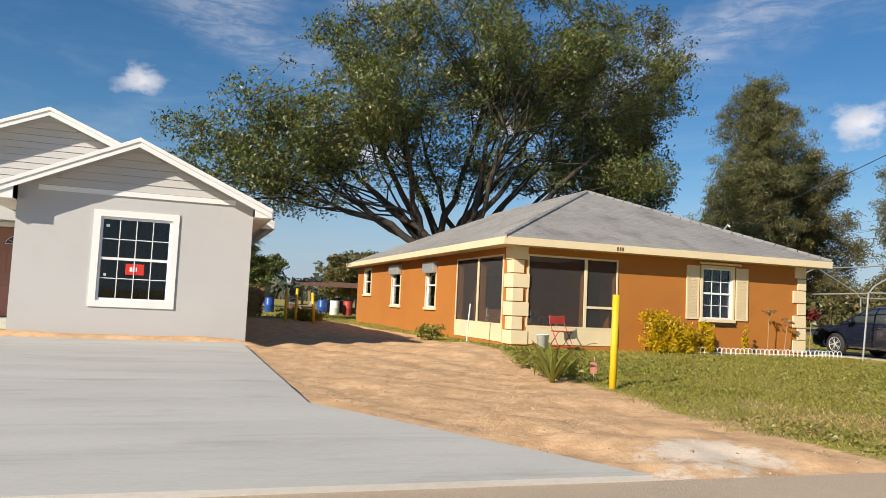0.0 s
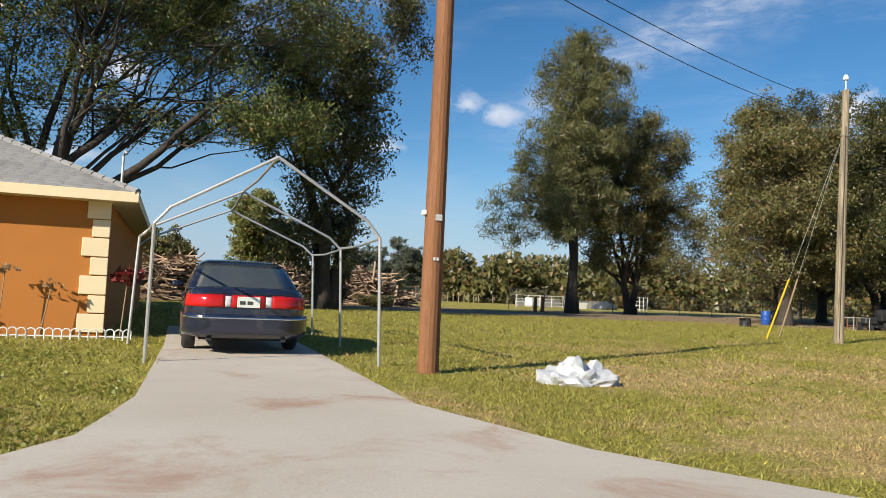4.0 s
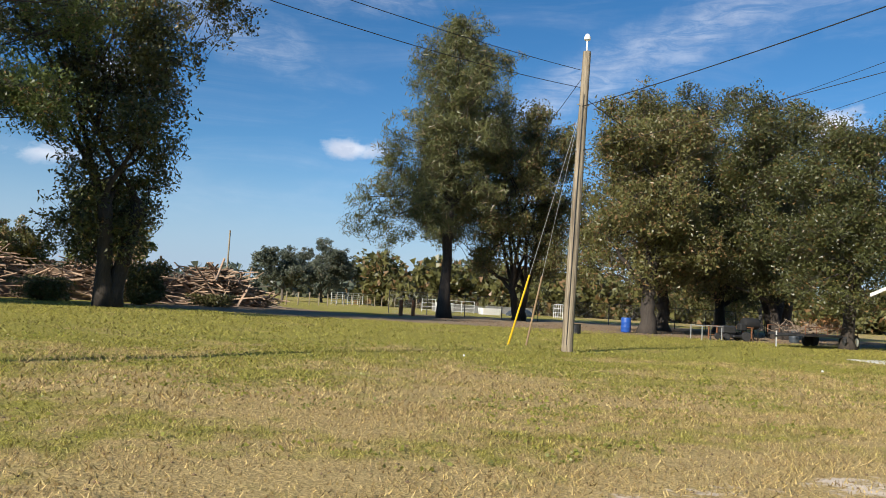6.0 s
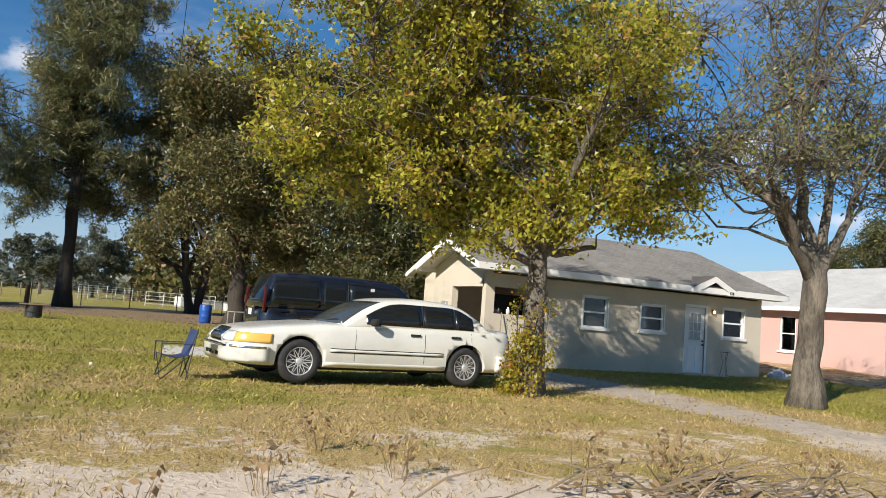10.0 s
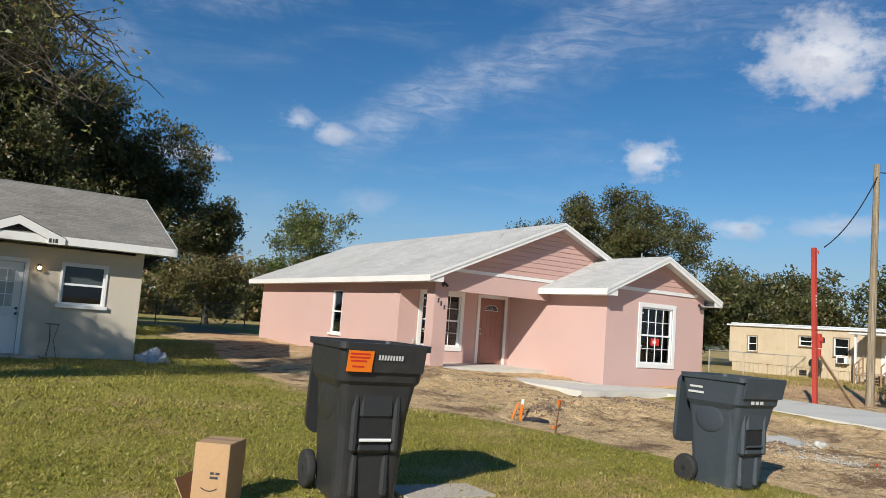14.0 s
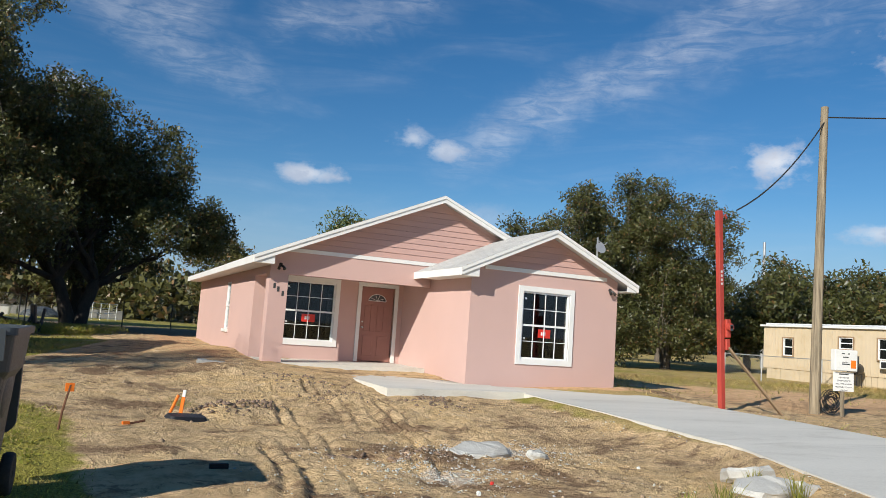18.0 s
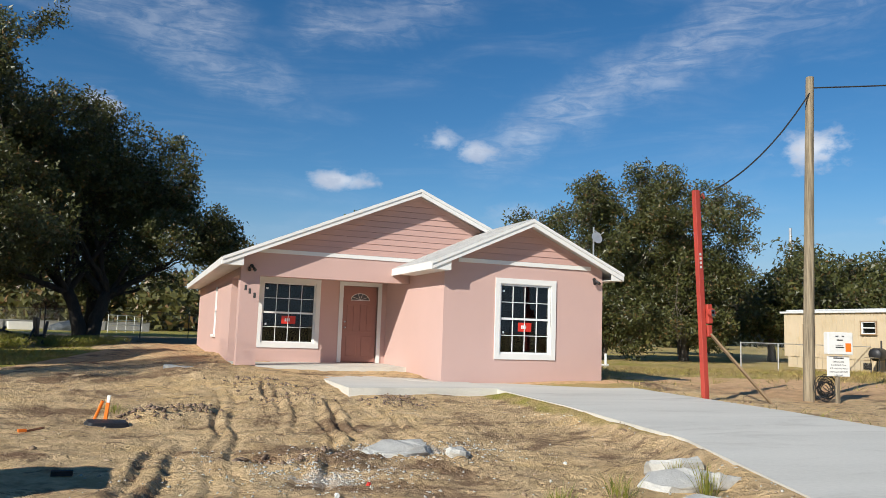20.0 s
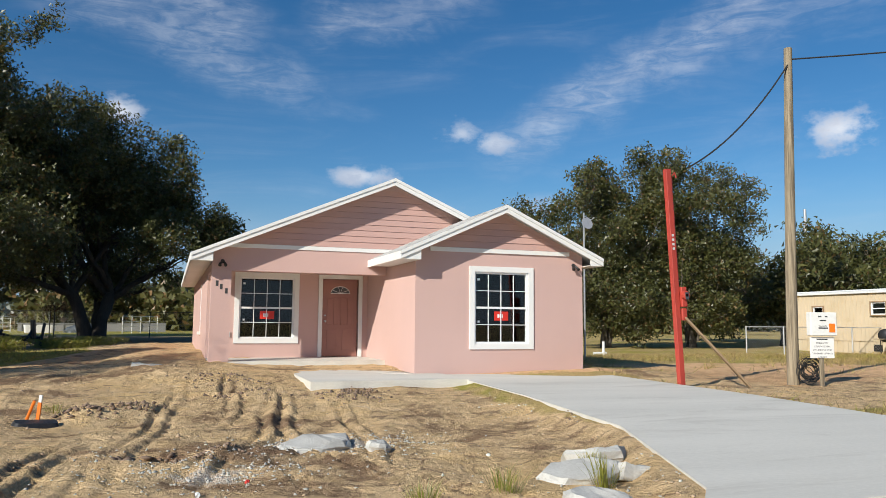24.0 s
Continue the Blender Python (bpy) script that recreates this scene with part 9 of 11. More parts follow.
def junk_yard():
    """Scrap behind the ochre house, each larger thing by itself."""
    rng = random.Random(77)
    mats = [RUST, SCRAP, GALV, WOOD_RAW, BIN_GREY, STONE]
    for i in range(26):
        x, y = rng.uniform(6.5, 15.5), rng.uniform(45, 54)
        sx, sy, sz = rng.uniform(0.3, 1.1), rng.uniform(0.3, 0.8), rng.uniform(0.3, 1.0)
        t = thing("scrap_box", "battered scrap bin in the junk heap", "scrap", (x, y, 0), rng.uniform(0, 180), group="junk heap")
        part("body", boxed((-sx / 2, -sy / 2, -0.03), (sx / 2, sy / 2, sz), 0.03), mats[i % 6], t)
        part("top_board", boxed((-sx / 2 - 0.05, -sy / 2 - 0.05, sz), (sx / 2 + 0.05, sy / 2 + 0.05, sz + 0.06), 0.01, Matrix.Rotation(rng.uniform(-0.06, 0.06), 4, "X")), mats[(i + 2) % 6], t)
    for i, (x, y, mat) in enumerate(((8.2, 44.5, BLUE_PLASTIC), (8.9, 44.2, WHITE_PLASTIC), (5.2, 46, BLUE_PLASTIC), (9.8, 44.6, RED_PAINT))):
        d = thing("drum", "plastic drum beside the junk heap", "drum", (x, y, 0), group="drums by the junk heap")
        bm = bmesh.new()
        lathe(bm, [(0.27, -0.02), (0.29, 0.05), (0.29, 0.42), (0.30, 0.44), (0.29, 0.46), (0.29, 0.83), (0.27, 0.88), (0.22, 0.88)], 18)
        part("shell", bm, mat, d, smooth=True)
    s = thing("lean_to", "rusty lean-to roof over the junk", "shed", (11.5, 50, 0))
    for x in (-3.5, 0, 3.5):
        part("post", boxed((x - 0.06, -1.5, -0.1), (x + 0.06, -1.38, 1.75)), WOOD_RAW, s)
        part("post", boxed((x - 0.06, 1.5, -0.1), (x + 0.06, 1.62, 2.1)), WOOD_RAW, s)
    bm = bmesh.new()
    for i in range(24):
        box(bm, (-4 + i / 3, -1.9, 0), (-4 + i / 3 + 0.30, 1.9, 0.02 + 0.02 * (i % 2)), 0, Matrix.Translation((0, 0, 1.95)) @ Matrix.Rotation(radians(6), 4, "X"))
    pieces("roof_sheet", bm, RUST, s)
    sh = thing("shed", "pale blue-grey metal shed in the distance", "shed", (5.0, 76, 0))
    part("wall_shell", boxed((-3.2, -2, -0.1), (3.2, 2, 2.2)), surf("blue grey metal", (0.36, 0.42, 0.48), None, 0.6, 15, 0.6, 0.1), sh)
    bm = bmesh.new()
    slab_xz(bm, [(-3.5, 2.2), (0, 2.9), (3.5, 2.2), (3.5, 2.1), (0, 2.78), (-3.5, 2.1)], -2.3, 2.3)
    part("roof", bm, DARK_METAL, sh)
    shrub("tall_grass", "tall straw-coloured grass behind the grey house", (2.6, 34.5, 0), 1.3, 1.3, 90, 0.35, STRAW, 32, "grass clump", 22, slim=0.08)
    shrub("tall_grass", "tall straw-coloured grass behind the grey house", (0.9, 36.5, 0), 1.3, 1.4, 90, 0.35, STRAW, 33, "grass clump", 22, slim=0.08)
    shrub("red_bush", "bush with bright red flowers", (3.4, 35.0, 0), 0.35, 1.5, 30, 0.14, TI_LEAF, 34, "bush", 6)
    shrub("weeds", "rough dark weeds behind the sand", (5.2, 32.0, 0), 1.2, 0.5, 60, 0.14, WEED, 35, "weeds", 14)


junk_yard()

bag = thing("plastic_bags", "crumpled grey-white plastic sheet on the lawn", "litter", (23.0, 8.9, 0.0))
bm = bmesh.new()
bmesh.ops.create_icosphere(bm, subdivisions=4, radius=1.0)
for v in bm.verts:
    n_ = noise.noise(v.co * 2.3) + 0.5 * noise.noise(v.co * 6)
    v.co = Vector((v.co.x * 0.55 * (1 + 0.35 * n_), v.co.y * 0.3 * (1 + 0.4 * n_), max(v.co.z, -0.1) * 0.24 * (1 + 0.8 * n_)))
part("sheet", bm, BAG, bag)
bm = bmesh.new()
bmesh.ops.create_icosphere(bm, subdivisions=4, radius=1.0)
for v in bm.verts:
    n_ = noise.noise(v.co * 2.1 + Vector((4, 1, 2))) + 0.5 * noise.noise(v.co * 6)
    v.co = Vector((v.co.x * 0.33 * (1 + 0.4 * n_), v.co.y * 0.25 * (1 + 0.4 * n_), max(v.co.z, -0.1) * 0.26 * (1 + 0.8 * n_)))
bg = solo("refuse_bag", bm, BAG, "white plastic bag at the corner of the cream house", "bag")
bg.location = (69.3, 18.4, 0.02)


# ---- small helpers ----
def stones(name, spots, material, label, category, seed, parent=None):
    """Many small uneven clods or chips in one mesh: spots are (x, y, z, size)."""
    rng = np.random.default_rng(seed)
    base = np.array([(1, 0, 0), (-1, 0, 0), (0, 1, 0), (0, -1, 0), (0, 0, 1), (0, 0, -1)], float)
    tri = np.array([(0, 2, 4), (2, 1, 4), (1, 3, 4), (3, 0, 4), (2, 0, 5), (1, 2, 5), (3, 1, 5), (0, 3, 5)])
    n = len(spots)
    S = np.asarray(spots, float)
    a = rng.uniform(0, 6.28, n)
    R = np.zeros((n, 3, 3))
    R[:, 0, 0], R[:, 0, 1], R[:, 1, 0], R[:, 1, 1], R[:, 2, 2] = np.cos(a), -np.sin(a), np.sin(a), np.cos(a), 1
    k = base[None] * rng.uniform(0.5, 1.2, (n, 6, 1)) + rng.normal(0, 0.16, (n, 6, 3))
    k *= (S[:, 3, None] * np.stack([np.ones(n), rng.uniform(0.6, 1, n), rng.uniform(0.4, 0.75, n)], 1))[:, None, :]
    V = np.einsum("nij,nkj->nki", R, k) + S[:, None, :3]
    F = (tri[None] + 6 * np.arange(n)[:, None, None]).reshape(-1, 3)
    ob = mesh_from(name, V.reshape(-1, 3), F, material, parent)
    return tagged(ob, label, category, kind="stuff")


def chunk(at, size, seed, label, tilt=(0, 0), name="concrete_chunk", material=None, turn=0.0):
    """A broken slab: an uneven polygon with chipped edges."""
    rng = np.random.default_rng(seed)
    bm = bmesh.new()
    n = 11
    rings = []
    for z, k in ((0, 0.9), (0.25, 1.0), (0.7, 1.0), (1.0, 0.9)):
        rng2 = np.random.default_rng(seed)
        rings.append([(math.cos(6.283 * i / n) * size[0] * k * rng2.uniform(0.72, 1.1) + rng.normal(0, 0.01), math.sin(6.283 * i / n) * size[1] * k * rng2.uniform(0.75, 1.1) + rng.normal(0, 0.01), z * size[2] + rng.normal(0, 0.008)) for i in range(n)])
    loft(bm, rings)
    bmesh.ops.triangulate(bm, faces=bm.faces[:])
    bmesh.ops.subdivide_edges(bm, edges=bm.edges[:], cuts=1, fractal=0.35, seed=seed)
    ob = solo(name, bm, material or RUBBLE, label, "rubble", group="rubble on the dirt")
    ob.matrix_world = pose(*at, tilt[0], tilt[1], turn)
    return ob


def lettering(lines, m, size, material, parent, name="lettering", step=1.3):
    """Flat letters in the built-in font, one mesh a line."""
    for i, text in enumerate(lines):
        cu = bpy.data.curves.new(name, "FONT")
        cu.body, cu.size, cu.align_x, cu.extrude = text, size, "CENTER", 0.001
        tmp = bpy.data.objects.new(name, cu)
        scene.collection.objects.link(tmp)
        me = bpy.data.meshes.new_from_object(tmp.evaluated_get(bpy.context.evaluated_depsgraph_get()))
        bpy.data.objects.remove(tmp)
        me.transform(m @ Matrix.Translation((0, -i * size * step, 0)))
        me.materials.clear()
        me.materials.append(material)
        ob = new(name, me)
        ob.parent = parent


# ---- dirt yard of the pink house ----
CLOD = surf("dirt clods", (0.52, 0.385, 0.25), (0.38, 0.27, 0.175), 0.5, 12, 0.95, 0.6, island=0.5, depth=0.01)
CHIP = surf("pale stone chips", (0.58, 0.55, 0.48), (0.44, 0.41, 0.35), 3, 40, 0.95, 0.5, island=0.4)
rng = np.random.default_rng(71)
X, Y = rng.uniform(72.5, 87, 9000), rng.uniform(2.9, 17.2, 9000)
clump = np.sin(X * 2.1 + 1.7 * np.sin(Y * 1.3)) * np.sin(Y * 2.4 + 1.1 * np.sin(X * 1.9))
keep = (inside(X, Y, DIRT) > 0.1) & (inside(X, Y, DRIVE_3) < -0.05) & (inside(X, Y, WALK_3) < -0.05) & ~((X > 77.2) & (Y > 15.0)) & (rng.uniform(0, 1, 9000) < 0.25 + 0.65 * np.clip(clump, 0, 1))
X, Y = X[keep], Y[keep]
size = 0.010 * np.exp(rng.normal(0, 0.55, len(X)))
stones("dirt_clods", np.stack([X, Y, heights(X, Y) + size * 0.2, size], 1), CLOD, "loose clods and crumbs on the churned dirt", "dirt", 72)
spots = []
for cx, cy, r, n, s in ((74.7, 10.5, 0.45, 70, 0.05), (75.3, 10.9, 0.4, 60, 0.05), (77.0, 12.2, 0.6, 70, 0.045), (78.7, 11.6, 0.6, 70, 0.045), (76.2, 6.6, 0.35, 70, 0.035), (75.75, 6.75, 0.34, 90, 0.065), (76.7, 14.3, 0.8, 60, 0.05), (79.2, 12.8, 0.5, 30, 0.05), (80.9, 7.5, 0.5, 40, 0.03)):
    for i in range(n):
        x, y, z = cx + rng.normal(0, r * 0.5), cy + rng.normal(0, r * 0.5), s * rng.uniform(0.4, 1.3)
        spots.append((x, y, ground_z(x, y) + z * 0.3, z))
stones("dirt_lumps", spots, surf("damp dug earth", (0.26, 0.18, 0.125), (0.18, 0.125, 0.09), 2, 20, 0.95, 0.8, island=0.5), "dark lumps of freshly dug earth", "dirt", 73)
spots = []
for cx, cy, rx, ry, n, s in ((77.5, 7.2, 0.6, 0.35, 190, 0.02), (76.2, 5.6, 0.5, 0.5, 170, 0.018), (79.4, 4.2, 0.7, 0.5, 90, 0.02), (75.2, 4.6, 0.7, 0.6, 120, 0.014), (81.0, 9.8, 0.3, 1.5, 60, 0.02), (80.6, 14.6, 0.5, 0.2, 60, 0.02)):
    for i in range(n):
        x, y, z = cx + rng.normal(0, rx), cy + rng.normal(0, ry), s * rng.uniform(0.4, 1.4)
        if inside(np.array([x]), np.array([y]), DRIVE_3)[0] < -0.03:
            spots.append((x, y, ground_z(x, y) + z * 0.3, z))
stones("stone_chips", spots, CHIP, "pale chips and crumbs of broken concrete", "gravel", 74)
g = ground_z
chunk((77.35, 7.15, g(77.35, 7.15) - 0.03), (0.52, 0.33, 0.11), 3, "broken flat slab of pale concrete in the dirt", (3, -4), turn=12)
chunk((79.72, 5.2, g(79.72, 5.2) - 0.02), (0.44, 0.30, 0.15), 4, "thick tilted chunk of broken concrete", (-14, 8), turn=30)
chunk((79.05, 4.35, g(79.05, 4.35) - 0.03), (0.40, 0.27, 0.15), 5, "pale chunk of broken concrete by the drive", (8, -6))
chunk((79.5, 4.3, g(79.5, 4.3) - 0.03), (0.26, 0.2, 0.14), 6, "small chunk of broken concrete by the drive", (-6, 10))
chunk((78.7, 3.5, g(78.7, 3.5) - 0.04), (0.30, 0.2, 0.1), 7, "low chunk of broken concrete near the road", (4, 4))
chunk((77.95, 6.85, g(77.95, 6.85) - 0.03), (0.16, 0.11, 0.1), 8, "fist-sized lump of broken concrete", (10, 10))
chunk((75.3, 16.6, g(75.3, 16.6)), (0.32, 0.10, 0.09), 10, "long broken kerb piece on the sand", (0, 4), turn=8)
for i, (x, y, r, h) in enumerate(((79.0, 3.9, 0.16, 0.3), (78.2, 4.0, 0.22, 0.22), (77.4, 3.6, 0.2, 0.2), (79.4, 4.8, 0.14, 0.22), (74.2, 11.3, 0.3, 0.14))):
    tuft("grass_tuft", "thin green grass tuft among the rubble", (x, y, g(x, y)), 60, h, r, WEED, 60 + i, "grass", "tufts in the dirt")

st = thing("survey_stake", "white-topped wooden survey stake with orange paint", "stake", (74.1, 10.35, g(74.1, 10.35)), -20)
part("stake", boxed((-0.022, -0.012, -0.1), (0.022, 0.012, 0.52), 0.003, Matrix.Rotation(radians(5), 4, "Y")), WHITE_TRIM, st)
part("painted_band", boxed((-0.024, -0.014, 0.10), (0.024, 0.014, 0.42), 0.002, Matrix.Rotation(radians(5), 4, "Y")), ORANGE_LABEL, st, "orange painted band")
bm = bmesh.new()
tube(bm, [(-0.17, 0, -0.12), (-0.13, 0, 0.12), (-0.04, 0, 0.36)], 0.022, 8)
solo_pipe = solo("conduit", bm, ORANGE_LABEL, "orange conduit leaning on the survey stake", "pipe")
solo_pipe.matrix_world = pose(74.1, 10.35, g(74.1, 10.35) + 0.08, 0, 0, -20)
bm = bmesh.new()
loft(bm, [rounded(0.26, 0.13, 0.06, 0.0), rounded(0.28, 0.15, 0.07, 0.03), rounded(0.25, 0.12, 0.06, 0.08)])
lid = solo("valve_cover", bm, DARK_METAL, "dark utility cover lying in the dirt", "cover")
lid.matrix_world = pose(74.15, 9.95, g(74.15, 9.95) + 0.01, 6, 3, 15)
mf = thing("marker_flag", "orange flag on a thin rusty wire stake", "marker", (72.65, 7.74, g(72.65, 7.74)), 10, group="orange markers")
bm = bmesh.new()
tube(bm, [(-0.03, 0, -0.1), (0, 0, 0.2), (0.05, 0, 0.47)], 0.012, 6)
part("stake", bm, RUST, mf)
part("flag", boxed((0.0, -0.006, 0.40), (0.09, 0.006, 0.49), 0.003), ORANGE_LABEL, mf, "orange flag")
mf = thing("marker_flag", "orange-tipped stake lying low in the dirt", "marker", (73.35, 8.55, g(73.35, 8.55)), 25, group="orange markers")
bm = bmesh.new()
tube(bm, [(0.0, 0, 0.02), (0.20, 0, 0.05)], 0.015, 6)
part("stake", bm, RUST, mf)
part("flag", boxed((-0.08, -0.02, 0.015), (0.01, 0.02, 0.05), 0.004), ORANGE_LABEL, mf, "orange tip")
part("block", boxed((0.0, 0, 0), (1, 1, 1)), BLACK, None).matrix_world = Matrix.Translation((73.9, 5.6, g(73.9, 5.6))) @ Matrix.Diagonal((0.16, 0.05, 0.04, 1))
tagged(bpy.data.objects["block"], "short dark offcut on the dirt", "offcut")
for x, y, s, mat, lab in ((79.0, 6.2, 0.022, WHITE_PLASTIC, "crumpled white paper scrap"), (76.0, 4.6, 0.022, WHITE_PLASTIC, "crumpled white paper scrap"), (76.4, 5.1, 0.02, RED_LABEL, "small red wrapper")):
    bm = bmesh.new()
    bmesh.ops.create_icosphere(bm, subdivisions=2, radius=s)
    for v in bm.verts:
        v.co *= rng.uniform(0.7, 1.3)
    solo("litter_scrap", bm, mat, lab + " on the dirt", "litter", group="litter").matrix_world = pose(x, y, g(x, y) + s * 0.6)
bm = bmesh.new()
prism(bm, [(68.3, 4.6), (69.1, 4.55), (69.1, 5.0), (68.3, 5.1)], -0.1, 0.015)
solo("concrete_pad", bm, CONCRETE_OLD, "small worn concrete pad beside the black bin", "pad", kind="structure")
bm = bmesh.new()
tube(bm, [(0, 0, 0), (0, 0, 0.55)], 0.055, 12)
tube(bm, [(-0.45, 0, 0.10), (0.12, 0, 0.10)], 0.05, 12)
solo("cleanout_pipe", bm, WHITE_PLASTIC, "white drain pipe tee standing in the grass", "pipe").matrix_world = pose(91.6, 24.2, 0)

# ---- coil of cable at the foot of the pole; writing on the notice ----
lettering(["DESIGNATED", "CONSTRUCTION", "SITE. ANYONE WHO", "TRESPASSES COMMITS", "A FELONY"], Matrix.Translation((0, -0.047, 0.955)) @ Matrix.Rotation(radians(90), 4, "X"), 0.044, INK, nb, "lettering", 1.62)
lettering(["WARNING"], Matrix.Translation((-0.03, -0.133, 1.305)) @ Matrix.Rotation(radians(90), 4, "X"), 0.036, INK, pb_)
kettle = thing("barbecue", "black barrel barbecue beside the trailer home", "barbecue", (104.6, 22.6, 0), 15)
bm = bmesh.new()
lathe(bm, [(0.02, -0.36), (0.26, -0.35), (0.28, -0.3), (0.28, 0.3), (0.26, 0.35), (0.02, 0.36)], 16, Matrix.Translation((0, 0, 0.85)) @ Matrix.Rotation(radians(90), 4, "Y"))
part("barrel", bm, DARK_METAL, kettle, smooth=True)
for x in (-0.3, 0.3):
    for y in (-0.18, 0.18):
        part("leg", boxed((x - 0.015, y - 0.015, 0), (x + 0.015, y + 0.015, 0.72), 0.003), DARK_METAL, kettle)
part("side_shelf", boxed((-0.85, -0.2, 0.68), (-0.30, 0.2, 0.71), 0.004), WOOD_GREY, kettle)
bm = bmesh.new()
tube(bm, [(0.1, -0.1, 1.1), (0.1, -0.1, 1.45)], 0.04, 8)
part("chimney", bm, DARK_METAL, kettle)


def stump_table(at, turn):
    t = thing("fire_pit", "rusty drum fire pit with planks across its top", "fire pit", at, turn)
    bm = bmesh.new()
    lathe(bm, [(0.28, 0), (0.30, 0.02), (0.29, 0.2), (0.31, 0.22), (0.29, 0.24), (0.29, 0.46), (0.31, 0.48), (0.26, 0.48), (0.26, 0.1)], 20)
    part("drum", bm, DARK_METAL, t)
    for i in range(3):
        part("plank", boxed((-0.52 + 0.05 * i, -0.25 + 0.17 * i, 0.485), (0.5, -0.11 + 0.17 * i, 0.525), 0.004), WOOD_RAW, t)


stump_table((47.07, 32.9, 0), 12)


def drum(at, material, label, r=0.29, h=0.88):
    d = thing("barrel", label, "barrel", at)
    bm = bmesh.new()
    lathe(bm, [(r * 0.9, 0), (r * 0.97, 0.03), (r, 0.1), (r, 0.28), (r * 1.03, 0.30), (r, 0.33), (r, 0.57), (r * 1.03, 0.6), (r, 0.63), (r, h - 0.1), (r * 0.95, h - 0.02), (r * 0.88, h)], 24)
    part("body", bm, material, d, smooth=True)
    bm = bmesh.new()
    lathe(bm, [(0.035, h), (0.035, h + 0.02), (0.01, h + 0.025)], 10, Matrix.Translation((r * 0.5, 0, 0)))
    part("bung", bm, BLACK, d)


drum((54.25, 39.1, 0), BLUE_PLASTIC, "blue plastic barrel under the oaks")
drum((19.4, 47.8, 0), BLUE_PLASTIC, "blue barrel by the debris pile", 0.3, 0.9)


# ---- fences ----
def fence(name, label, pts, step, high, post_r, post_mat, wires, wire_mat, top=False, net=0.0, group=""):
    """Posts along a line with wires, a top rail, and chain-link net where there is one."""
    f = thing(name, label, "fence", (0, 0, 0), group=group)
    line = []
    for a, b in zip(pts, pts[1:]):
        a, b = Vector(a), Vector(b)
        n = max(1, round((b - a).length / step))
        line += [a.lerp(b, i / n) for i in range(n)]
    line.append(Vector(pts[-1]))
    rng = np.random.default_rng(int(abs(pts[0][0] * 10)))
    bm = bmesh.new()
    tube(bm, [(0, 0, -0.1), (0, 0, high)], post_r, 7)
    post = part("post", bm, post_mat, f)
    post.matrix_world = pose(*line[0])
    for p in line[1:]:
        o = new("post", post.data)
        o.parent = f
        o.matrix_world = pose(*p, rng.normal(0, 1.2), rng.normal(0, 1.2), rng.uniform(0, 90)) if post_r > 0.04 else pose(*p)
    for z in wires:
        bm = bmesh.new()
        tube(bm, [p + Vector((0, 0, z)) for p in line], 0.006, 3, False)
        part("wire", bm, wire_mat, f)
    if top:
        bm = bmesh.new()
        tube(bm, [p + Vector((0, 0, high - 0.03)) for p in line], 0.021, 6)
        part("top_rail", bm, post_mat, f)
    if net:
        V, F = [], []
        for a, b in zip(line, line[1:]):
            u = (b - a)
            L = u.length
            u.normalize()
            H = high - 0.06
            m = int((L + H) / net)
            for i in range(m):
                for sgn in (1, -1):
                    s0 = -H + i * net
                    s = [(max(s0, 0), max(-s0, 0)), (min(s0 + H, L), min(L - s0, H))]
                    if s[1][0] - s[0][0] < 0.02:
                        continue
                    (p0, z0), (p1, z1) = s
                    if sgn < 0:
                        p0, p1 = L - p0, L - p1
                    A, B = a + u * p0 + Vector((0, 0, z0)), a + u * p1 + Vector((0, 0, z1))
                    w_ = Vector((0, 0, 0.0028))
                    k = len(V)
                    V += [tuple(A - w_), tuple(A + w_), tuple(B + w_), tuple(B - w_)]
                    F.append((k, k + 1, k + 2, k + 3))
        o = mesh_from("chain_link", V, F, GALV, f)
        o["kind"] = "stuff"
    return f


fence("chain_link_fence", "tall chain-link fence with dark posts behind the oaks", [(46, 60.5, 0), (68, 56.5, 0), (84, 55.5, 0)], 3.2, 1.85, 0.035, DARK_METAL, (0.9,), DARK_METAL, True, 0.16)
fence("chain_link_fence", "low grey chain-link fence before the trailer home", [(100.1, 26.0, 0), (100.3, 24.0, 0), (103.8, 23.7, 0), (112, 23.2, 0), (122, 22.6, 0)], 3.4, 1.2, 0.03, GALV, (), GALV, True, 0.13)
fence("pasture_fence", "pasture fence of round posts and wire", [(38.5, 73, 0), (43, 79, 0), (50, 89, 0), (60, 101, 0), (75, 104, 0), (110, 100, 0)], 2.4, 1.3, 0.06, WOOD_GREY, (0.3, 0.6, 0.9, 1.2), GALV)
fence("pasture_fence", "weathered pasture fence across the field", [(-5, 74, 0), (12, 78, 0), (30, 80, 0)], 3.2, 1.25, 0.06, WOOD_GREY, (0.4, 0.8, 1.15), GALV)
for x, y, h in ((44.5, 52.5, 1.15), (46.0, 54.2, 1.15)):
    bm = bmesh.new()
    tube(bm, [(0, 0, -0.1), (0.01, 0, h * 0.5), (0, 0, h)], [0.15, 0.14, 0.13], 10)
    solo("gate_post", bm, WOOD_BROWN, "thick dark gate post by the dirt road", "post", group="gate posts").matrix_world = pose(x, y, 0)


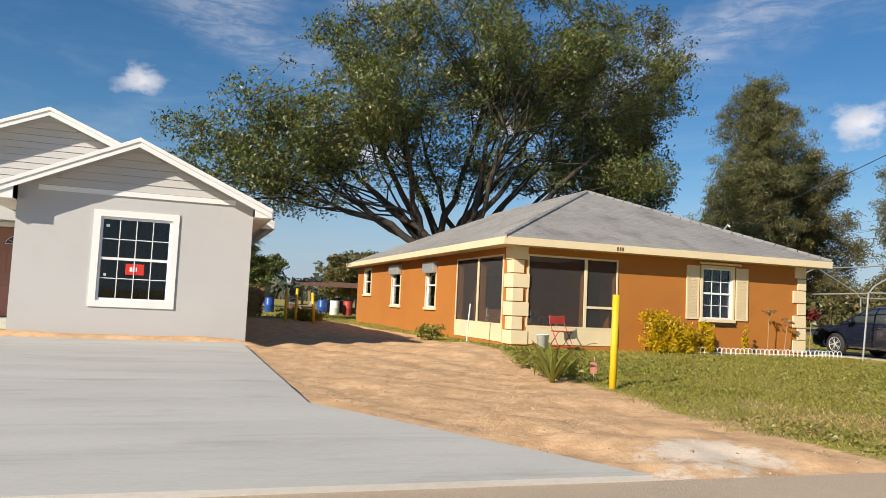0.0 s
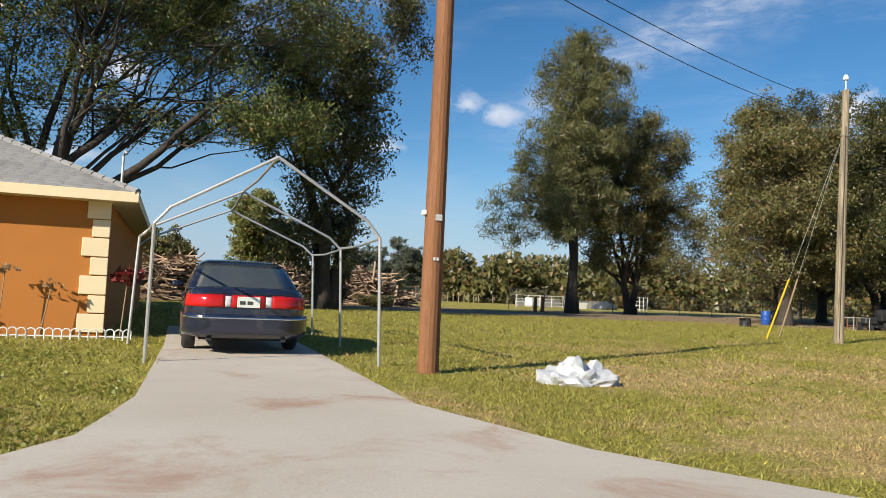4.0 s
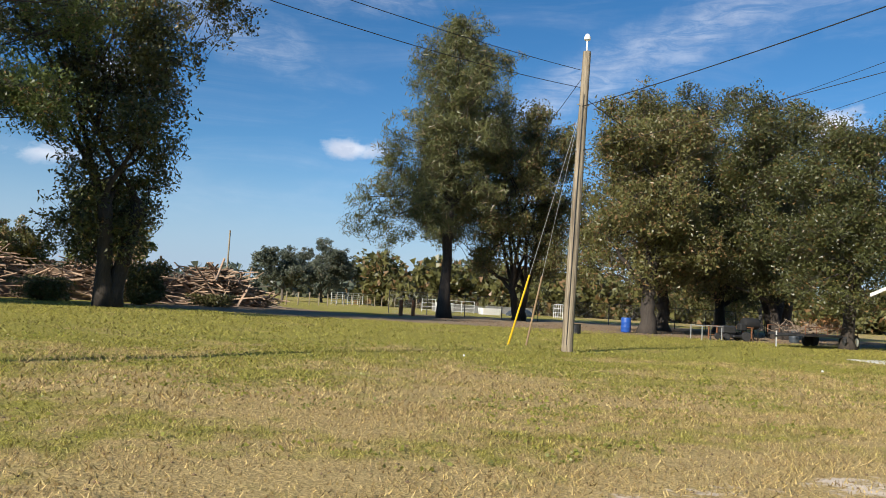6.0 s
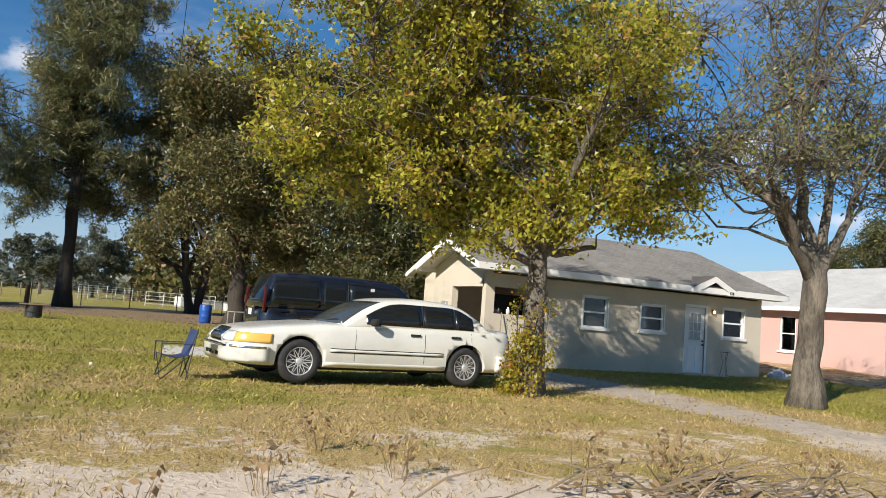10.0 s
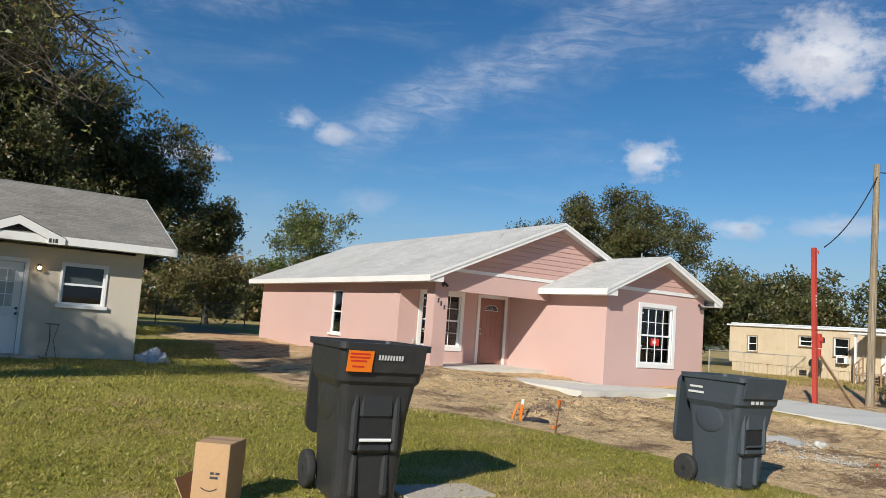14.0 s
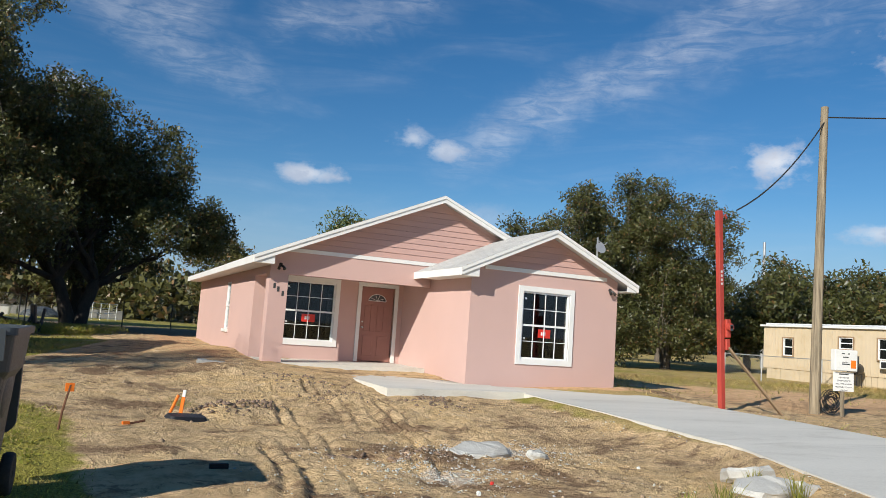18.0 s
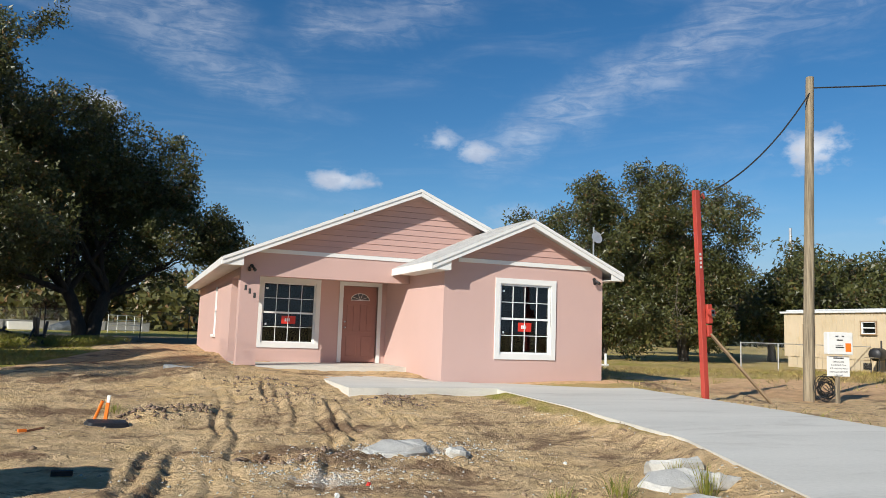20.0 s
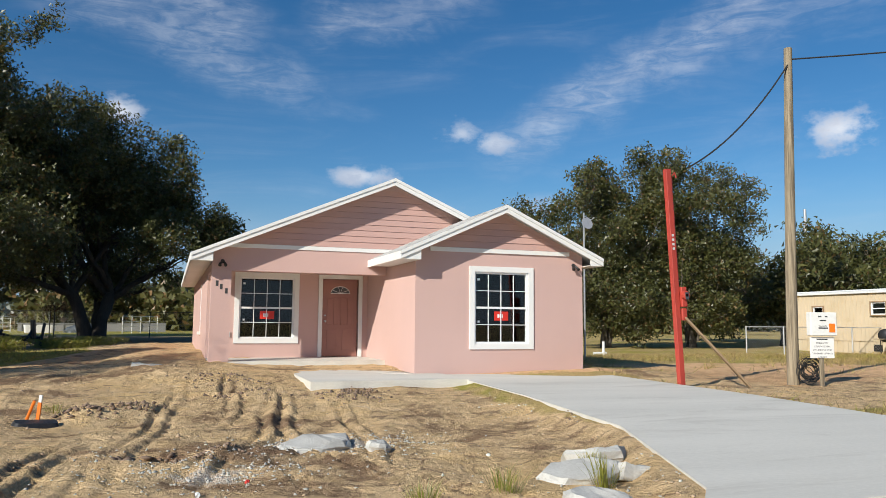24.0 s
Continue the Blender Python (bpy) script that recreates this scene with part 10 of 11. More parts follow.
def pipe_gate(at, turn, n, length, high, label, rails=6):
    """White steel corral panels: rails between end posts."""
    for i in range(n):
        p = thing("corral_panel", label, "corral panel", at, turn, group="corral panels")
        p.matrix_world = p.matrix_world @ Matrix.Translation((length * i, 0, 0))
        for x in (0.03, length * 0.5, length - 0.03):
            bm = bmesh.new()
            tube(bm, [(x, 0, 0), (x, 0, high)], 0.035, 6)
            part("upright", bm, WHITE_PLASTIC, p)
        for j in range(rails):
            z = 0.2 + (high - 0.25) * j / (rails - 1)
            bm = bmesh.new()
            tube(bm, [(0, 0, z), (length, 0, z)], 0.03, 5)
            part("rail", bm, WHITE_PLASTIC, p)


pipe_gate((49.5, 98, 0), 53, 5, 3.6, 1.65, "white steel corral panel in the pasture")
pipe_gate((71.5, 76.5, 0), 68, 2, 4.0, 1.7, "white steel cattle panel beyond the fence", 4)
pipe_gate((55.0, 78.0, 0), 10, 2, 3.4, 1.4, "white steel corral panel beyond the oaks", 4)


# ---- far masonry, trough and sheds beyond the fence ----
def far_yard():
    rng = np.random.default_rng(90)
    for x, y, w_, h, turn in ((64.0, 90, 7.0, 0.8, 6), (71.8, 91, 7.0, 0.9, 4)):
        t = thing("block_wall", "low pale masonry wall in the far yard", "wall", (x, y, 0), turn, group="far masonry walls")
        part("body", boxed((-w_ / 2, -0.12, -0.05), (w_ / 2, 0.12, h), 0.01), STONE, t)
        part("coping", boxed((-w_ / 2 - 0.05, -0.17, h), (w_ / 2 + 0.05, 0.17, h + 0.08), 0.01), STONE, t)
        for i in range(int(w_ / 2)):
            part("pier", boxed((-w_ / 2 + 2 * i, -0.2, -0.05), (-w_ / 2 + 2 * i + 0.4, -0.122, h), 0.01), STONE, t)
    tr = thing("water_trough", "pale concrete water trough beyond the fence", "trough", (64.0, 80.0, 0), 4)
    bm = bmesh.new()
    loft(bm, [rounded(1.25, 0.5, 0.2, 0), rounded(1.35, 0.6, 0.25, 0.75), rounded(1.22, 0.48, 0.2, 0.75), rounded(1.15, 0.42, 0.2, 0.2)])
    part("basin", bm, WHITE_TRIM, tr)
    ta = thing("tarpaulin", "dark heap under a tarpaulin beyond the fence", "heap", (67.8, 80, 0))
    bm = bmesh.new()
    bmesh.ops.create_icosphere(bm, subdivisions=3, radius=1)
    for v in bm.verts:
        v.co = Vector((v.co.x * 1.7, v.co.y * 1.0, max(v.co.z, 0) * 0.95)) * rng.uniform(0.9, 1.08)
    part("sheet", bm, BIN_GREY, ta)
    be = thing("water_tank", "square white tank among the far walls", "tank", (59.2, 82, 0), 20)
    part("body", boxed((-0.9, -0.6, 0.05), (0.9, 0.6, 1.1), 0.08), WHITE_PLASTIC, be)
    part("stand", boxed((-0.95, -0.65, -0.05), (0.95, 0.65, 0.05)), STONE, be)


far_yard()


# ---- debris pile ----
def debris():
    rng = np.random.default_rng(81)
    root = thing("debris_pile", "long heap of broken timber, boards and branches", "debris pile", (0, 0, 0))
    V, F = [], []
    for i in range(1500):
        t = rng.uniform(0, 1)
        cx, cy = 16.5 + 19.0 * t, 49.5 + 8.0 * t
        top = (2.7 if t < 0.8 else 2.7 - 8 * (t - 0.8)) * (0.8 + 0.25 * math.sin(t * 17))
        h = rng.uniform(0, 1)
        off = rng.normal(0, 1.6) * (1.1 - h * 0.7)
        p = np.array([cx + rng.normal(0, 0.6), cy + off, max(h * top, 0.05)])
        L = rng.uniform(0.5, 2.6) if rng.uniform() < 0.85 else rng.uniform(2.5, 4.5)
        d = np.array([rng.normal(0, 1), rng.normal(0, 0.6), rng.normal(0, 0.28)])
        d /= np.linalg.norm(d)
        s = np.cross(d, (0, 0, 1.0))
        s /= np.linalg.norm(s)
        u = np.cross(s, d)
        w_, th = rng.uniform(0.03, 0.14), rng.uniform(0.015, 0.05)
        k = len(V)
        for a in (-0.5, 0.5):
            for b, c in ((-1, -1), (1, -1), (1, 1), (-1, 1)):
                V.append(p + d * L * a + s * w_ * b * 0.7 + u * th * c)
        F += [(k, k + 1, k + 2, k + 3), (k + 4, k + 7, k + 6, k + 5)] + [(k + j, k + (j + 1) % 4, k + 4 + (j + 1) % 4, k + 4 + j) for j in range(4)]
    V = np.array(V)
    V[:, 2] = np.maximum(V[:, 2], 0.01)
    ob = mesh_from("broken_timber", V, F, surf("splintered timber", (0.42, 0.30, 0.20), (0.24, 0.155, 0.10), 0.6, 14, 0.9, 0.5, island=0.9), root)
    ob["kind"] = "stuff"
    bm = bmesh.new()
    loft(bm, [[(16.5 + 19 * t, 49.5 + 8 * t - 2.2, 0), (16.5 + 19 * t, 49.5 + 8 * t - 1.2, 1.0 * k), (16.5 + 19 * t, 49.5 + 8 * t, 1.75 * k), (16.5 + 19 * t, 49.5 + 8 * t + 1.5, 1.0 * k), (16.5 + 19 * t, 49.5 + 8 * t + 2.4, 0)] for t, k in ((0, 0.3), (0.1, 0.9), (0.3, 1.0), (0.5, 0.8), (0.7, 1.0), (0.85, 0.8), (1.0, 0.15))])
    bmesh.ops.subdivide_edges(bm, edges=bm.edges[:], cuts=2, fractal=0.5, seed=4)
    part("packed_core", bm, SCRAP, root)
    bm = bmesh.new()
    for i in range(90):
        t = rng.uniform(0.02, 0.98)
        p = Vector((16.5 + 19 * t, 49.5 + 8 * t + rng.normal(0, 1.2), rng.uniform(0.4, 2.2)))
        q = p + Vector((rng.normal(0, 0.9), rng.normal(0, 0.5), rng.uniform(-0.2, 0.9)))
        tube(bm, [p, p.lerp(q, 0.5) + Vector(rng.normal(0, 0.12, 3)), q], [0.05, 0.035, 0.015], 4)
    tube(bm, [(25.6, 53.4, 2.3), (26.6, 53.6, 3.3), (27.7, 53.6, 4.5)], [0.05, 0.04, 0.02], 5)
    o = part("branches", bm, BARK, root)
    o["kind"] = "stuff"
    fr = leaf_cloud("dead_leaves", [(25.8 + 0.17 * i, 53.45, 2.5 + 0.17 * i) for i in range(9)], (0.25, 0.2, 0.22), 10, 0.3, STRAW, root, rng, 0.3, 0.2)
    fr["kind"] = "stuff"
    shrub("bush", "dark round bush before the debris pile", (27.4, 47.2, 0), 1.5, 2.5, 300, 0.17, DARK_LEAF, 84, "bush", 16)
    shrub("bush", "low scrub at the foot of the debris pile", (31.5, 50.5, 0), 1.6, 0.8, 140, 0.15, OAK_DULL, 85, "bush", 14)
    shrub("bush", "dry scrub beside the tall tree", (22.5, 45.5, 0), 1.8, 1.3, 160, 0.15, OAK_DULL, 86, "bush", 16)
    shrub("weeds", "dead brown brush at the end of the debris pile", (34.4, 56.2, 0), 1.2, 1.0, 130, 0.16, DRY_LEAF, 87, "weeds", 14)


debris()


# ---- under the oaks: trailer with brush, tables, grill ----
def utility_trailer():
    t = thing("utility_trailer", "low black flatbed trailer loaded with cut brush", "trailer", (58.6, 29.5, 0), 16)
    part("bed", boxed((-2.6, -0.9, 0.55), (2.6, 0.9, 0.65), 0.01), DARK_METAL, t)
    for y in (-0.92, 0.92):
        bm = bmesh.new()
        tube(bm, [(-2.6, y, 0.65), (-2.6, y, 1.0), (2.6, y, 1.0), (2.6, y, 0.65)], 0.025, 6)
        for i in range(1, 5):
            tube(bm, [(-2.6 + 1.04 * i, y, 0.65), (-2.6 + 1.04 * i, y, 1.0)], 0.02, 5)
        part("side_rail", bm, RUST, t)
    for x in (1.3, 2.05):
        for y in (-1.02, 1.02):
            bm = bmesh.new()
            lathe(bm, [(0.2, -0.1), (0.33, -0.1), (0.36, -0.06), (0.36, 0.06), (0.33, 0.1), (0.2, 0.1)], 20, Matrix.Translation((x, y, 0.36)) @ Matrix.Rotation(radians(90), 4, "X"))
            w_ = part("wheel", bm, RUBBER, t, "black tyre")
            bm = bmesh.new()
            lathe(bm, [(0.03, 0.0), (0.12, 0.015), (0.2, 0.02), (0.21, 0.0)], 16, Matrix.Translation((x, y - 0.105 if y < 0 else y + 0.105, 0.36)) @ Matrix.Rotation(radians(90 if y < 0 else -90), 4, "X"))
            part("rim", bm, WHITE_PLASTIC, w_, "white steel rim")
    bm = bmesh.new()
    tube(bm, [(-2.6, 0.5, 0.6), (-3.6, 0, 0.5), (-2.6, -0.5, 0.6)], 0.04, 6)
    part("drawbar", bm, DARK_METAL, t)
    bm = bmesh.new()
    tube(bm, [(-3.45, 0, 0.0), (-3.45, 0, 0.75)], 0.035, 8)
    part("jack", bm, GALV, t)
    rng = np.random.default_rng(92)
    b = thing("brush_load", "heap of cut branches and brown leaves on the trailer", "brush", (58.6, 29.5, 0.66), 16)
    bm = bmesh.new()
    for i in range(150):
        p = Vector((rng.uniform(-2.3, 2.2), rng.uniform(-0.8, 0.8), rng.uniform(0, 0.35)))
        q = p + Vector((rng.normal(0, 0.6), rng.normal(0, 0.3), rng.uniform(0, 0.45)))
        tube(bm, [p, p.lerp(q, 0.5) + Vector(rng.normal(0, 0.06, 3)), q], [0.02, 0.014, 0.006], 4, False)
    part("branches", bm, surf("cut branches", (0.36, 0.27, 0.19), (0.22, 0.16, 0.11), 2, 20, 0.9, 0.4, island=0.5), b)["kind"] = "stuff"
    o = leaf_cloud("dead_leaves", [(rng.uniform(-0.6, 2.0), rng.uniform(-0.6, 0.6), rng.uniform(0.1, 0.8)) for i in range(26)], (0.22, 0.2, 0.14), 26, 0.11, surf("rusty leaves", (0.42, 0.21, 0.07), (0.26, 0.13, 0.05), 2, 20, 0.8, 0, island=0.6), b, rng)
    o["kind"] = "stuff"


utility_trailer()


def oak_shade():
    t = thing("work_table", "grey metal table under the oaks", "table", (55.0, 33.0, 0), 10, group="tables under the oaks")
    part("tabletop", boxed((-0.8, -0.4, 0.72), (0.8, 0.4, 0.76), 0.006), GALV, t)
    for x in (-0.75, 0.75):
        for y in (-0.36, 0.36):
            part("leg", boxed((x - 0.02, y - 0.02, 0), (x + 0.02, y + 0.02, 0.72), 0.003), GALV, t)
    t2 = thing("work_table", "dark wooden bench heaped with junk", "table", (58.6, 35.3, 0), -8, group="tables under the oaks")
    part("tabletop", boxed((-1.2, -0.45, 0.70), (1.2, 0.45, 0.75), 0.006), WOOD_BROWN, t2)
    for x in (-1.1, 1.1):
        for y in (-0.4, 0.4):
            part("leg", boxed((x - 0.03, y - 0.03, 0), (x + 0.03, y + 0.03, 0.70), 0.003), WOOD_BROWN, t2)
    part("shelf", boxed((-1.1, -0.4, 0.2), (1.1, 0.4, 0.24), 0.004), WOOD_BROWN, t2)
    gr_ = thing("barbecue", "black barrel barbecue under the oaks", "barbecue", (60.3, 35.6, 0), -6)
    bm = bmesh.new()
    lathe(bm, [(0.02, -0.5), (0.3, -0.48), (0.33, -0.42), (0.33, 0.42), (0.3, 0.48), (0.02, 0.5)], 16, Matrix.Translation((0, 0, 0.95)) @ Matrix.Rotation(radians(90), 4, "Y"))
    part("barrel", bm, BLACK, gr_, smooth=True)
    for x in (-0.4, 0.4):
        for y in (-0.2, 0.2):
            part("leg", boxed((x - 0.02, y - 0.02, 0), (x + 0.02, y + 0.02, 0.75), 0.003), BLACK, gr_)
    mw = thing("ride_on_mower", "dark ride-on mower parked in the shade", "mower", (57.6, 34.0, 0), 170)
    part("hood", boxed((-0.1, -0.25, 0.35), (0.75, 0.25, 0.8), 0.08), BIN_BLACK, mw)
    part("deck", boxed((-0.6, -0.45, 0.15), (0.2, 0.45, 0.32), 0.05), DARK_METAL, mw)
    part("seat", boxed((-0.75, -0.22, 0.55), (-0.35, 0.22, 0.95), 0.06), BLACK, mw)
    for x, r in ((-0.55, 0.26), (0.6, 0.19)):
        for y in (-0.42, 0.42):
            bm = bmesh.new()
            lathe(bm, [(r * 0.5, -0.08), (r * 0.95, -0.08), (r, 0), (r * 0.95, 0.08), (r * 0.5, 0.08)], 16, Matrix.Translation((x, y, r)) @ Matrix.Rotation(radians(90), 4, "X"))
            part("wheel", bm, RUBBER, mw)
    drum((62.6, 34.6, 0), BIN_GREY, "dark grey barrel behind the trailer", 0.28, 0.8)
    hb = thing("hanging_plant", "dead brown plant hanging from a fence post", "plant", (68.5, 54.7, 0))
    bm = bmesh.new()
    tube(bm, [(0, 0, 0), (0, 0, 2.3)], 0.04, 6)
    part("pole", bm, DARK_METAL, hb)
    leaf_cloud("foliage", [(-0.7 + 0.2 * i, 0, 2.2 - 0.08 * abs(i - 3.5)) for i in range(8)], (0.22, 0.2, 0.3), 50, 0.14, surf("dead leaves", (0.14, 0.08, 0.045), (0.08, 0.05, 0.03), 2, 20, 0.9, 0, island=0.6), hb, np.random.default_rng(93), 0.4)
    # a mower and an old frame at the edge of the pink house's lot
    fr_ = thing("old_harrow", "old dark implement frame rusting in the grass", "implement", (69.6, 33.4, 0), 20)
    for a, b in (((-1.4, 0, 0.5), (1.3, 0.2, 0.45)), ((-1.2, 0.5, 0.9), (1.0, 0.5, 0.3)), ((0.6, 0, 0.1), (1.0, 0.1, 1.0)), ((1.2, 0, 0.1), (1.35, 0.1, 1.05)), ((-1.5, 0, 0.3), (-0.4, 0.6, 1.0)), ((-0.6, 0, 0.1), (-0.2, 0, 0.8))):
        bm = bmesh.new()
        tube(bm, [a, b], 0.06, 6)
        part("beam", bm, DARK_METAL, fr_)
    part("seat_panel", boxed((0.95, -0.25, 0.35), (1.05, 0.3, 1.1), 0.02, Matrix.Rotation(radians(-6), 4, "Y")), BIN_BLACK, fr_)
    bm = bmesh.new()
    lathe(bm, [(0.12, -0.1), (0.26, -0.1), (0.28, 0), (0.26, 0.1), (0.12, 0.1)], 16, Matrix.Translation((-0.9, -0.1, 0.27)) @ Matrix.Rotation(radians(90), 4, "X"))
    part("wheel", bm, RUBBER, fr_)
    shrub("weeds", "tall yellow-green weeds round the old frame", (69.2, 31.6, 0), 1.6, 0.6, 120, 0.18, WEED, 95, "weeds", 20, slim=0.15)
    shrub("weeds", "tall yellow-green weeds behind the lawn", (72.0, 34.0, 0), 2.0, 0.5, 120, 0.18, WEED, 96, "weeds", 20, slim=0.15)


oak_shade()

# ---- cream house yard ----
bm = bmesh.new()
prism(bm, [(49.9, 17.6), (57.9, 17.2), (58.1, 20.6), (50.3, 20.4)], -0.1, 0.03)
solo("parking_slab", bm, CONCRETE, "pale concrete slab under the dark SUV", "slab", kind="structure")


def camp_chair(at, turn):
    c = thing("camp_chair", "navy folding camp chair on the lawn", "chair", at, turn)
    bm = bmesh.new()
    loft(bm, [[(-0.25, y, 0.43 - 0.05 * math.sin((y + 0.22) / 0.44 * math.pi)), (0.25, y, 0.43 - 0.05 * math.sin((y + 0.22) / 0.44 * math.pi)), (0.25, y, 0.445 - 0.05 * math.sin((y + 0.22) / 0.44 * math.pi)), (-0.25, y, 0.445 - 0.05 * math.sin((y + 0.22) / 0.44 * math.pi))] for y in (-0.22, -0.1, 0.02, 0.12, 0.22)])
    part("seat", bm, NAVY_CLOTH, c)
    bm = bmesh.new()
    loft(bm, [[(-0.26, 0.2 + 0.13 * t, 0.44 + 0.45 * t), (0.26, 0.2 + 0.13 * t, 0.44 + 0.45 * t), (0.26, 0.215 + 0.13 * t, 0.44 + 0.45 * t), (-0.26, 0.215 + 0.13 * t, 0.44 + 0.45 * t)] for t in (0, 0.3, 0.6, 1.0)])
    part("backrest", bm, NAVY_CLOTH, c)
    for a, b in (((-0.26, -0.24, 0), (0.26, -0.24, 0.44)), ((0.26, -0.24, 0), (-0.26, -0.24, 0.44)), ((-0.26, 0.24, 0), (0.26, 0.24, 0.44)), ((0.26, 0.24, 0), (-0.26, 0.24, 0.44)), ((-0.27, -0.24, 0), (-0.27, 0.24, 0.44)), ((0.27, -0.24, 0), (0.27, 0.24, 0.44)), ((-0.27, 0.2, 0), (-0.27, 0.34, 0.92)), ((0.27, 0.2, 0), (0.27, 0.34, 0.92)), ((-0.28, -0.26, 0.3), (-0.28, -0.26, 0.64)), ((0.28, -0.26, 0.3), (0.28, -0.26, 0.64))):
        bm = bmesh.new()
        tube(bm, [a, b], 0.011, 6)
        part("leg" if a[2] == 0 else "arm_post", bm, DARK_METAL, c)
    c.scale = (0.84, 0.84, 0.84)
    for x in (-0.28, 0.28):
        part("armrest", boxed((x - 0.035, -0.28, 0.63), (x + 0.035, 0.29, 0.645), 0.004), NAVY_CLOTH, c)


camp_chair((49.55, 13.05, ground_z(49.55, 13.05)), -85)


VINE_LEAF = leafy("yellow and rusty vine leaves", (0.16, 0.17, 0.02), (0.46, 0.34, 0.03), (0.40, 0.15, 0.04), 0.10, 0.4)


def vine(at):
    rng = np.random.default_rng(97)
    root = thing("climbing_vine", "yellowing vine climbing the yard tree's trunk", "vine", at)
    bm = bmesh.new()
    tips = []
    for i in range(12):
        a = rng.uniform(0, 6.28)
        pts = [Vector((0.26 * math.cos(a + 0.4 * j) + rng.normal(0, 0.03), 0.26 * math.sin(a + 0.4 * j) + rng.normal(0, 0.03), 0.02 + 0.28 * j)) for j in range(int(rng.integers(3, 8)))]
        tube(bm, pts, 0.010, 4, False)
        for p in pts:
            s = 1.5 - 0.25 * p.z
            tips.append((p.x * s, p.y * s, p.z + 0.08))
    part("stem_clump", bm, BARK, root)["kind"] = "stuff"
    o = leaf_cloud("foliage", [p for p in tips if p[2] < 1.0 or rng.uniform() < 0.5], (0.10, 0.10, 0.12), 46, 0.055, VINE_LEAF, root, rng, 0.1, 0.8)
    o["kind"] = "stuff"


vine((55.25, 11.95, 0))
for i, (x, y, r, h) in enumerate(((49.3, 6.1, 0.25, 0.36), (50.1, 7.4, 0.22, 0.42), (50.4, 6.3, 0.25, 0.32), (51.7, 5.8, 0.3, 0.45), (52.5, 5.6, 0.3, 0.4), (53.3, 6.6, 0.22, 0.32), (48.4, 5.4, 0.25, 0.3), (54.2, 5.5, 0.22, 0.28))):
    tuft("dead_weed", "dried weed with hanging brown leaves", (x, y, g(x, y)), 12, h, r, DRY_LEAF, 200 + i, "weeds", "dried weeds on the verge", 2)


def twig_pile(at, n, r, seed, label):
    rng = np.random.default_rng(seed)
    t = thing("twig_pile", label, "twigs", at)
    bm = bmesh.new()
    for i in range(n):
        p = Vector((rng.normal(0, r), rng.normal(0, r * 0.4), rng.uniform(0.01, 0.1)))
        a = rng.uniform(-0.7, 0.7) + (math.pi if rng.uniform() < 0.5 else 0)
        L = rng.uniform(0.25, 1.0)
        q = p + Vector((math.cos(a) * L, math.sin(a) * L * 0.6, rng.uniform(-0.02, 0.28)))
        q.z = max(q.z, 0.015)
        tube(bm, [p, p.lerp(q, 0.5) + Vector((0, 0, rng.uniform(-0.01, 0.06))), q], [0.011, 0.008, 0.004], 4, False)
    part("twig_clump", bm, surf("dry twigs", (0.34, 0.26, 0.17), (0.20, 0.145, 0.095), 2, 20, 0.9, 0.3, island=0.5), t)["kind"] = "stuff"
    o = leaf_cloud("dead_leaves", [(rng.normal(0, r), rng.normal(0, r * 0.4), 0.08) for i in range(14)], (0.14, 0.12, 0.04), 9, 0.085, DRY_LEAF, t, rng, 0, 0.6)
    o["kind"] = "stuff"


twig_pile((52.5, 5.2, 0.0), 70, 0.7, 210, "loose pile of dead twigs on the verge")
twig_pile((49.6, 4.9, 0.0), 26, 0.6, 211, "few dead twigs on the sandy verge")
twig_pile((54.6, 4.6, 0.0), 24, 0.5, 212, "few dead twigs and leaves on the verge")
bt = thing("soda_bottle", "crushed orange drink bottle lying on the sand", "bottle", (44.5, 6.2, g(44.5, 6.2) + 0.035), 20)
bm = bmesh.new()
lathe(bm, [(0.012, -0.02), (0.014, 0.0), (0.035, 0.05), (0.034, 0.12), (0.038, 0.2), (0.03, 0.21)], 14, Matrix.Rotation(radians(90), 4, "Y"))
bt.scale = (0.75, 0.75, 0.6)
part("body", bm, ORANGE_LABEL, bt)
part("label_band", lathe(bmesh.new(), [(0.037, 0.08), (0.037, 0.15)], 14, Matrix.Rotation(radians(90), 4, "Y")), YELLOW_PAINT, bt, "yellow paper band")
for i, (x, y) in enumerate(((41.7, 6.3), (42.4, 5.9), (40.2, 5.4), (46.0, 6.8), (45.2, 5.2), (47.4, 7.4), (37.6, 5.2), (43.6, 4.9))):
    tuft("grass_tuft", "dry grass tuft in the pale sand", (x, y, g(x, y)), 70, 0.16, 0.3, DRY_LEAF if i % 2 else WEED, 220 + i, "grass", "tufts in the sand")
for i, (x, y) in enumerate(((48.5, 14.6), (43.3, 15.0), (34.5, 16.5))):
    bm = bmesh.new()
    bmesh.ops.create_icosphere(bm, subdivisions=2, radius=0.026)
    for v in bm.verts:
        v.co = v.co * rng.uniform(0.7, 1.3)
    solo("litter_scrap", bm, WHITE_PLASTIC, "crumpled white paper scrap in the grass", "litter", group="litter").matrix_world = pose(x, y, g(x, y) + 0.03)


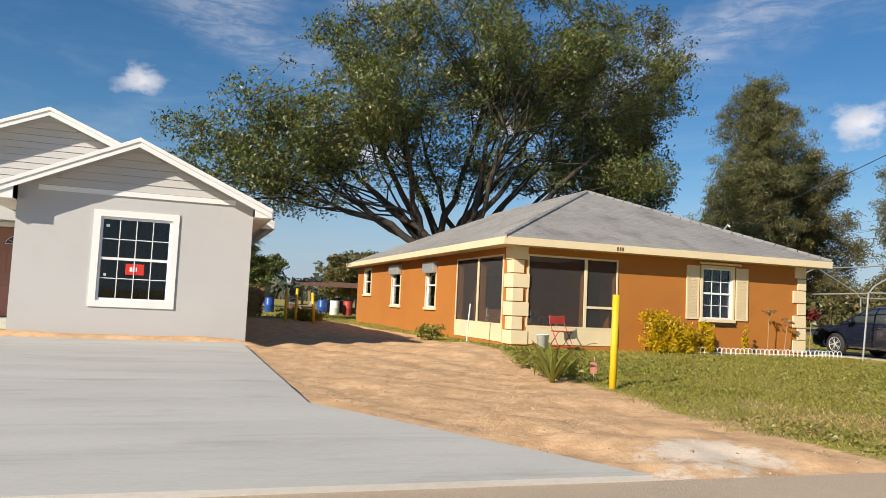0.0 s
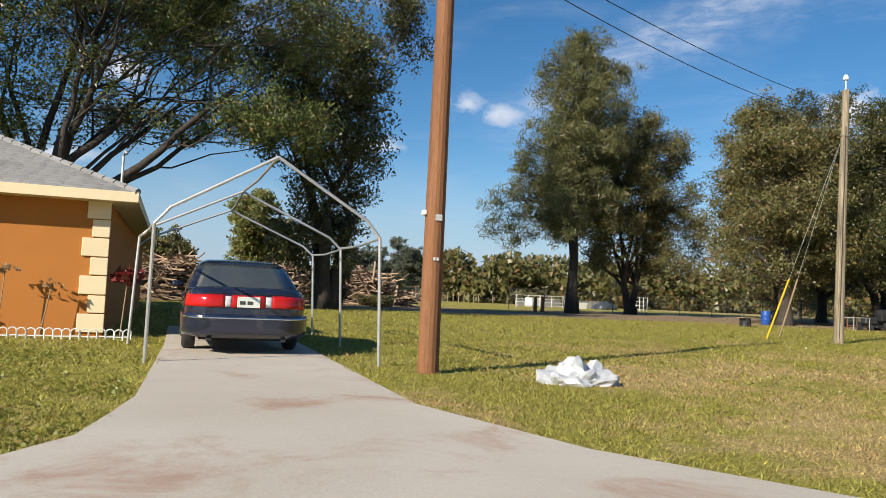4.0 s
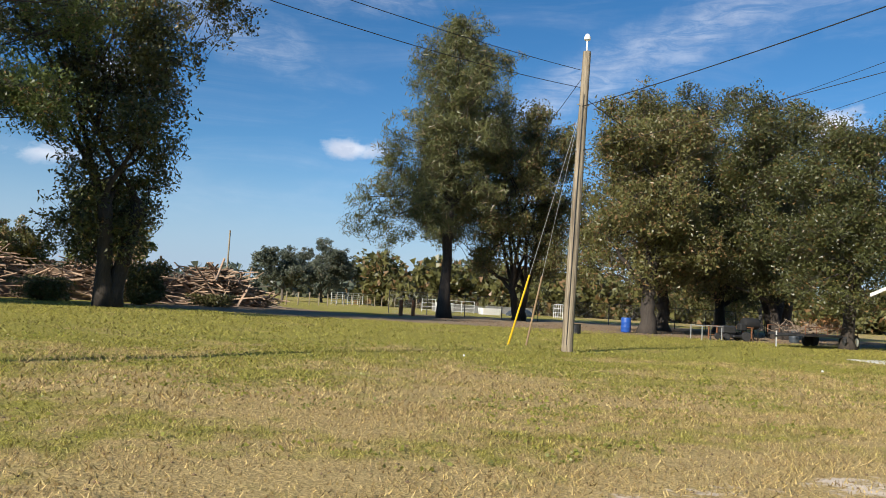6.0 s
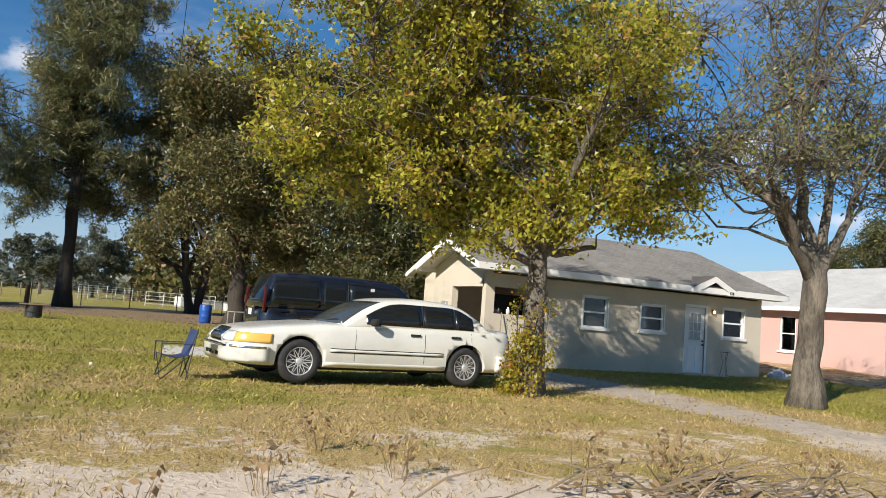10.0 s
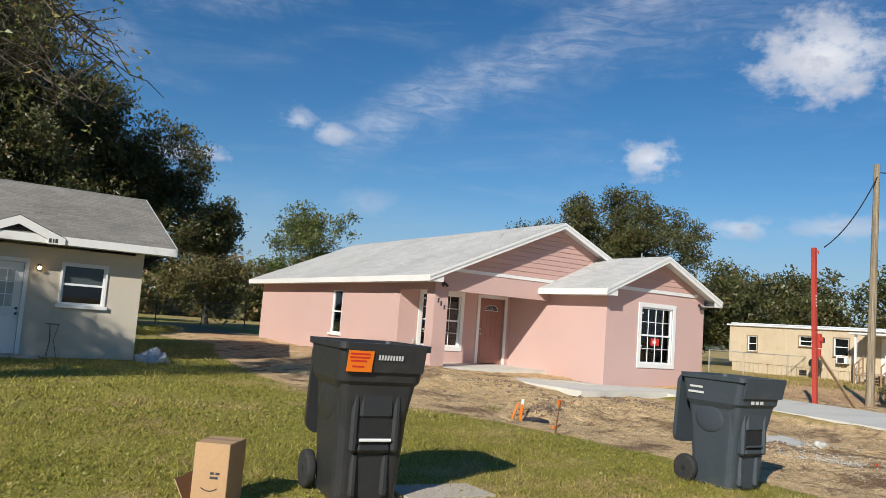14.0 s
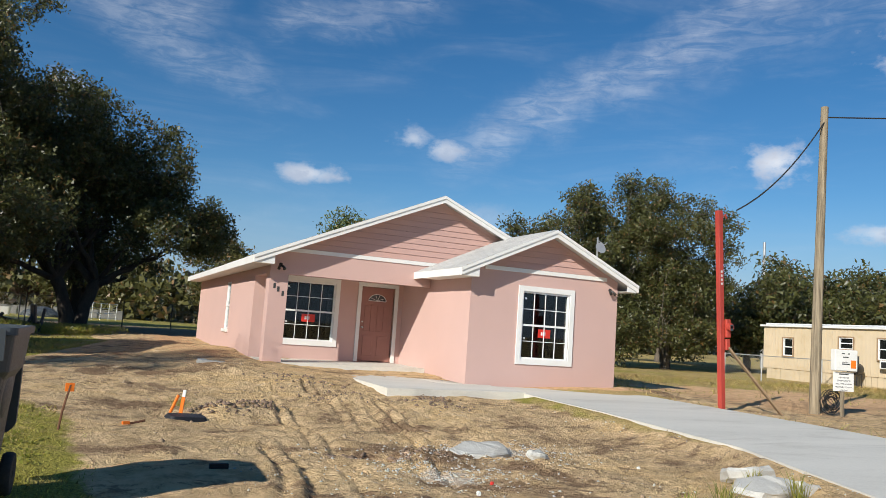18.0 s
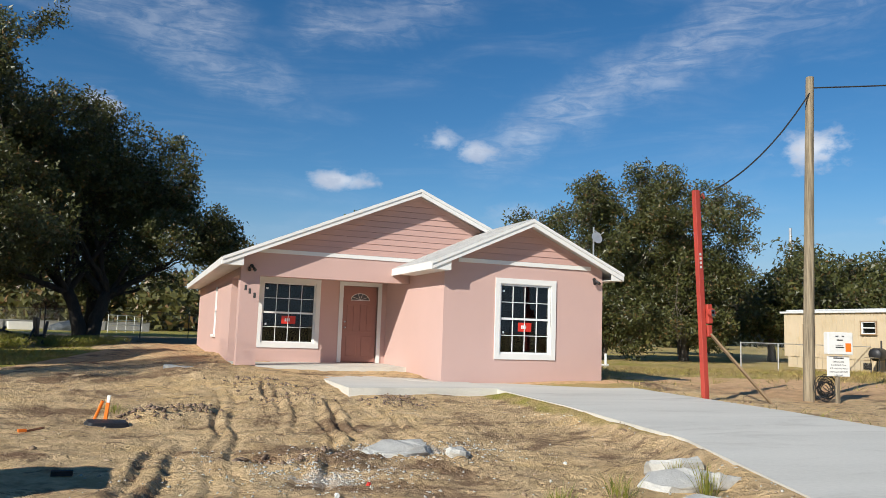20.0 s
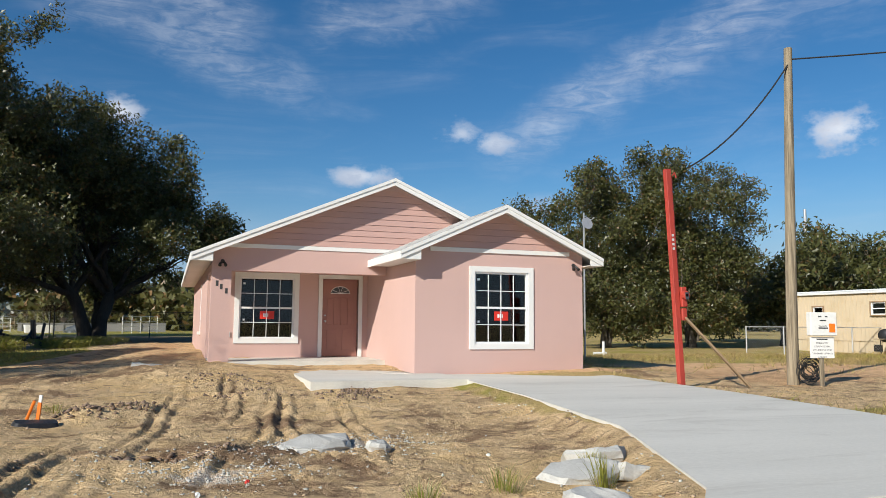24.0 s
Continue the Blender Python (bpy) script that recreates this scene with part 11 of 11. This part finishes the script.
def carport_clutter():
    k_ = thing("storage_cabinet", "pale metal cabinet inside the carport opening", "cabinet", (58.85, 19.55, 0.05), -90)
    part("body", boxed((-0.3, -0.2, 0), (0.3, 0.2, 0.85), 0.01), GALV, k_)
    part("drawer", boxed((-0.27, -0.215, 0.45), (0.27, -0.202, 0.8), 0.005), WHITE_METAL, k_)
    part("drawer", boxed((-0.27, -0.215, 0.06), (0.27, -0.202, 0.41), 0.005), WHITE_METAL, k_)
    for x, y, z, c, lab in ((58.80, 19.42, 0.90, ORANGE_LABEL, "orange jug on the metal cabinet"), (58.82, 19.72, 0.90, BLUE_PLASTIC, "blue jug on the metal cabinet"), (58.05, 18.45, 0.02, RED_LABEL, "red fuel can on the ground")):
        j = thing("jug", lab, "jug", (x, y, z))
        bm = bmesh.new()
        loft(bm, [rounded(0.10, 0.08, 0.04, 0.0), rounded(0.11, 0.09, 0.04, 0.05), rounded(0.11, 0.09, 0.04, 0.2), rounded(0.04, 0.04, 0.03, 0.27), rounded(0.03, 0.03, 0.02, 0.3)])
        part("body", bm, c, j)
        bm = bmesh.new()
        lathe(bm, [(0.035, 0.3), (0.035, 0.33), (0.02, 0.335)], 10)
        part("cap", bm, BLACK, j)
    w_ = thing("dark_cupboard", "tall dark cupboard inside the carport", "cupboard", (59.55, 20.1, 0.05))
    part("body", boxed((-0.55, -0.25, 0), (0.55, 0.25, 1.95), 0.01), BLACK, w_)
    for x in (-0.27, 0.27):
        dr = part("door", boxed((x - 0.26, -0.268, 0.08), (x + 0.26, -0.252, 1.9), 0.006), BLACK, w_)
        part("knob", boxed((x * 0.2 - 0.012, -0.29, 1.0), (x * 0.2 + 0.012, -0.268, 1.06), 0.004), ALLOY, dr)
    for i, (x, hgt, mat) in enumerate(((58.75, 0.16, DARK_METAL), (59.05, 0.20, WHITE_PLASTIC), (59.35, 0.13, BLACK), (59.7, 0.18, BLACK), (60.0, 0.15, DARK_METAL))):
        t_ = bmesh.new()
        lathe(t_, [(0.045, 0), (0.055, hgt * 0.6), (0.025, hgt * 0.85), (0.028, hgt)], 12)
        o = solo("jar", t_, mat, "small jar standing on the carport sill", "jar", group="jars on the sill", smooth=True)
        o.matrix_world = pose(x, 18.97, 1.42)
    m_ = bmesh.new()
    tube(m_, [(58.35, 18.20, 0.0), (58.75, 18.80, 1.46)], [0.013, 0.013], 8)
    hd = thing("broom", "broom leaning on the carport wall", "broom", (0, 0, 0))
    part("handle", m_, WOOD_GREY, hd)
    part("head", boxed((58.22, 18.10, 0.0), (58.46, 18.24, 0.09), 0.02), DARK_METAL, hd)
    b_ = thing("wheeled_tub", "black tub with bags by the carport", "tub", (57.2, 18.3, 0.03))
    bm = bmesh.new()
    loft(bm, [rounded(0.24, 0.22, 0.06, 0.0), rounded(0.3, 0.28, 0.07, 0.6), rounded(0.33, 0.31, 0.07, 0.62), rounded(0.27, 0.25, 0.06, 0.62), rounded(0.2, 0.2, 0.05, 0.1)])
    part("body", bm, BIN_BLACK, b_)
    bg_ = bmesh.new()
    bmesh.ops.create_icosphere(bg_, subdivisions=3, radius=0.28)
    for v in bg_.verts:
        v.co = Vector((v.co.x, v.co.y, v.co.z * 0.7)) * rng.uniform(0.92, 1.08)
    o = solo("refuse_bag", bg_, BLACK, "black refuse bag heaped on the tub", "bag", smooth=True)
    o.matrix_world = pose(57.2, 18.3, 0.72)
    ps = thing("plant_stand", "thin wire plant stand at the house wall", "plant stand", (67.1, 18.65, 0.02))
    for i in range(3):
        a = 2.1 * i
        bm = bmesh.new()
        tube(bm, [(0.14 * math.cos(a), 0.14 * math.sin(a), 0), (0.05 * math.cos(a), 0.05 * math.sin(a), 0.4), (0.13 * math.cos(a), 0.13 * math.sin(a), 0.75)], 0.006, 5)
        part("leg", bm, DARK_METAL, ps)
    bm = bmesh.new()
    tube(bm, [(0.14 * math.cos(t * 0.524), 0.14 * math.sin(t * 0.524), 0.75) for t in range(13)], 0.006, 5)
    part("ring", bm, DARK_METAL, ps)


carport_clutter()
stones("leaf_litter", [(x, y, g(x, y) + 0.012, s) for x, y, s in zip(rng.normal(55.5, 3.2, 900), rng.normal(12.5, 3.0, 900), rng.uniform(0.012, 0.032, 900))], surf("fallen leaves", (0.40, 0.27, 0.11), (0.25, 0.15, 0.06), 2, 20, 0.9, 0, island=0.7), "fallen leaves under the yard tree", "leaves", 240)
stones("leaf_litter", [(x, y, g(x, y) + 0.015, s) for x, y, s in zip(rng.uniform(45, 75, 2600), rng.uniform(33, 50, 2600), rng.uniform(0.03, 0.07, 2600))], surf("oak litter", (0.30, 0.20, 0.11), (0.17, 0.11, 0.065), 2, 20, 0.9, 0, island=0.7), "brown leaf litter under the oaks", "leaves", 241)


gx = np.concatenate([rng.normal(77.9, 0.55, 420), rng.normal(76.3, 0.6, 420), rng.normal(75.9, 0.5, 160)])
gy = np.concatenate([rng.normal(7.3, 0.40, 420), rng.normal(5.8, 0.45, 420), rng.normal(6.9, 0.3, 160)])
stones("gravel", [(x, y, g(x, y) + 0.004, s) for x, y, s in zip(gx, gy, 0.006 + 0.024 * rng.uniform(0, 1, 1000) ** 2.5)], RUBBLE, "crushed concrete scattered round the broken slab", "gravel", 246)
FLECK = surf("dry flecks", (0.30, 0.20, 0.11), (0.20, 0.13, 0.07), 2, 20, 0.9, 0, island=0.8)
stones("dry_litter", [(x, y, g(x, y) + 0.006, s) for x, y, s in zip(rng.uniform(26, 60, 3200), rng.uniform(3.3, 10, 3200), 0.006 + 0.016 * rng.uniform(0, 1, 3200) ** 2)], FLECK, "dry stalks, leaves and crumbs on the sandy verge", "litter", 243)
stones("sand_clods", [(x, y, g(x, y) + 0.004, s) for x, y, s in zip(rng.uniform(1.3, 6.0, 1400), rng.uniform(2.8, 14, 1400), 0.005 + 0.018 * rng.uniform(0, 1, 1400) ** 4)], CLOD, "loose clods on the bare sand", "dirt", 244)


# ---- broad-leaved weeds in the lawns ----
def clover(x0, x1, y0, y1, n, seed, size, label):
    rng = np.random.default_rng(seed)
    X, Y = rng.uniform(x0, x1, n), rng.uniform(y0, y1, n)
    sand, dirt, path, white, litter, dry = mask_values(X, Y)
    patch = np.sin(X * 0.9 + 1.3 * np.sin(Y * 0.8)) * np.sin(Y * 1.3 + np.sin(X * 1.1)) + 0.3 * np.sin(X * 3.1) * np.sin(Y * 2.7)
    keep = (np.maximum.reduce([sand, dirt, path, white]) < 0.3) & (patch + rng.normal(0, 0.35, n) > 0.25)
    for poly in (DRIVE_2, DRIVE_3):
        keep &= inside(X, Y, poly) < -0.1
    for bx in ((7.6, 17.2, 15.5, 34), (58.0, 69.2, 18.6, 26.4)):
        keep &= ~((X > bx[0]) & (X < bx[1]) & (Y > bx[2]) & (Y < bx[3]))
    X, Y = X[keep], Y[keep]
    C = np.stack([X, Y, heights(X, Y) + size * 0.55], 1)
    ob = leaf_cloud("lawn_weeds", C, (size * 1.3, size * 1.3, size * 0.35), 4, size, WEED, None, rng, 0, 0.8, 0.6)
    tagged(ob, label, "weeds", kind="stuff")


clover(5, 18, 3.0, 15, 22000, 250, 0.038, "low leafy weeds in the lawn before the ochre house")
clover(22, 62, 6, 20, 22000, 251, 0.038, "low leafy weeds in the open lawn")
clover(62, 74, 3.0, 17, 10000, 252, 0.034, "low leafy weeds in the lawn by the bins")
